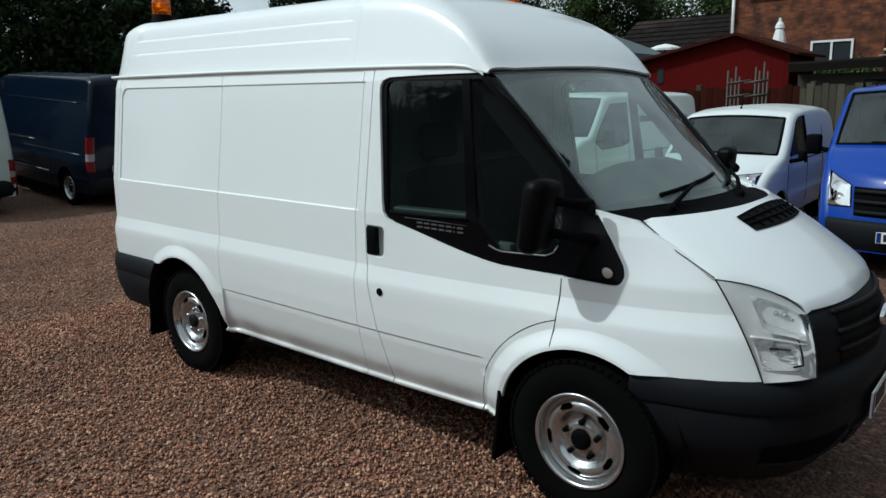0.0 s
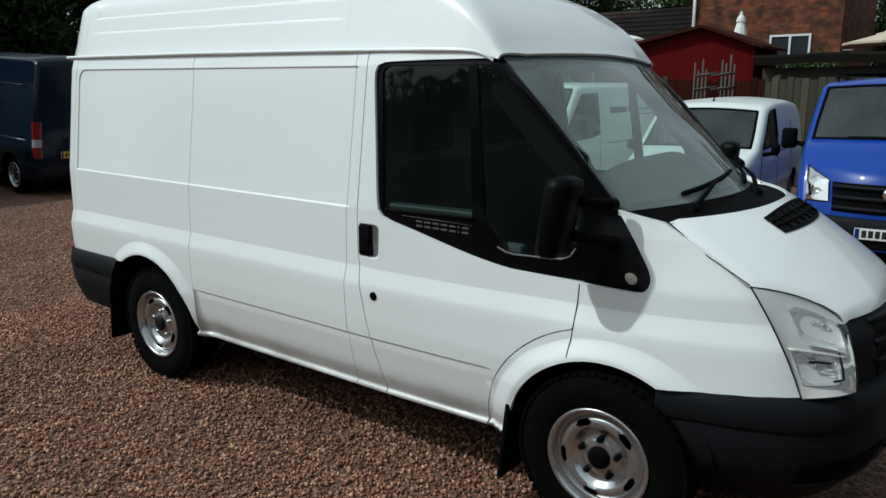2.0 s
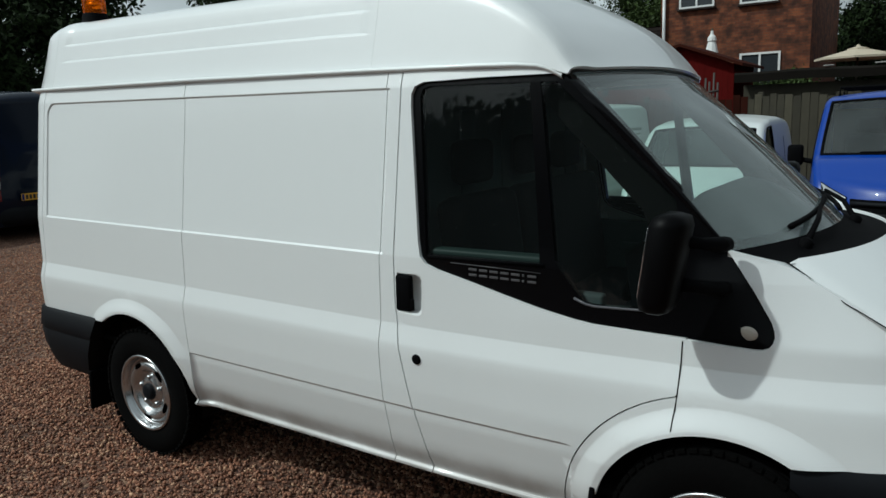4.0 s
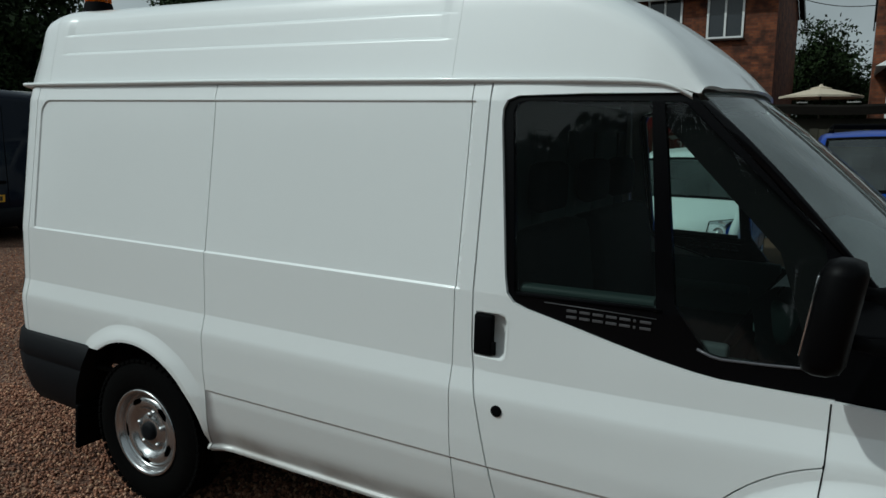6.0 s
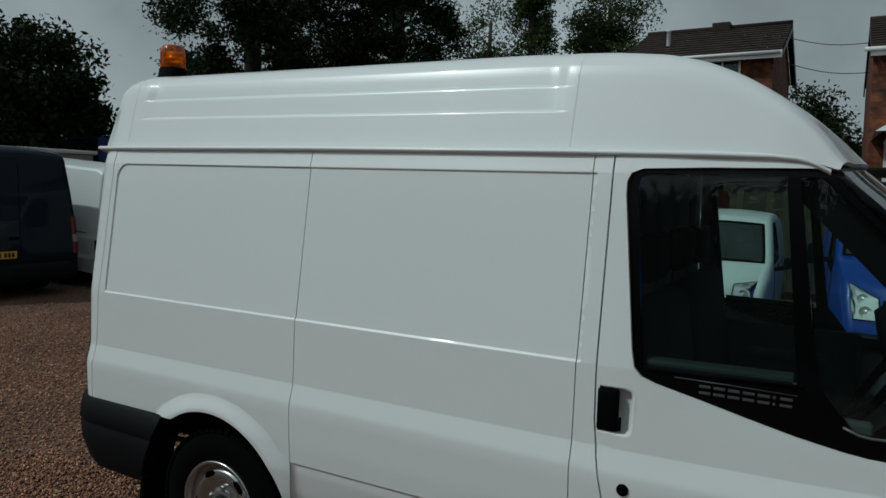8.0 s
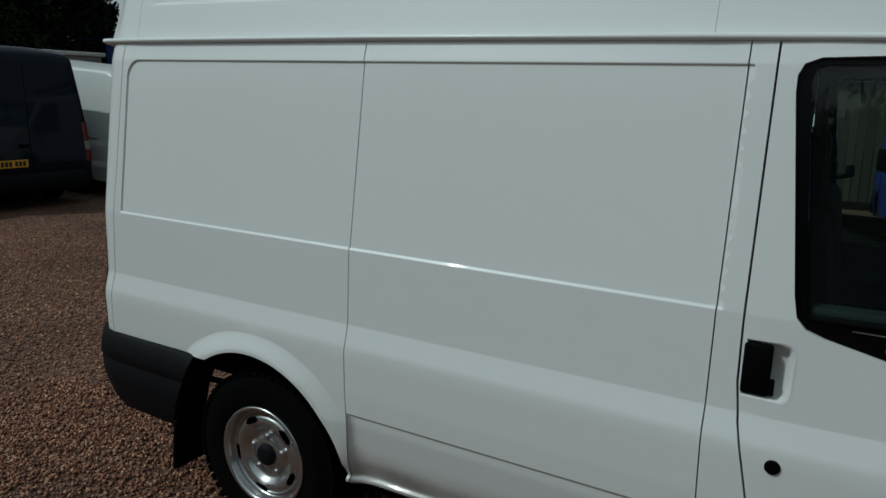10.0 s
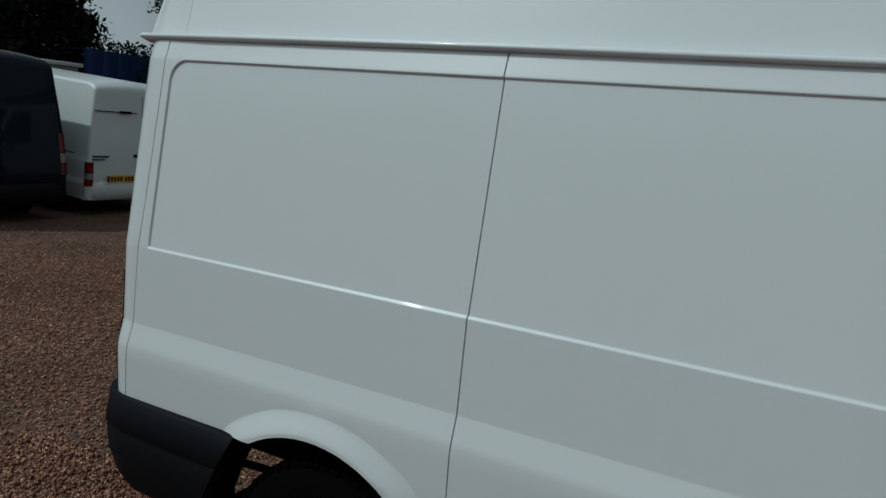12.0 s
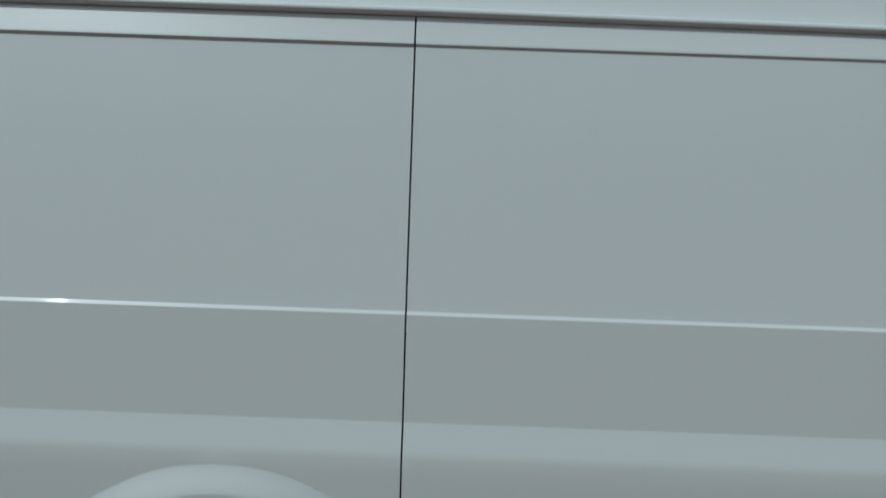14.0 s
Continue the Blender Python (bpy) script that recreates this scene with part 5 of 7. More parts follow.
def make_vehicle(label, place, heading, prof, foot, head_, W, paint, windows, wheels_x, R=0.32, dark_low=True, lamp=(1.08, 0.96, 0.735, 0.745, 0.70), grille=(0.66, 0.66, 0.95), corner=0.07, tumble=0.10, nose_taper=0.16, plate=None, mirrors=1.0, tail_dz=0.0, tail_h=1.0, rear_paint=None):
    """A parked vehicle. prof: side outline from the front bumper over the roof to the tail, as x, z and how far the middle stands out in x and in z."""
    car = new("parked_van")
    car.matrix_world = Matrix.Translation((place[0], place[1], float(ground_z(place[0], place[1])))) @ Matrix.Rotation(heading, 4, "Z")
    if place[0] < -13:     # on the rising ground: the wheels at both ends touch it
        tail = Matrix.Translation((wheels_x[1], 0, 0))
        foot_ = car.matrix_world @ Vector((wheels_x[1], 0, 0))
        lift = float(ground_z(foot_.x, foot_.y)) - foot_.z
        car.matrix_world = Matrix.Translation((0, 0, lift)) @ car.matrix_world @ tail @ Matrix.Rotation(-math.atan(SLOPE), 4, "Y") @ tail.inverted()
    tagged(car, label, "van", "parked vehicles")
    H, L = max(p[1] for p in prof), -min(p[0] for p in prof)
    x_nose = prof[0][0] + prof[0][2]
    line = []
    for a, b in zip(prof, prof[1:]):
        n = max(1, int(math.dist(a[:2], b[:2]) / 0.12))
        line += [tuple(p + (q - p) * k / n for p, q in zip(a, b)) for k in range(n)]
    line = chaikin(line + [prof[-1]], 2)
    near = lambda p: min(range(len(line)), key=lambda i: math.dist(line[i][:2], p[:2]))
    i0, i1 = near(prof[foot]), near(prof[head_])

    def surf(x, z):
        x, z = np.asarray(x, float), np.asarray(z, float)
        w = W / 2 - tumble * np.clip((z - 0.95) / (H - 0.95), 0, 1) ** 1.4 - 0.03 * np.clip((0.6 - z) / 0.3, 0, 1)
        w = w - nose_taper * np.clip((x + 1.25) / 1.1, 0, 1.2) ** 2 - 0.012 * np.clip((-L + 0.5 - x) / 0.4, 0, 1)
        return w - 0.010 * sstep(z - 0.93, 0.05) + 0.008 * sstep(0.62 - z, 0.03)

    tang = []
    for i in range(len(line)):
        a, b = line[max(i - 2, 0)], line[min(i + 2, len(line) - 1)]
        t = Vector((b[0] - a[0], b[1] - a[1])).normalized()
        n = Vector((t.y, -t.x))
        tang.append(-n if n.dot(Vector((line[i][0] + L / 2, line[i][1] - 0.8))) > 0 else n)
    inset = [(p[0] + n.x * corner, p[1] + n.y * corner) for p, n in zip(line, tang)]
    inset[0], inset[-1] = (inset[0][0], 0.30), (inset[-1][0], 0.32)
    bottom = []
    for wx in wheels_x[::-1]:
        bottom += [(wx - R - 0.07, 0.32)] + arc(wx, R, R + 0.065, 175, 5, 14) + [(wx + R + 0.07, 0.32)]
    xs, zs_ = np.arange(-L, 0.1, 0.10), np.arange(0.33, H, 0.07)
    for s in (-1, 1):
        body = skin("side_panel", inset + bottom, surf, s, paint, car, xs, zs_, windows, 0.03, 0.2)
        rows = []
        for p, n in zip(line, tang):
            rows.append([(p[0] + n.x * corner * (1 - math.sin(a)), s * (float(surf(p[0] + n.x * corner * (1 - math.sin(a)), p[1] + n.y * corner * (1 - math.sin(a)))) - corner * (1 - math.cos(a))), p[1] + n.y * corner * (1 - math.sin(a))) for a in steps(0, math.pi / 2, 6)])
        v, f = grid(rows)
        mesh_part("corner_panel", v, f if s < 0 else [q[::-1] for q in f], paint, car)
        for w_ in windows:
            skin("side_window", w_, lambda x, z: surf(x, z) - 0.008, s, GLASS, body, xs, zs_, (), 0.004, 0.09)
            bm = bmesh.new()
            loop = resample(list(w_), 0.1)
            sweep(bm, [(x, s * (float(surf(x, z)) + 0.002), z) for x, z in loop + loop[:1]], 0.012, 5)
            part("window_seal", bm, BLACK, body)

    def over(p, u, lift=0.0):
        yb = float(surf(p[0], p[1])) - corner
        k = 1 - u * u
        return Vector((p[0] + p[2] * k + lift, yb * u, p[1] + p[3] * k))

    def nose(z, u, lift=0.0):
        """A point of the nose at a height."""
        for a, b in zip(line[:i0], line[1:i0 + 1]):
            if a[1] <= z <= b[1] and b[1] > a[1]:
                k = (z - a[1]) / (b[1] - a[1])
                p = over(tuple(m_ + (n_ - m_) * k for m_, n_ in zip(a, b)), u)
                return p + Vector((0.9, 0.45 * u, 0.25)).normalized() * lift
        return over(line[0], u)

    us = [math.sin(a) for a in steps(-math.pi / 2, math.pi / 2, 20)]
    for nm, lo, hi, mt in (("bonnet", 0, i0, paint), ("windscreen", i0, i1, PWSGLASS), ("roof", i1, len(line) - 1, paint)):
        v, f = grid([[over(p, u) for u in us] for p in line[lo:hi + 1]])
        mesh_part(nm, v, f, mt, car)
    bm = bmesh.new()       # rubber round the windscreen
    sweep(bm, [over(line[i0], u) for u in us] + [over(p, 0.99) for p in line[i0:i1 + 1]] + [over(line[i1], u) for u in us[::-1]] + [over(p, -0.99) for p in line[i0:i1 + 1][::-1]], 0.018, 5)
    part("windscreen_seal", bm, BLACK, car)
    for u0, u1 in ((-0.55, 0.1), (0.15, 0.8)):
        bm = bmesh.new()
        q = line[min(i0 + 1, len(line) - 1)]
        sweep(bm, [over(q, u, 0.03) for u in steps(u0, u1, 8)], 0.012, 5)
        part("wiper_blade", bm, BLACK, car)
    # interior: floor, dashboard, seats and a partition
    sx, sz = line[i0][0], line[i0][1]
    bm = bmesh.new()
    box(bm, (-L + 0.1, -W / 2 + 0.14, 0.36), (-0.45, W / 2 - 0.14, 0.42))
    part("vehicle_floor", bm, DARK, car)
    bm = bmesh.new()
    box(bm, (sx - 0.45, -W / 2 + 0.2, sz - 0.35), (sx + 0.05, W / 2 - 0.2, sz - 0.04), 0.05)
    part("dashboard", bm, DASH, car)
    for y0 in (-0.65, 0.15):
        bm = bmesh.new()
        box(bm, (sx - 1.05, y0, 0.6), (sx - 0.9, y0 + 0.5, sz + 0.18), 0.05)
        box(bm, (sx - 1.03, y0 + 0.12, sz + 0.2), (sx - 0.93, y0 + 0.38, sz + 0.38), 0.04)
        part("seat_back", bm, CLOTH, car)
    bm = bmesh.new()
    box(bm, (sx - 1.3, -W / 2 + 0.16, 0.4), (sx - 1.27, W / 2 - 0.16, H - 0.15))
    part("partition", bm, DARK, car)

    def rear_point(y, z, out=0.0):
        i = min(range(len(line) * 2 // 3, len(line)), key=lambda k: abs(line[k][1] - z))
        p = over(line[i], y / (W / 2 - corner))
        return Vector((p.x - out, y, z))

    front = None
    rows = [[nose(z, u, d) for u in us] for z, d in ((0.31, 0.0), (0.34, 0.03), (0.45, 0.045), (0.56, 0.04), (0.60, 0.02), (0.615, 0.002))]
    v, f = grid(rows)
    front = mesh_part("front_bumper", v, f, GREYP if dark_low else paint, car)
    rows = []
    for z, dx in ((0.62, -0.05), (0.62, 0.02), (0.56, 0.05), (0.44, 0.055), (0.34, 0.03), (0.30, -0.05)):
        rows.append([(-L - dx + 0.10 * abs(u) ** 6, u * (W / 2 - 0.005), z) for u in steps(-1, 1, 28)])
    v, f = grid(rows)
    rear = mesh_part("rear_bumper", v, f, rear_paint or (GREYP if tail_dz == 0 else paint), car)
    zo, zi, bo, bi, ui = lamp
    for s in (-1, 1):
        head = bpy.data.objects.new("headlight", None)
        scene.collection.objects.link(head)
        head.parent = car

        def lp(a, b, d):
            top, low = zo + (zi - zo) * a, bo + (bi - bo) * a
            return nose(top + (low - top) * b, s * (1.0 + (ui - 1.0) * a), d)

        v, f = grid([[lp(a, b, 0.006) for a in steps(0, 1, 8)] for b in steps(0, 1, 8)])
        flipped = f if s < 0 else [q[::-1] for q in f]
        mesh_part("reflector", v, flipped, LAMPW, head)
        v, f = grid([[lp(a, b, 0.010 + 0.03 * (math.sin(math.pi * a) * math.sin(math.pi * b)) ** 0.4) for a in steps(0, 1, 10)] for b in steps(0, 1, 10)])
        lens = mesh_part("lens", v, f if s < 0 else [q[::-1] for q in f], CLEAR, head)
        lens.visible_shadow = False
        bm = bmesh.new()
        sweep(bm, [lp(a, 0, 0.008) for a in steps(0, 1, 6)] + [lp(1, b, 0.008) for b in steps(0.1, 1, 6)] + [lp(a, 1, 0.008) for a in steps(0.9, 0, 6)], 0.006, 5)
        part("lamp_gasket", bm, BLACK, head)
        for a, b, r in ((0.45, 0.3, 0.055), (0.5, 0.72, 0.06)):
            bm = bmesh.new()
            lathe(bm, [(r, 0.016), (r * 0.75, 0.006), (0.012, 0.002), (0.012, 0.014), (0, 0.016)], (1, 0.3 * s, 0), lp(a, b, 0.004), 16)
            part("lamp_bowl", bm, LAMPCHROME, head)
        tl = bpy.data.objects.new("tail_light", None)
        scene.collection.objects.link(tl)
        tl.parent = car
        for z0, z1, mt, nm in ((0.74, 0.90, RED, "red_lens"), (0.904, 1.02, CLEARLENS, "clear_lens"), (1.024, 1.28, RED, "red_lens")):
            rows = []
            for z in steps(0.74 + (z0 - 0.74) * tail_h + tail_dz, 0.74 + (z1 - 0.74) * tail_h + tail_dz, 3):
                w = float(surf(-L + 0.08, z)) + 0.006
                xb = rear_point(w - corner, z).x - 0.008
                rows.append([(xb, s * (w - corner - 0.05), z)] + [(xb + corner * (1 - math.cos(a)), s * (w - corner + corner * math.sin(a)), z) for a in steps(0, math.pi / 2, 5)] + [(xb + corner + 0.03, s * w, z)])
            v, f = grid(rows)
            mesh_part(nm, v, f if s > 0 else [q[::-1] for q in f], mt, tl)
        if mirrors:
            mir = bpy.data.objects.new("wing_mirror", None)
            scene.collection.objects.link(mir)
            mir.parent = car
            mx = sx - 0.22
            ws = float(surf(mx, sz + 0.1))
            bm = bmesh.new()
            mo = ws + 0.12 + 0.16 * mirrors
            box(bm, (mx - 0.06, min(s * (mo - 0.16 * mirrors), s * mo), sz - 0.13 * mirrors), (mx + 0.07, max(s * (mo - 0.16 * mirrors), s * mo), sz + 0.10 * mirrors), 0.03)
            part("mirror_housing", bm, BLACK, mir)
            bm = bmesh.new()
            sweep(bm, [(mx, s * (ws + 0.16), sz - 0.06), (mx + 0.03, s * (ws - 0.03), sz - 0.10)], 0.028, 8)
            part("mirror_arm", bm, BLACK, mir)
        for wx in wheels_x:
            make_wheel(car, (wx, s * (W / 2 - 0.05), R), s, R, R - 0.12, 0.20, -0.02, detail=False)
            a = arc(0, 0, 1, 0, 180, 12)
            v = [(wx + px * (R + 0.07), s * (W / 2 - 0.08), R + pz * (R + 0.07)) for px, pz in a] + [(wx + px * (R + 0.07), s * (W / 2 - 0.35), R + pz * (R + 0.07)) for px, pz in a]
            k = len(a)
            mesh_part("arch_liner", v, [(j, j + 1, k + j + 1, k + j) for j in range(k - 1)] + [tuple(range(k, 2 * k))], DARK, car)
        # door joints, handle and the rail of the sliding door
        jx = sx - 1.15
        for x in (sx - 0.12, jx, -L * 0.74):
            bm = bmesh.new()
            sweep(bm, [(x, s * (float(surf(x, z)) + 0.0005), z) for z in steps(0.42, H - 0.28 if x < sx - 0.5 else sz - 0.12, 8)], 0.0045, 4)
            part("door_joint", bm, BLACK, car)
        bm = bmesh.new()
        y = s * float(surf(jx + 0.12, sz - 0.12))
        box(bm, (jx + 0.04, y - 0.014, sz - 0.17), (jx + 0.19, y + 0.014, sz - 0.10), 0.008)
        part("door_handle", bm, BLACK, car)
        bm = bmesh.new()
        sweep(bm, [(x, s * (float(surf(x, 1.02)) + 0.001), 1.02) for x in steps(-L * 0.50, -L + 0.35, 8)], 0.007, 4)
        part("side_rail", bm, BLACK if paint is not NAVY else CHROME, car)
    ug, g0, g1 = grille
    v, f = grid([[nose(z, u, 0.008) for u in steps(-ug, ug, 16)] for z in steps(g0, g1, 5)])
    gr = mesh_part("grille", v, f, BLACK, car)
    for k in range(3):
        bm = bmesh.new()
        sweep(bm, [nose(g0 + (g1 - g0) * (0.12 + 0.36 * k), u, 0.016) for u in steps(-ug + 0.02, ug - 0.02, 12)], 0.024, 6)
        part("grille_bar", bm, GREYP, gr)
    bm = bmesh.new()
    lathe(bm, [(0.06, 0), (0.055, 0.012), (0, 0.014)], (1, 0, 0), nose((g0 + g1) / 2 + 0.05, 0, 0.04), 20)
    part("badge", bm, CHROME, car)
    number_plate(front, nose(0.46, 0, 0.06), 0, PLATEW)
    number_plate(rear, (-L - 0.062, plate or 0, (0.66 if plate is None else 0.78) + 0.6 * tail_dz), math.pi, YELLOW)
    # rear door joint and handle
    bm = bmesh.new()
    sweep(bm, [rear_point(0, z, 0.001) for z in steps(0.65, H - 0.2, 8)], 0.006, 4)
    part("rear_door_joint", bm, BLACK, car)
    bm = bmesh.new()
    p = rear_point(0.1, 1.0)
    box(bm, (p.x - 0.025, 0.03, 1.0), (p.x + 0.005, 0.17, 1.05), 0.01)
    part("rear_door_handle", bm, BLACK, car)
    return car


NOSE_T = [(-0.25, 0.30, 0.25, 0), (-0.23, 0.60, 0.23, 0), (-0.284, 0.735, 0.26, 0), (-0.40, 0.95, 0.35, 0), (-0.488, 1.10, 0.37, -0.03), (-0.644, 1.195, 0.35, -0.04), (-0.814, 1.295, 0.25, 0.018)]
LOW_ROOF = NOSE_T + [(-1.004, 1.314, 0.345, 0.024), (-1.504, 1.898, 0.13, 0.027), (-1.66, 1.94, 0.08, 0.05), (-2.0, 1.955, 0.0, 0.05), (-4.6, 1.955, 0, 0.05), (-4.80, 1.90, 0, 0.03), (-4.85, 1.2, -0.02, 0), (-4.87, 0.7, -0.02, 0), (-4.85, 0.32, 0, 0)]
MID_ROOF = NOSE_T + [(-1.004, 1.314, 0.345, 0.024), (-1.504, 1.898, 0.13, 0.027), (-1.80, 2.10, 0.06, 0.05), (-2.1, 2.17, 0, 0.06), (-2.4, 2.18, 0, 0.06), (-4.95, 2.14, 0, 0.06), (-5.12, 2.08, 0, 0.04), (-5.18, 1.2, -0.02, 0), (-5.2, 0.7, -0.02, 0), (-5.18, 0.32, 0, 0)]
SMALL_VAN = [(-0.28, 0.30, 0.28, 0), (-0.25, 0.52, 0.28, 0), (-0.28, 0.70, 0.28, 0), (-0.40, 0.88, 0.32, 0.02), (-0.60, 0.99, 0.30, 0.02), (-0.92, 1.09, 0.26, 0.03), (-1.02, 1.12, 0.26, 0.03), (-1.55, 1.59, 0.16, 0.04), (-1.72, 1.65, 0.10, 0.05), (-2.2, 1.70, 0.0, 0.05), (-3.2, 1.71, 0, 0.05), (-3.80, 1.66, 0, 0.05), (-4.00, 1.55, 0, 0.03), (-4.18, 1.0, -0.02, 0), (-4.2, 0.5, -0.02, 0), (-4.17, 0.32, 0, 0)]
BOX_VAN = [(-0.2, 0.30, 0.2, 0), (-0.18, 0.62, 0.2, 0), (-0.28, 0.92, 0.25, 0), (-0.50, 1.08, 0.25, 0), (-0.85, 1.26, 0.2, 0.03), (-0.95, 1.32, 0.25, 0.03), (-1.55, 1.98, 0.12, 0.03), (-1.85, 2.25, 0.05, 0.05), (-2.3, 2.36, 0, 0.05), (-6.0, 2.39, 0, 0.05), (-6.18, 2.32, 0, 0.03), (-6.26, 1.2, -0.02, 0), (-6.3, 0.7, -0.02, 0), (-6.28, 0.32, 0, 0)]
win_t = [(-1.12, 1.24), (-1.25, 1.42), (-1.62, 1.80), (-2.14, 1.82), (-2.16, 1.20), (-1.9, 1.14), (-1.3, 1.12)]
win_s = [(-1.22, 1.10), (-1.65, 1.52), (-1.80, 1.58), (-2.10, 1.60), (-2.16, 1.12)]
win_b = [(-1.3, 1.34), (-1.72, 1.84), (-2.2, 1.88), (-2.25, 1.30)]
blue_van = make_vehicle("bright blue low-roof van parked nose out", (0.40, 4.80), radians(-87), LOW_ROOF, 7, 8, 1.90, BLUE, [win_t], (-0.944, -3.86), 0.335)
small_van = make_vehicle("small white van with a rounded nose, parked nose out", (-2.04, 5.6), radians(-88.8), SMALL_VAN, 6, 7, 1.68, WHITE2, [win_s], (-0.88, -3.48), 0.31, dark_low=False, lamp=(0.93, 0.90, 0.74, 0.74, 0.66), grille=(0.5, 0.64, 0.74), corner=0.10, nose_taper=0.12, mirrors=0.6)
works_van = make_vehicle("white works van with dark lettering on its side", (-4.98, 5.60), radians(-93), LOW_ROOF, 7, 8, 1.90, WHITE2, [win_t], (-0.944, -3.9), 0.32)
for x0, x1, z0, z1, mt in ((-3.35, -2.55, 1.50, 1.62, INK), (-3.30, -2.58, 1.40, 1.45, GREYINK), (-4.35, -3.6, 1.52, 1.57, GREYINK), (-4.3, -3.65, 1.43, 1.47, GREYINK)):
    bm = bmesh.new()
    n = 2 if mt is INK else 1
    y = 0.95 - 0.10 * ((1.52 - 0.95) / 1.0) ** 1.4 - 0.008
    box(bm, (x0, y - 0.006, z0), (x0 + 0.12, y + 0.006, z1)) if n == 2 else None
    box(bm, (x0 + (0.2 if n == 2 else 0), y - 0.006, z0), (x1, y + 0.006, z1 - (0.02 if n == 2 else 0)))
    part("lettering_bar", bm, mt, works_van, smooth=False)
navy_van = make_vehicle("dark navy panel van parked tail out", (-18.07, 3.57), radians(179), BOX_VAN, 5, 6, 2.02, NAVY, [win_b], (-0.95, -5.3), 0.34, plate=0.35, tail_h=1.12, tumble=0.22)
white_van = make_vehicle("white medium-roof van parked tail out", (-17.0, 5.95), radians(178.5), MID_ROOF, 7, 8, 1.97, WHITE2, [win_t], (-0.944, -4.2), 0.335, plate=0.42, tail_dz=-0.2, tail_h=0.7, corner=0.05, tumble=0.14)
make_vehicle("pale grey-green van with a dark bumper parked tail out", (-17.83, 0.62), radians(180), [(x, z + 0.09 if z > 1.9 else z, a_, b_) for x, z, a_, b_ in MID_ROOF], 7, 8, 1.95, PALE, [win_t], (-0.944, -4.2), 0.335, tail_dz=-0.2, tail_h=0.8, rear_paint=GREYP)
for s in (-1, 1):      # pressed crease below the roof
    bm = bmesh.new()
    sweep(bm, [(x, s * (1.012 - 0.22 * ((1.93 - 0.95) / 1.44) ** 1.4 - 0.012), 1.93) for x in steps(-5.95, -1.9, 8)], 0.014, 6)
    part("side_crease", bm, NAVY, navy_van)
for x0, x1, z in ((-4.6, -1.9, 0.60), (-4.0, -2.6, 1.16)):       # bright rubbing strips
    for s in (-1, 1):
        bm = bmesh.new()
        sweep(bm, [(x, s * (1.012 - (0.012 if z > 0.7 else -0.008)), z) for x in steps(x0, x1, 4)], 0.010, 5)
        part("rubbing_strip", bm, CHROME, navy_van)
# rear door pressings, handle and dark lettering bars of the white van
for y0, y1, z0, z1, out, mt, nm in ((0.12, 0.86, 1.712, 1.722, 0.004, BLACK, "door_pressing"), (-0.86, -0.12, 1.712, 1.722, 0.004, BLACK, "door_pressing"), (0.24, 0.42, 1.70, 1.735, 0.03, BLACK, "door_latch"),
                                    (0.62, 0.90, 1.000, 1.022, 0.004, INK, "lettering_bar"), (0.70, 0.90, 0.955, 0.970, 0.004, INK, "lettering_bar")):
    bm = bmesh.new()
    xb = -5.135 - 0.06 * (2.08 - z0) / 0.88 if z0 > 1.2 else -5.20
    box(bm, (xb - 0.016 - out, y0, z0), (xb + 0.02, y1, z1), 0.002)
    part(nm, bm, mt, white_van, smooth=False)
# aerial on the small van
bm = bmesh.new()
sweep(bm, [(-1.75, 0.0, 1.70), (-1.79, 0.0, 1.75), (-1.86, 0.0, 1.90)], [0.02, 0.008, 0.004], 6)
part("roof_aerial", bm, BLACK, small_van)
# roof bars on the blue van
for x in (-1.9, -3.0, -4.1):
    bm = bmesh.new()
    sweep(bm, [(x, -0.72, 1.94), (x, -0.72, 2.05), (x, 0.72, 2.05), (x, 0.72, 1.94)], 0.02, 6)
    part("roof_bar", bm, BLACK, blue_van)


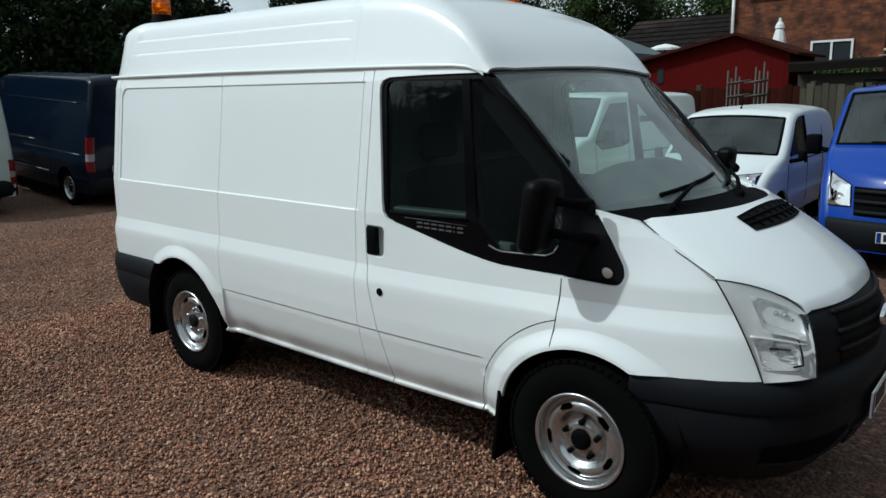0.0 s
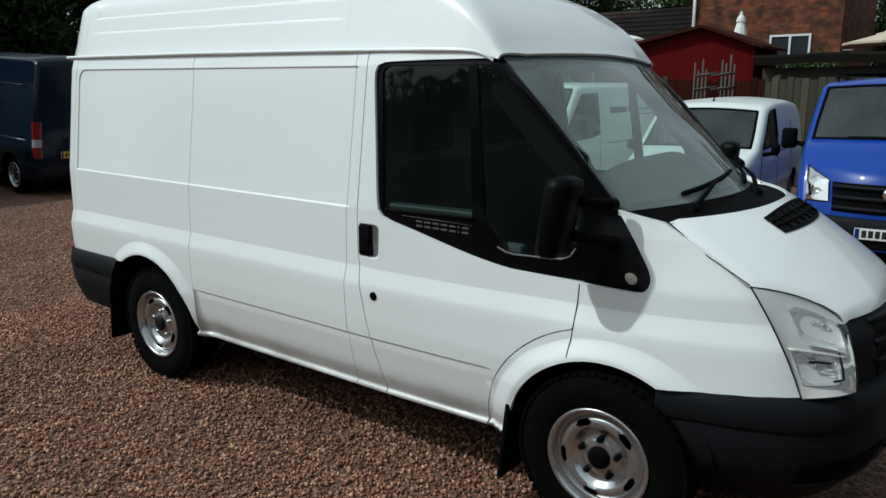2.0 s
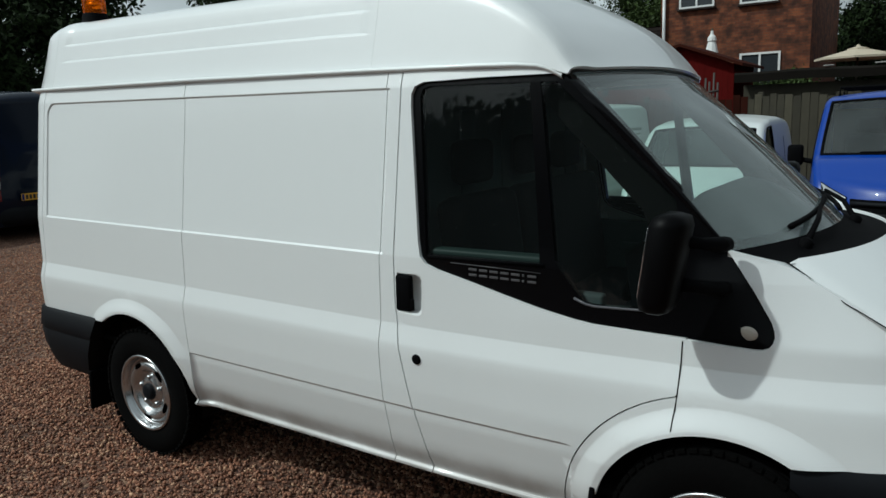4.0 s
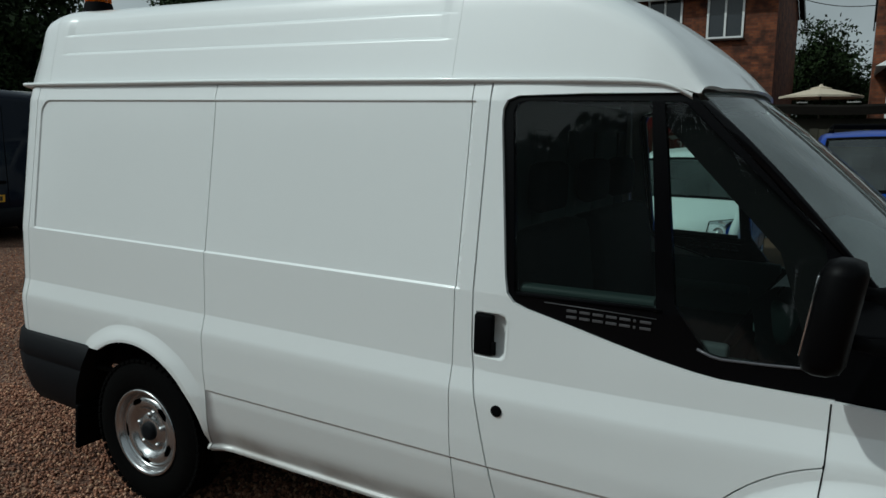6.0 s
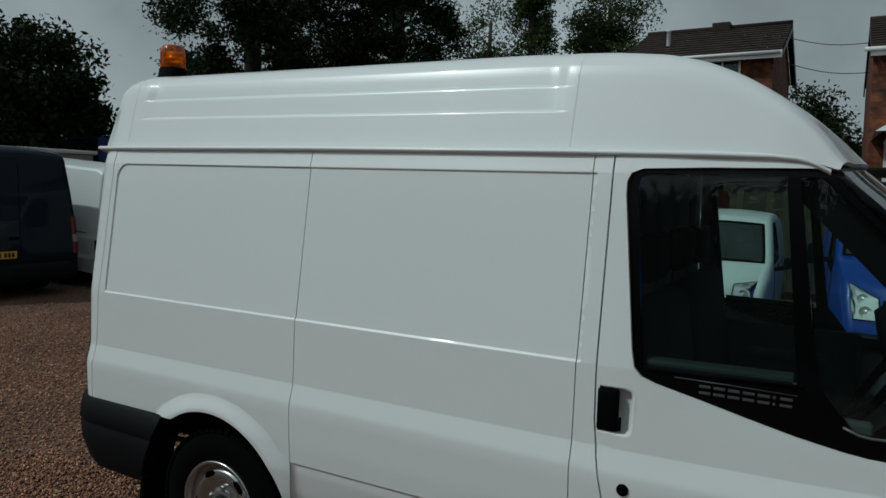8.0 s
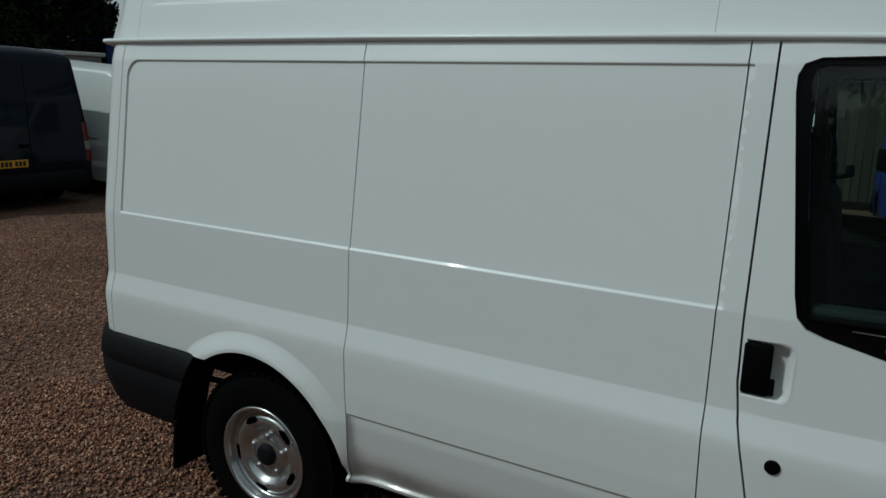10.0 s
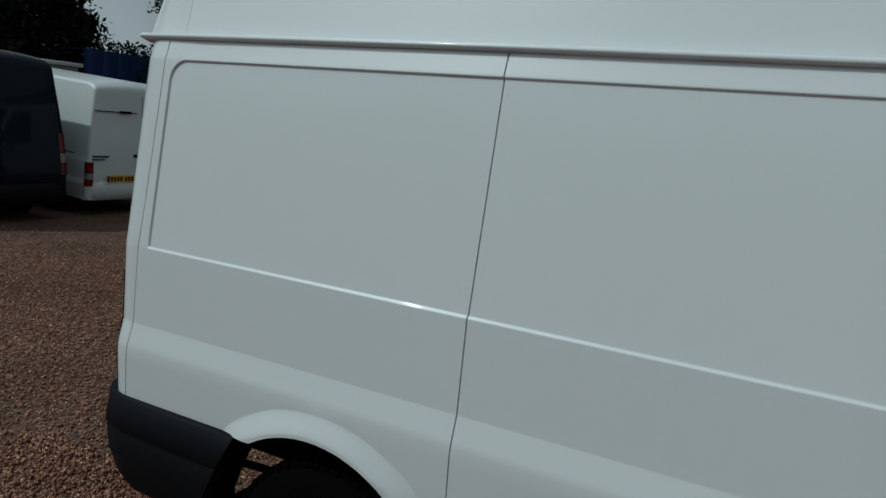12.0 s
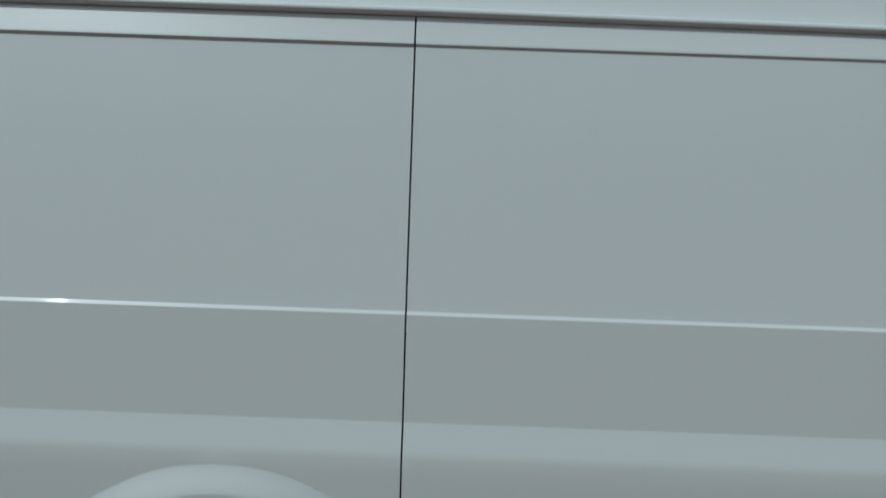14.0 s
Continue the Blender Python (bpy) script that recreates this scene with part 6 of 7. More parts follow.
# ---- houses, shed and fence ----
def brick_material(name, a, b_, mortar, scale=1.0):
    m = bpy.data.materials.new(name)
    m.use_nodes = True
    n, l = m.node_tree.nodes, m.node_tree.links
    p = n["Principled BSDF"]
    p.inputs["Roughness"].default_value = 0.9
    tc, mp = n.new("ShaderNodeTexCoord"), n.new("ShaderNodeVectorMath")
    sp, cb = n.new("ShaderNodeSeparateXYZ"), n.new("ShaderNodeCombineXYZ")
    l.new(tc.outputs["Object"], sp.inputs[0])
    ad = n.new("ShaderNodeMath")
    l.new(sp.outputs["X"], ad.inputs[0])
    l.new(sp.outputs["Y"], ad.inputs[1])
    l.new(ad.outputs[0], cb.inputs["X"])
    l.new(sp.outputs["Z"], cb.inputs["Y"])
    br = n.new("ShaderNodeTexBrick")
    br.inputs["Scale"].default_value = 1.0 / scale
    br.inputs["Brick Width"].default_value, br.inputs["Row Height"].default_value, br.inputs["Mortar Size"].default_value = 0.225, 0.075, 0.006
    br.inputs["Color1"].default_value, br.inputs["Color2"].default_value, br.inputs["Mortar"].default_value = (*a, 1), (*b_, 1), (*mortar, 1)
    l.new(cb.outputs[0], br.inputs["Vector"])
    no = n.new("ShaderNodeTexNoise")
    no.inputs["Scale"].default_value, no.inputs["Detail"].default_value = 3.2, 8
    l.new(tc.outputs["Object"], no.inputs["Vector"])
    rg = n.new("ShaderNodeMapRange")
    rg.inputs["From Min"].default_value, rg.inputs["From Max"].default_value = 0.33, 0.62
    rg.inputs["To Min"].default_value, rg.inputs["To Max"].default_value = 0.30, 1.25
    l.new(no.outputs["Fac"], rg.inputs["Value"])
    mu = n.new("ShaderNodeVectorMath")
    mu.operation = "MULTIPLY"
    l.new(br.outputs["Color"], mu.inputs[0])
    l.new(rg.outputs[0], mu.inputs[1])
    l.new(mu.outputs[0], p.inputs["Base Color"])
    bp = n.new("ShaderNodeBump")
    bp.invert = True
    bp.inputs["Strength"].default_value = 0.6
    l.new(br.outputs["Fac"], bp.inputs["Height"])
    l.new(bp.outputs[0], p.inputs["Normal"])
    return m


BRICK = brick_material("red_brick", (0.180, 0.052, 0.018), (0.085, 0.022, 0.009), (0.085, 0.045, 0.026))
TILE = vary_by_object(mat("brown_roof_tile", (0.034, 0.025, 0.022), 0.85, var=0.3, scale=3, bump=0.3, bscale=30, spec=0.15), 0.25)
REDWOOD = vary_by_object(mat("dark_red_stained_board", (0.080, 0.0055, 0.005), 0.85, var=0.2, scale=5, bump=0.3, bscale=60, spec=0.04), 0.05)
DARKBOARD = vary_by_object(mat("dark_red_brown_fence_board", (0.030, 0.008, 0.005), 0.9, var=0.3, scale=6, bump=0.4, bscale=50, spec=0.05), 0.3)
FELT = mat("black_roof_felt", (0.011, 0.0095, 0.008), 0.95, var=0.45, scale=3, bump=0.5, bscale=40, spec=0.05)
OLDWOOD = vary_by_object(mat("weathered_fence_board", (0.052, 0.046, 0.030), 0.9, var=0.4, scale=6, bump=0.4, bscale=50), 0.35)
UPVC = mat("white_window_plastic", (0.72, 0.73, 0.72), 0.4, var=0.04, scale=3)
CREAMGREY = mat("pale_grey_cabin_panel", (0.30, 0.29, 0.27), 0.8, var=0.12, scale=3)
PANE = mat("dark_house_glass", (0.03, 0.035, 0.04), 0.06, var=0.3, scale=1)
CANVAS = mat("beige_parasol_canvas", (0.50, 0.43, 0.33), 0.9, var=0.1, scale=6)
WCANVAS = mat("white_parasol_canvas", (0.72, 0.72, 0.70), 0.9, var=0.08, scale=6)
GREYCANVAS = mat("blue_grey_canvas", (0.10, 0.125, 0.14), 0.8, var=0.12, scale=4)
GALV = mat("galvanised_steel", (0.055, 0.048, 0.042), 0.6, 0.3, var=0.3, scale=12)
BLUECONT = mat("blue_container_steel", (0.015, 0.04, 0.16), 0.5, var=0.2, scale=3)


def house_window(parent, x, y, z0, z1, w, panes=2):
    """A white window set in a wall that faces -y, with its sill."""
    win = bpy.data.objects.new("window", None)
    scene.collection.objects.link(win)
    win.parent = parent
    bm = bmesh.new()
    t = 0.06
    box(bm, (x - w / 2, y - 0.05, z0), (x + w / 2, y + 0.06, z0 + t))
    box(bm, (x - w / 2, y - 0.05, z1 - t), (x + w / 2, y + 0.06, z1))
    for k in range(panes + 1):
        c = x - w / 2 + (w - t) * k / panes
        box(bm, (c, y - 0.05, z0 + t), (c + t, y + 0.06, z1 - t))
    part("window_frame", bm, UPVC, win, smooth=False)
    for k in range(panes):
        a = x - w / 2 + t + (w - t) * k / panes
        bm = bmesh.new()
        box(bm, (a, y - 0.01, z0 + t), (a + (w - t) / panes - t, y + 0.0, z1 - t))
        part("pane", bm, PANE, win, smooth=False)
    bm = bmesh.new()
    box(bm, (x - w / 2 - 0.05, y - 0.13, z0 - 0.06), (x + w / 2 + 0.05, y + 0.02, z0 - 0.003), 0.01)
    part("window_sill", bm, TILE, win, smooth=False)
    return win


def tile_roof(parent, x0, x1, y0, z0, y1, z1, rows_n, cols):
    """A slope of overlapping tile courses, rising from (y0, z0) to (y1, z1)."""
    bm = bmesh.new()
    d = Vector((0, y1 - y0, z1 - z0))
    n = d.normalized().cross(Vector((-1, 0, 0)))
    n = n if n.z > 0 else -n
    for r in range(rows_n):
        a, b = Vector((0, y0, z0)) + d * (r / rows_n), Vector((0, y0, z0)) + d * ((r + 1.15) / rows_n)
        for c in range(cols):
            xa, xb = x0 + (x1 - x0) * c / cols + 0.004, x0 + (x1 - x0) * (c + 1) / cols - 0.004
            v = [bm.verts.new(p) for p in (Vector((xa, 0, 0)) + a + n * 0.035, Vector((xb, 0, 0)) + a + n * 0.035, Vector((xb, 0, 0)) + b, Vector((xa, 0, 0)) + b, Vector((xa, 0, 0)) + a, Vector((xb, 0, 0)) + a)]
            bm.faces.new(v[:4])
            bm.faces.new((v[4], v[5], v[1], v[0]))
    return part("roof_tiles", bm, TILE, parent, smooth=False)


def house(label, x0, x1, y0, y1, eave, ridge, windows, chimney=None, pipe=True, left=0.25):
    h = new("house")
    tagged(h, label, "house")
    yr = (y0 + y1) / 2
    bm = bmesh.new()
    base = [(x0, y0), (x1, y0), (x1, y1), (x0, y1)]
    lo = [bm.verts.new((x, y, 0)) for x, y in base]
    hi = [bm.verts.new((x, y, eave)) for x, y in base]
    g0, g1 = bm.verts.new((x0, yr, ridge - 0.1)), bm.verts.new((x1, yr, ridge - 0.1))
    bm.faces.new((lo[0], lo[1], hi[1], hi[0]))
    bm.faces.new((lo[1], lo[2], hi[2], g1, hi[1]))
    bm.faces.new((lo[2], lo[3], hi[3], hi[2]))
    bm.faces.new((lo[3], lo[0], hi[0], g0, hi[3]))
    part("brick_wall", bm, BRICK, h, smooth=False)
    k = (ridge - eave) / (yr - y0)
    tile_roof(h, x0 - left, x1 + 0.25, y0 - 0.35, eave - 0.35 * k, yr, ridge, 11, 22)
    tile_roof(h, x0 - left, x1 + 0.25, y1 + 0.35, eave - 0.35 * k, yr, ridge, 11, 22)
    bm = bmesh.new()
    sweep(bm, [(x0 - left, yr, ridge + 0.03), (x1 + 0.25, yr, ridge + 0.03)], 0.09, 8)
    part("ridge_tile", bm, TILE, h)
    bm = bmesh.new()
    box(bm, (x0 - left, y0 - 0.37, eave - 0.42 * k - 0.20), (x1 + 0.25, y0 - 0.33, eave - 0.36 * k))
    part("fascia", bm, UPVC, h, smooth=False)
    bm = bmesh.new()
    sweep(bm, [(x0 - 0.2, y0 - 0.42, eave - 0.40 * k - 0.05), (x1 + 0.2, y0 - 0.42, eave - 0.40 * k - 0.05)], 0.055, 8)
    part("gutter", bm, UPVC, h)
    for s_, xe in ((-1, x0 - left), (1, x1 + 0.25)):
        for ya in (y0 - 0.35, y1 + 0.35):
            bm = bmesh.new()
            a, b = Vector((xe, ya, eave - 0.35 * k - 0.1)), Vector((xe, yr, ridge - 0.1))
            v = [bm.verts.new(p) for p in (a, b, b + Vector((0, 0, -0.18)), a + Vector((0, 0, -0.18)))]
            w = [bm.verts.new(p.co + Vector((-0.04 * s_, 0, 0))) for p in v]
            bm.faces.new(v)
            bm.faces.new(w[::-1])
            for i in range(4):
                bm.faces.new((v[i], v[(i + 1) % 4], w[(i + 1) % 4], w[i]))
            part("bargeboard", bm, INK, h, smooth=False)
    for w in windows:
        house_window(h, *w)
    if pipe:
        bm = bmesh.new()
        sweep(bm, [(x0 + 0.12, y0 - 0.09, eave - 0.3), (x0 + 0.12, y0 - 0.09, 0.0)], 0.05, 8)
        part("drainpipe", bm, UPVC, h)
    for cx in chimney or ():
        bm = bmesh.new()
        zz = ridge - abs(cx[1] - yr) * k
        lathe(bm, [(0.07, -0.3), (0.07, 0.45), (0.09, 0.46), (0.09, 0.52), (0, 0.53)], (0, 0, 1), (cx[0], cx[1], zz), 12)
        part("flue", bm, UPVC, h)
    return h


h1 = house("red brick house with a brown tiled roof and white windows", -6.95, -2.58, 21.0, 28.0, 6.35, 7.76,
           [(-4.03, 21.0, 4.76, 6.07, 1.07), (-5.84, 21.0, 4.80, 6.07, 1.07), (-3.94, 21.0, 2.2, 3.32, 1.15, 2)], [(-6.0, 22.4)])
bm = bmesh.new()
box(bm, (-4.9, 24.2, 7.6), (-4.3, 24.8, 7.95), 0.02)
part("ridge_vent", bm, TILE, h1, smooth=False)
h2 = house("red brick house with a white conservatory", -0.05, 8.5, 18.0, 25.0, 5.70, 7.0, [(1.02, 18.0, 4.6, 5.43, 1.0), (5.0, 18.0, 3.9, 5.0, 1.2)], [(0.32, 19.6)], pipe=False, left=0.06)
# lower wing of the first house
w1 = new("house_extension")
tagged(w1, "low brick extension under a brown tiled roof", "house")
bm = bmesh.new()
box(bm, (-10.8, 20.2, 0), (-6.9, 26.0, 3.0))
part("brick_wall", bm, BRICK, w1, smooth=False)
tile_roof(w1, -11.0, -6.87, 19.9, 2.95, 23.0, 4.55, 9, 18)
tile_roof(w1, -11.0, -6.87, 26.3, 2.95, 23.0, 4.55, 9, 18)
# conservatory
con = new("conservatory")
tagged(con, "white framed conservatory against the brick house", "conservatory")
bm = bmesh.new()
for x in (0.35, 1.5, 2.65, 3.8):
    box(bm, (x - 0.05, 15.0, 0), (x + 0.05, 15.1, 3.28))
for z in (0.0, 0.9, 2.45, 3.18):
    box(bm, (0.3, 14.99, z), (3.85, 15.11, z + 0.09))
for y in (15.1, 16.5, 17.85):
    box(bm, (0.30, y - 0.05, 0), (0.40, y + 0.05, 3.28))
for z in (0.0, 0.9, 2.45, 3.18):
    box(bm, (0.29, 15.05, z), (0.41, 17.95, z + 0.09))
part("conservatory_frame", bm, UPVC, con, smooth=False)
bm = bmesh.new()
box(bm, (0.40, 15.04, 0.1), (3.80, 15.06, 3.22))
box(bm, (0.34, 15.10, 0.1), (0.36, 17.9, 3.22))
part("conservatory_glass", bm, PANE, con, smooth=False)
bm = bmesh.new()
v = [bm.verts.new(p) for p in ((0.0, 14.8, 3.28), (4.0, 14.8, 3.28), (4.0, 18.0, 3.97), (0.75, 18.0, 3.97), (0.0, 18.0, 3.30))]
bm.faces.new(v[:4])
bm.faces.new((v[0], v[3], v[4]))
part("conservatory_roof", bm, UPVC, con, smooth=False)

# red timber workshop, gable to the yard
shed = new("timber_workshop")
tagged(shed, "dark red timber workshop with a low gable", "shed")
SX0, SX1, SXA, SY = -6.05, -2.96, -4.02, 13.0


def gable_z(x):
    return 2.66 + 0.42 * (1 - abs(x - SXA) / (SXA - SX0 if x < SXA else SX1 - SXA))


nb = 26
for k in range(nb):
    xa, xb = SX0 + (SX1 - SX0) * k / nb + 0.0015, SX0 + (SX1 - SX0) * (k + 1) / nb - 0.0015
    bm = bmesh.new()
    v = [bm.verts.new(p) for p in ((xa, SY, 0), (xb, SY, 0), (xb, SY, gable_z(xb) - 0.05), (xa, SY, gable_z(xa) - 0.05))]
    w = [bm.verts.new(p.co + Vector((0, 0.03, 0))) for p in v]
    bm.faces.new(v)
    bm.faces.new(w[::-1])
    for i in range(4):
        bm.faces.new((v[i], v[(i + 1) % 4], w[(i + 1) % 4], w[i]))
    part("board", bm, REDWOOD, shed, smooth=False)
bm = bmesh.new()
box(bm, (SX0, SY + 0.04, 0), (SX0 + 0.06, SY + 2.0, 2.62))
box(bm, (SX1 - 0.06, SY + 0.04, 0), (SX1, SY + 2.0, 2.62))
box(bm, (SX0 + 0.06, SY + 1.95, 0), (SX1 - 0.06, SY + 2.0, 2.62))
part("shed_wall", bm, REDWOOD, shed, smooth=False)
for xa, xb in ((SX0 - 0.25, SXA), (SXA, SX1 + 0.2)):
    bm = bmesh.new()
    za, zb = (gable_z(max(xa, SX0)) - (0.05 if xa < SX0 else 0)), (gable_z(min(xb, SX1)) - (0.05 if xb > SX1 else 0))
    v = [bm.verts.new(p) for p in ((xa, SY - 0.2, za), (xb, SY - 0.2, zb), (xb, SY + 2.1, zb), (xa, SY + 2.1, za))]
    w = [bm.verts.new(p.co + Vector((0, 0, -0.06))) for p in v]
    bm.faces.new(v)
    bm.faces.new(w[::-1])
    for i in range(4):
        bm.faces.new((v[i], v[(i + 1) % 4], w[(i + 1) % 4], w[i]))
    part("roof_slope", bm, DARKBOARD, shed, smooth=False)
bm = bmesh.new()
box(bm, (-5.80, SY - 0.02, 2.08), (-5.66, SY - 0.005, 2.42))
part("shed_window", bm, PANE, shed, smooth=False)

# lean-to with a felt roof beside it
lean = new("lean_to")
tagged(lean, "weathered timber lean-to with a black felt roof", "shed")
bm = bmesh.new()
box(bm, (-2.68, 12.6, 0), (3.2, 12.66, 2.15))
part("boarded_front", bm, OLDWOOD, lean, smooth=False)
v, f = grid([[(x, y, z + 0.012 * math.sin(x * 3.1)) for x in steps(-2.80, 3.4, 18)] for y, z in ((12.3, 2.21), (12.28, 2.36), (12.34, 2.40), (13.4, 2.44), (14.8, 2.50))])
ob = mesh_part("felt_roof", v, f, FELT, lean, smooth=False)
m = ob.modifiers.new("thickness", "SOLIDIFY")
m.thickness = 0.05

# pale offcuts left on the edge of the lean-to roof
for x0, w_, turn in ((-1.16, 0.16, 0.35), (-0.30, 0.22, -0.2)):
    bm = bmesh.new()
    box(bm, (-w_ / 2, -0.06, 0.0), (w_ / 2, 0.06, 0.022), 0.004, Matrix.Translation((x0, 12.36, 2.425)) @ Matrix.Rotation(turn, 4, "Z"))
    tagged(part("board_offcut", bm, CREAMGREY, smooth=False), "pale board offcut lying on the lean-to roof", "board", "offcuts")

fence = new("boundary_fence")
tagged(fence, "old close-boarded wooden fence", "fence")
random.seed(11)
x = -9.0
while x < 9.0:
    w = random.uniform(0.11, 0.15)
    bm = bmesh.new()
    zt = 1.92 + random.uniform(-0.05, 0.04)
    box(bm, (x, 11.9 + random.uniform(0, 0.012), 0.03), (x + w - 0.012, 11.925, zt), 0.004)
    part("fence_board", bm, DARKBOARD if x < -2.5 else OLDWOOD, fence, smooth=False)
    x += w
for z in (0.5, 1.5):
    bm = bmesh.new()
    box(bm, (-9, 11.93, z), (9, 11.98, z + 0.08))
    part("fence_rail", bm, OLDWOOD, fence, smooth=False)
for k in range(9):
    bm = bmesh.new()
    box(bm, (-8.9 + k * 2.2, 11.98, 0), (-8.8 + k * 2.2, 12.08, 2.0), 0.008)
    part("fence_post", bm, OLDWOOD, fence, smooth=False)

# steel trestles stacked by the fence, their feet standing up
for legs, bar in (([(-3.62, 2.25), (-3.55, 2.10), (-3.47, 2.31), (-3.40, 2.12)], (-3.62, -3.18)), ([(-3.10, 2.29), (-3.03, 2.22), (-2.95, 2.38), (-2.88, 2.20)], (-3.30, -2.86))):
    tr = new("steel_trestle")
    tagged(tr, "rusty galvanised steel trestle standing by the fence", "trestle", "trestles")
    for lx, top in legs:
        bm = bmesh.new()
        sweep(bm, [(lx - 0.03, 11.35, 0), (lx, 11.3, top)], 0.019, 6)
        part("upright", bm, GALV, tr)
    for z in (1.74, 2.0, 0.6):
        bm = bmesh.new()
        sweep(bm, [(bar[0], 11.29, z), (bar[1], 11.29, z + 0.05)], 0.022, 6)
        part("crossbar", bm, GALV, tr)

# grey canvas gazebo and a white parasol behind the workshop
gaz = new("garden_gazebo")
tagged(gaz, "garden gazebo with a blue-grey canvas roof", "gazebo")
bm = bmesh.new()
apex = bm.verts.new((-8.95, 16.5, 3.65))
ring_ = [bm.verts.new(p) for p in ((-10.4, 15.1, 2.95), (-7.5, 15.1, 2.95), (-7.5, 17.9, 2.95), (-10.4, 17.9, 2.95))]
low_ = [bm.verts.new(v_.co + Vector((0, 0, -0.22))) for v_ in ring_]
for k in range(4):
    bm.faces.new((ring_[k], ring_[(k + 1) % 4], apex))
    bm.faces.new((low_[k], low_[(k + 1) % 4], ring_[(k + 1) % 4], ring_[k]))
part("canopy", bm, GREYCANVAS, gaz, smooth=False)
for x, y in ((-10.35, 15.15), (-7.55, 15.15), (-7.55, 17.85), (-10.35, 17.85)):
    bm = bmesh.new()
    sweep(bm, [(x, y, 0), (x, y, 2.9)], 0.03, 6)
    part("post", bm, GALV, gaz)
par = new("garden_parasol")
tagged(par, "open white garden parasol on a pole", "parasol")
bm = bmesh.new()
lathe(bm, [(0.0, 3.32), (0.05, 3.31), (0.25, 3.27), (0.48, 3.18), (0.48, 3.12), (0.46, 3.17), (0.0, 3.26)], (0, 0, 1), (-7.75, 17.9, 0), 8)
part("canopy", bm, WCANVAS, par, smooth=False)
bm = bmesh.new()
sweep(bm, [(-7.75, 17.9, 0), (-7.75, 17.9, 3.3)], 0.02, 6)
part("pole", bm, OLDWOOD, par)

# parasols in the gardens
par = new("garden_parasol")
tagged(par, "open beige garden parasol on a pole", "parasol")
bm = bmesh.new()
lathe(bm, [(0.0, 3.14), (0.03, 3.14), (0.06, 3.09), (0.24, 3.05), (0.24, 3.02), (0.6, 2.93), (0.97, 2.84), (0.97, 2.79), (0.96, 2.82), (0.6, 2.91), (0.0, 3.02)], (0, 0, 1), (-1.13, 18.0, 0), 8)
part("canopy", bm, CANVAS, par, smooth=False)
bm = bmesh.new()
sweep(bm, [(-1.13, 18.0, 0), (-1.13, 18.0, 3.08)], 0.025, 8)
part("pole", bm, OLDWOOD, par)
par = new("closed_parasol")
tagged(par, "closed white garden parasol on a pole", "parasol")
bm = bmesh.new()
lathe(bm, [(0.0, 3.90), (0.03, 3.88), (0.05, 3.78), (0.11, 3.70), (0.13, 3.60), (0.10, 3.585), (0.14, 3.45), (0.18, 3.28), (0.19, 3.05), (0.12, 2.75), (0.10, 2.3), (0, 2.3)], (0, 0, 1), (-4.87, 19.0, 0), 9)
part("canopy", bm, WCANVAS, par, smooth=False)
bm = bmesh.new()
sweep(bm, [(-4.87, 19.0, 0), (-4.87, 19.0, 3.95)], 0.025, 8)
part("pole", bm, OLDWOOD, par)

# blue steel container behind the far vans
ctn = new("shipping_container")
tagged(ctn, "blue steel container behind the parked vans", "container")
bm = bmesh.new()
rows = [[(-20.6 + (0.03 if (k // 2) % 2 else 0), 11.3 + k * 0.125, z) for k in range(49)] for z in (0.0, 3.3)]
rows = [[(-22.8, y, 0.0) for _, y, _ in rows[0]]] + rows + [[(-22.8, y, 3.3) for _, y, _ in rows[0]]]
v, f = grid(rows)
for p in v:
    bm.verts.new(p)
bm.verts.ensure_lookup_table()
for q in f:
    bm.faces.new([bm.verts[i] for i in q])
part("corrugated_wall", bm, BLUECONT, ctn, smooth=False)

# grey cabin beside the container
cabin = new("site_cabin")
tagged(cabin, "pale grey flat-roofed cabin beside the blue container", "cabin")
bm = bmesh.new()
box(bm, (-22.9, 8.2, 0), (-20.35, 10.95, 2.72), 0.02)
part("cabin_wall", bm, CREAMGREY, cabin, smooth=False)
bm = bmesh.new()
box(bm, (-22.95, 8.1, 2.722), (-20.28, 11.05, 2.83), 0.02)
part("cabin_roof", bm, UPVC, cabin, smooth=False)

# power lines between the houses
for z0, z1 in ((6.6, 6.3), (5.85, 5.45)):
    bm = bmesh.new()
    sweep(bm, [(-2.2 + 2.3 * k, 21 - 3 * k * 0, z0 + (z1 - z0) * k - 0.15 * math.sin(math.pi * k)) for k in steps(0, 1, 8)], 0.012, 5)
    tagged(part("overhead_cable", bm, INK), "thin black overhead cable between the houses", "cable")


# ---- trees and hedges ----
LEAF = vary_by_object(mat("dark_green_leaf", (0.015, 0.026, 0.008), 0.7, var=0.35, scale=0.8, spec=0.12), 0.55)
LEAF2 = vary_by_object(mat("mid_green_leaf", (0.038, 0.060, 0.016), 0.6, var=0.3, scale=0.8, spec=0.15), 0.5)
DEEPLEAF = vary_by_object(mat("deep_green_hedge_leaf", (0.007, 0.012, 0.005), 0.8, var=0.3, scale=0.8, spec=0.05), 0.4)
BARK = mat("grey_brown_bark", (0.05, 0.04, 0.032), 0.95, var=0.35, scale=4, bump=0.6, bscale=20)


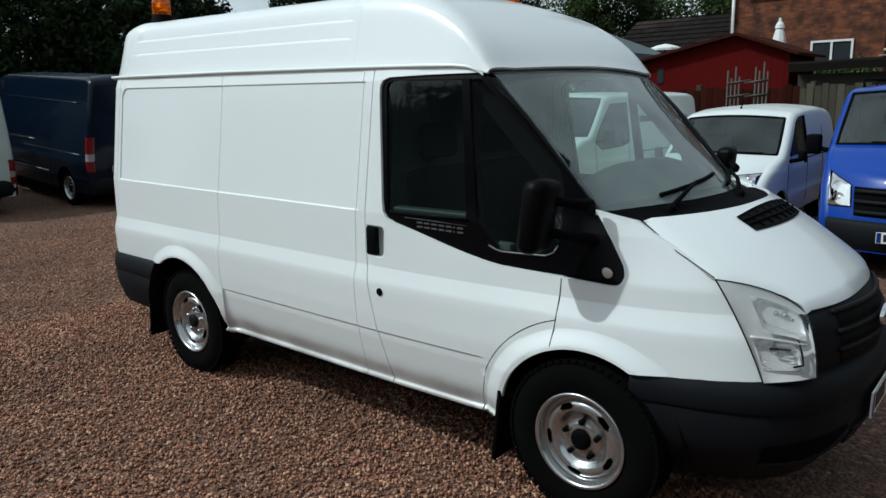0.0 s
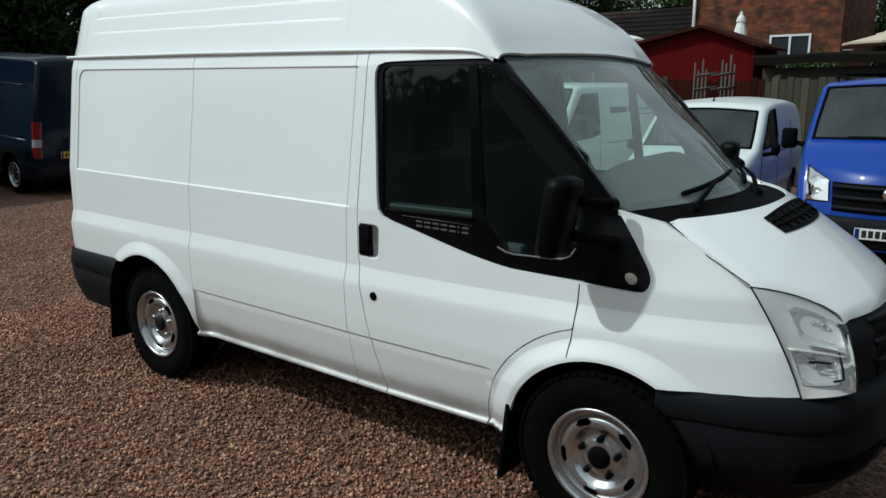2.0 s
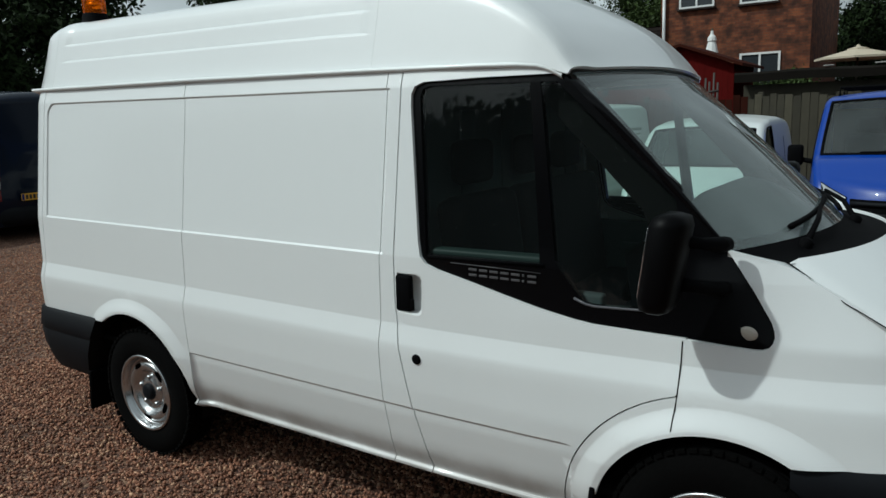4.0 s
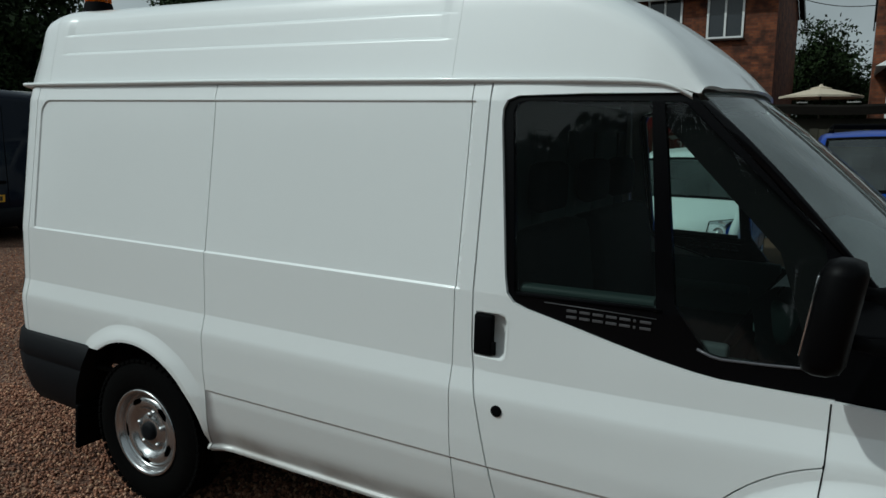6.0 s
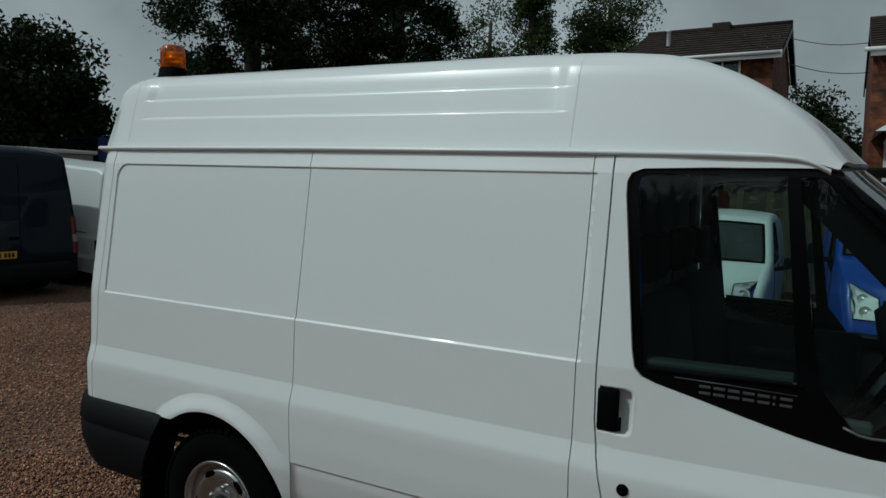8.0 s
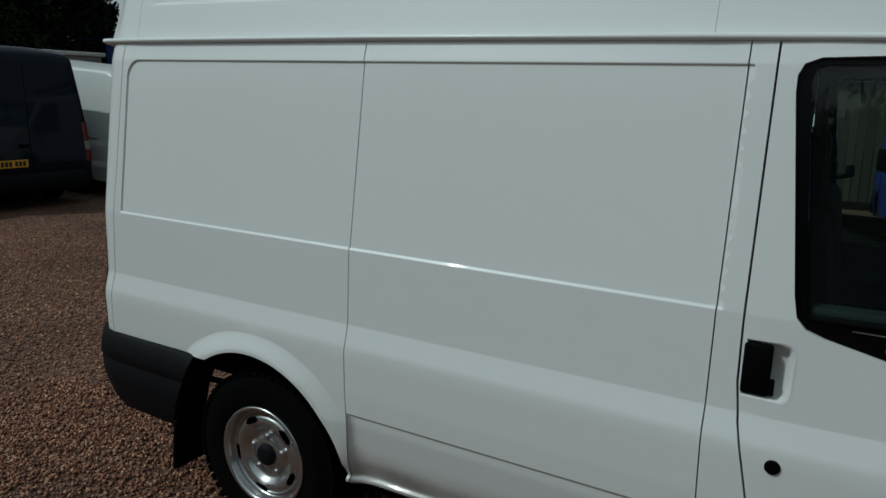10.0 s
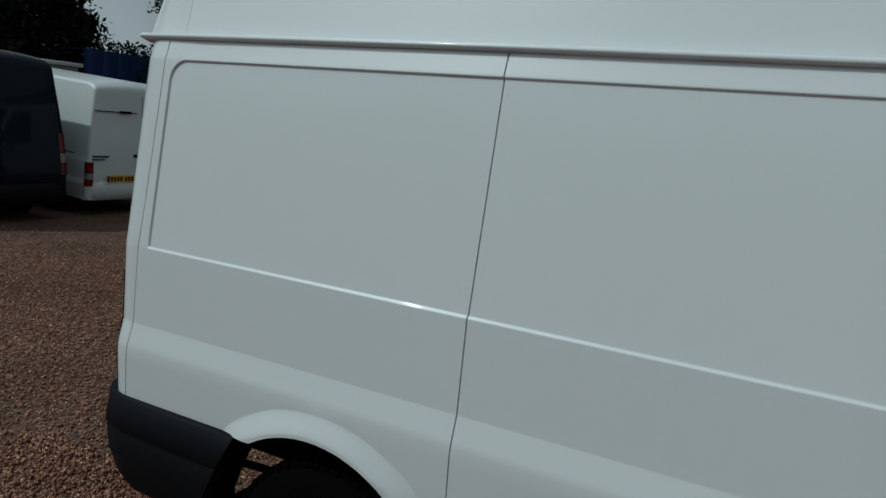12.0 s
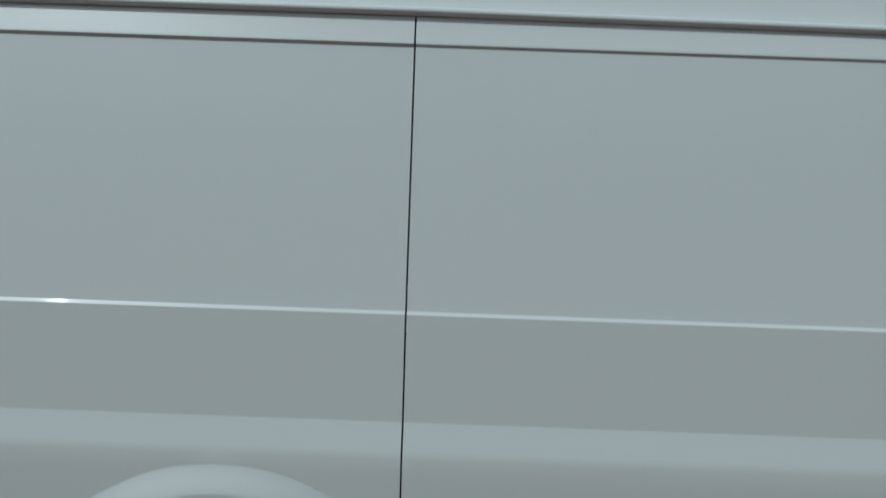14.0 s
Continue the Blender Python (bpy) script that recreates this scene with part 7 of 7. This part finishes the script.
def leaf_mesh(centres, per, spread, size, rng):
    """Many small leaf blades round the given places, as one mesh."""
    n = len(centres) * per
    off = rng.normal(size=(n, 3))
    off /= np.linalg.norm(off, axis=1)[:, None]
    off *= (rng.uniform(0.05, 1.0, n) ** 0.45 * (1 + 0.45 * (rng.uniform(0, 1, n) > 0.82)))[:, None] * 1.7
    c = np.repeat(centres, per, 0) + off * np.repeat(spread, per)[:, None] * np.array([1, 1, 0.7])
    a = rng.normal(size=(n, 3))
    a /= np.linalg.norm(a, axis=1)[:, None]
    b = np.cross(a, rng.normal(size=(n, 3)))
    b /= np.linalg.norm(b, axis=1)[:, None]
    s = rng.uniform(0.6, 1.3, n)[:, None] * size
    v = np.stack([c - a * s, c + b * s * 0.45, c + a * s, c - b * s * 0.45], 1).reshape(-1, 3)
    me = bpy.data.meshes.new("crown")
    me.vertices.add(n * 4)
    me.vertices.foreach_set("co", v.ravel())
    me.loops.add(n * 4)
    me.loops.foreach_set("vertex_index", np.arange(n * 4))
    me.polygons.add(n)
    me.polygons.foreach_set("loop_start", np.arange(n) * 4)
    me.update(calc_edges=True)
    return me


def tree(label, place, height, radius, seed, leaf=LEAF, clumps=150, per=70, size=0.11, low=0.25, squash=1.0, spread=0.42):
    rng = np.random.default_rng(seed)
    t = new("tree")
    t.location = place
    tagged(t, label, "tree")
    h0 = height * low
    bm = bmesh.new()
    top = height * 0.86
    lean = rng.normal(size=2) * 0.25
    sweep(bm, [(lean[0] * k * k, lean[1] * k * k, top * k) for k in steps(0, 1, 8)], [0.26 * (1 - 0.85 * k) * height / 10 + 0.02 for k in steps(0, 1, 8)], 9)
    tips = []
    for k in range(22):
        f = rng.uniform(0.0, 0.95)
        z = h0 + (top - h0) * f
        a = rng.uniform(0, math.tau)
        r = radius * math.sqrt(max(0.05, 1 - (2 * f - 0.85) ** 2)) * rng.uniform(0.6, 1.0)
        p0 = Vector((lean[0] * (z / top) ** 2, lean[1] * (z / top) ** 2, z * 0.92))
        p1 = p0 + Vector((math.cos(a) * r * 0.5, math.sin(a) * r * 0.5, r * 0.25))
        p2 = p0 + Vector((math.cos(a) * r, math.sin(a) * r, r * 0.45))
        sweep(bm, [p0, p1, p2], [0.07 * height / 10, 0.04 * height / 10, 0.012], 5)
        tips += [p1.lerp(p2, q) for q in (0.3, 0.7, 1.0)]
    part("trunk", bm, BARK, t)
    mid, half = (height + h0) / 2, (height - h0) / 2
    d = rng.normal(size=(clumps, 3))
    d /= np.linalg.norm(d, axis=1)[:, None]
    rad = rng.uniform(0.35, 1.0, clumps) ** 0.5 * rng.uniform(0.8, 1.08, clumps)
    c = d * rad[:, None] * np.array([radius, radius, half * squash]) + np.array([0, 0, mid])
    c = np.concatenate([c, np.array([tuple(p) for p in tips])])
    me = leaf_mesh(c, per, rng.uniform(0.6, 1.4, len(c)) * spread, size, rng)
    me.materials.append(leaf)
    ob = new("crown", me)
    ob.parent = t
    return t


tree("tall dark leafy tree behind the yard", (-16.9, 14.0, 0), 15.0, 3.0, 1, LEAF, 190, 520, 0.064, 0.14, 1.0, 0.36)
tree("tall dark leafy tree behind the yard", (-13.2, 16.7, 0), 13.5, 2.15, 2, LEAF, 130, 480, 0.064, 0.16, 1.0, 0.34)
tree("slender light tree with thin foliage", (-15.0, 26.9, 0), 10.9, 1.5, 3, LEAF2, 40, 170, 0.08, 0.25, 1.0, 0.40)
tree("narrow birch-like tree with hanging foliage", (-14.0, 30.0, 0), 15.0, 0.9, 4, LEAF2, 80, 200, 0.075, 0.2, 1.0, 0.34)
tree("round-crowned tree with open foliage", (-11.2, 34.0, 0), 13.3, 2.6, 5, LEAF2, 70, 260, 0.085, 0.42, 1.0, 0.44)
tree("leafy tree behind the houses", (-7.5, 38.0, 0), 11.1, 0.8, 6, LEAF2, 8, 90, 0.11, 0.7, 1.0, 0.3)
tree("dark tree between the houses", (-1.75, 31.0, 0), 7.0, 0.95, 7, LEAF, 42, 190, 0.10, 0.2, 1.0, 0.45)
tree("dark tree between the houses", (-0.75, 29.0, 0), 4.6, 1.25, 8, LEAF, 45, 190, 0.10, 0.1, 1.0, 0.45)
for k, (x, y, hgt, r) in enumerate(((-25, -9.0, 8.5, 2.9), (-25.5, -4.0, 9.0, 3.0), (-25, 1.0, 8.4, 3.0), (-25.5, 6.0, 7.6, 2.8), (-25.0, 9.8, 7.3, 2.4), (-25.5, 13.0, 7.5, 1.9))):
    tree("dark overgrown tree along the yard's edge", (x, y, 0), hgt, r, 20 + k, LEAF, 110, 160, 0.12, 0.03, 1.0, 0.42)


def hedge(label, x0, x1, y0, y1, h, seed, leaf, count, per=60, size=0.09):
    rng = np.random.default_rng(seed)
    c = np.stack([rng.uniform(x0, x1, count), rng.uniform(y0, y1, count), rng.uniform(0.1, 1.0, count) ** 0.7 * h * rng.uniform(0.85, 1.05, count)], 1)
    me = leaf_mesh(c, per, np.full(count, 0.3 * size / 0.09), size, rng)
    me.materials.append(leaf)
    tagged(new("hedge", me), label, "hedge", kind="stuff")


hedge("clipped green garden hedge behind the lean-to", -3.3, -1.95, 15.7, 16.5, 2.42, 31, LEAF2, 150, 160, 0.05)
hedge("dark boundary hedge closing the yard on its south side", -26.0, 16.0, -17.5, -15.5, 5.7, 34, DEEPLEAF, 1700, 60, 0.17)
hedge("dark bushes behind the parked vans", -24.5, -22.8, -8.0, 17.0, 4.2, 32, LEAF, 330, 70)
hedge("leafy bushes behind the houses", -19.0, -8.5, 27.5, 29.5, 6.2, 35, LEAF2, 420, 90)
# unseen hedge, added to keep bright sky out of the navy van's tail
hedge("added dark hedge, out of view, that darkens reflections from the east", 14.0, 15.8, -15.0, 14.0, 5.5, 36, DEEPLEAF, 800, 60, 0.17)
hedge("dark shrubs along the northern boundary", -20.0, -10.9, 13.0, 15.0, 3.4, 33, LEAF, 260, 70)
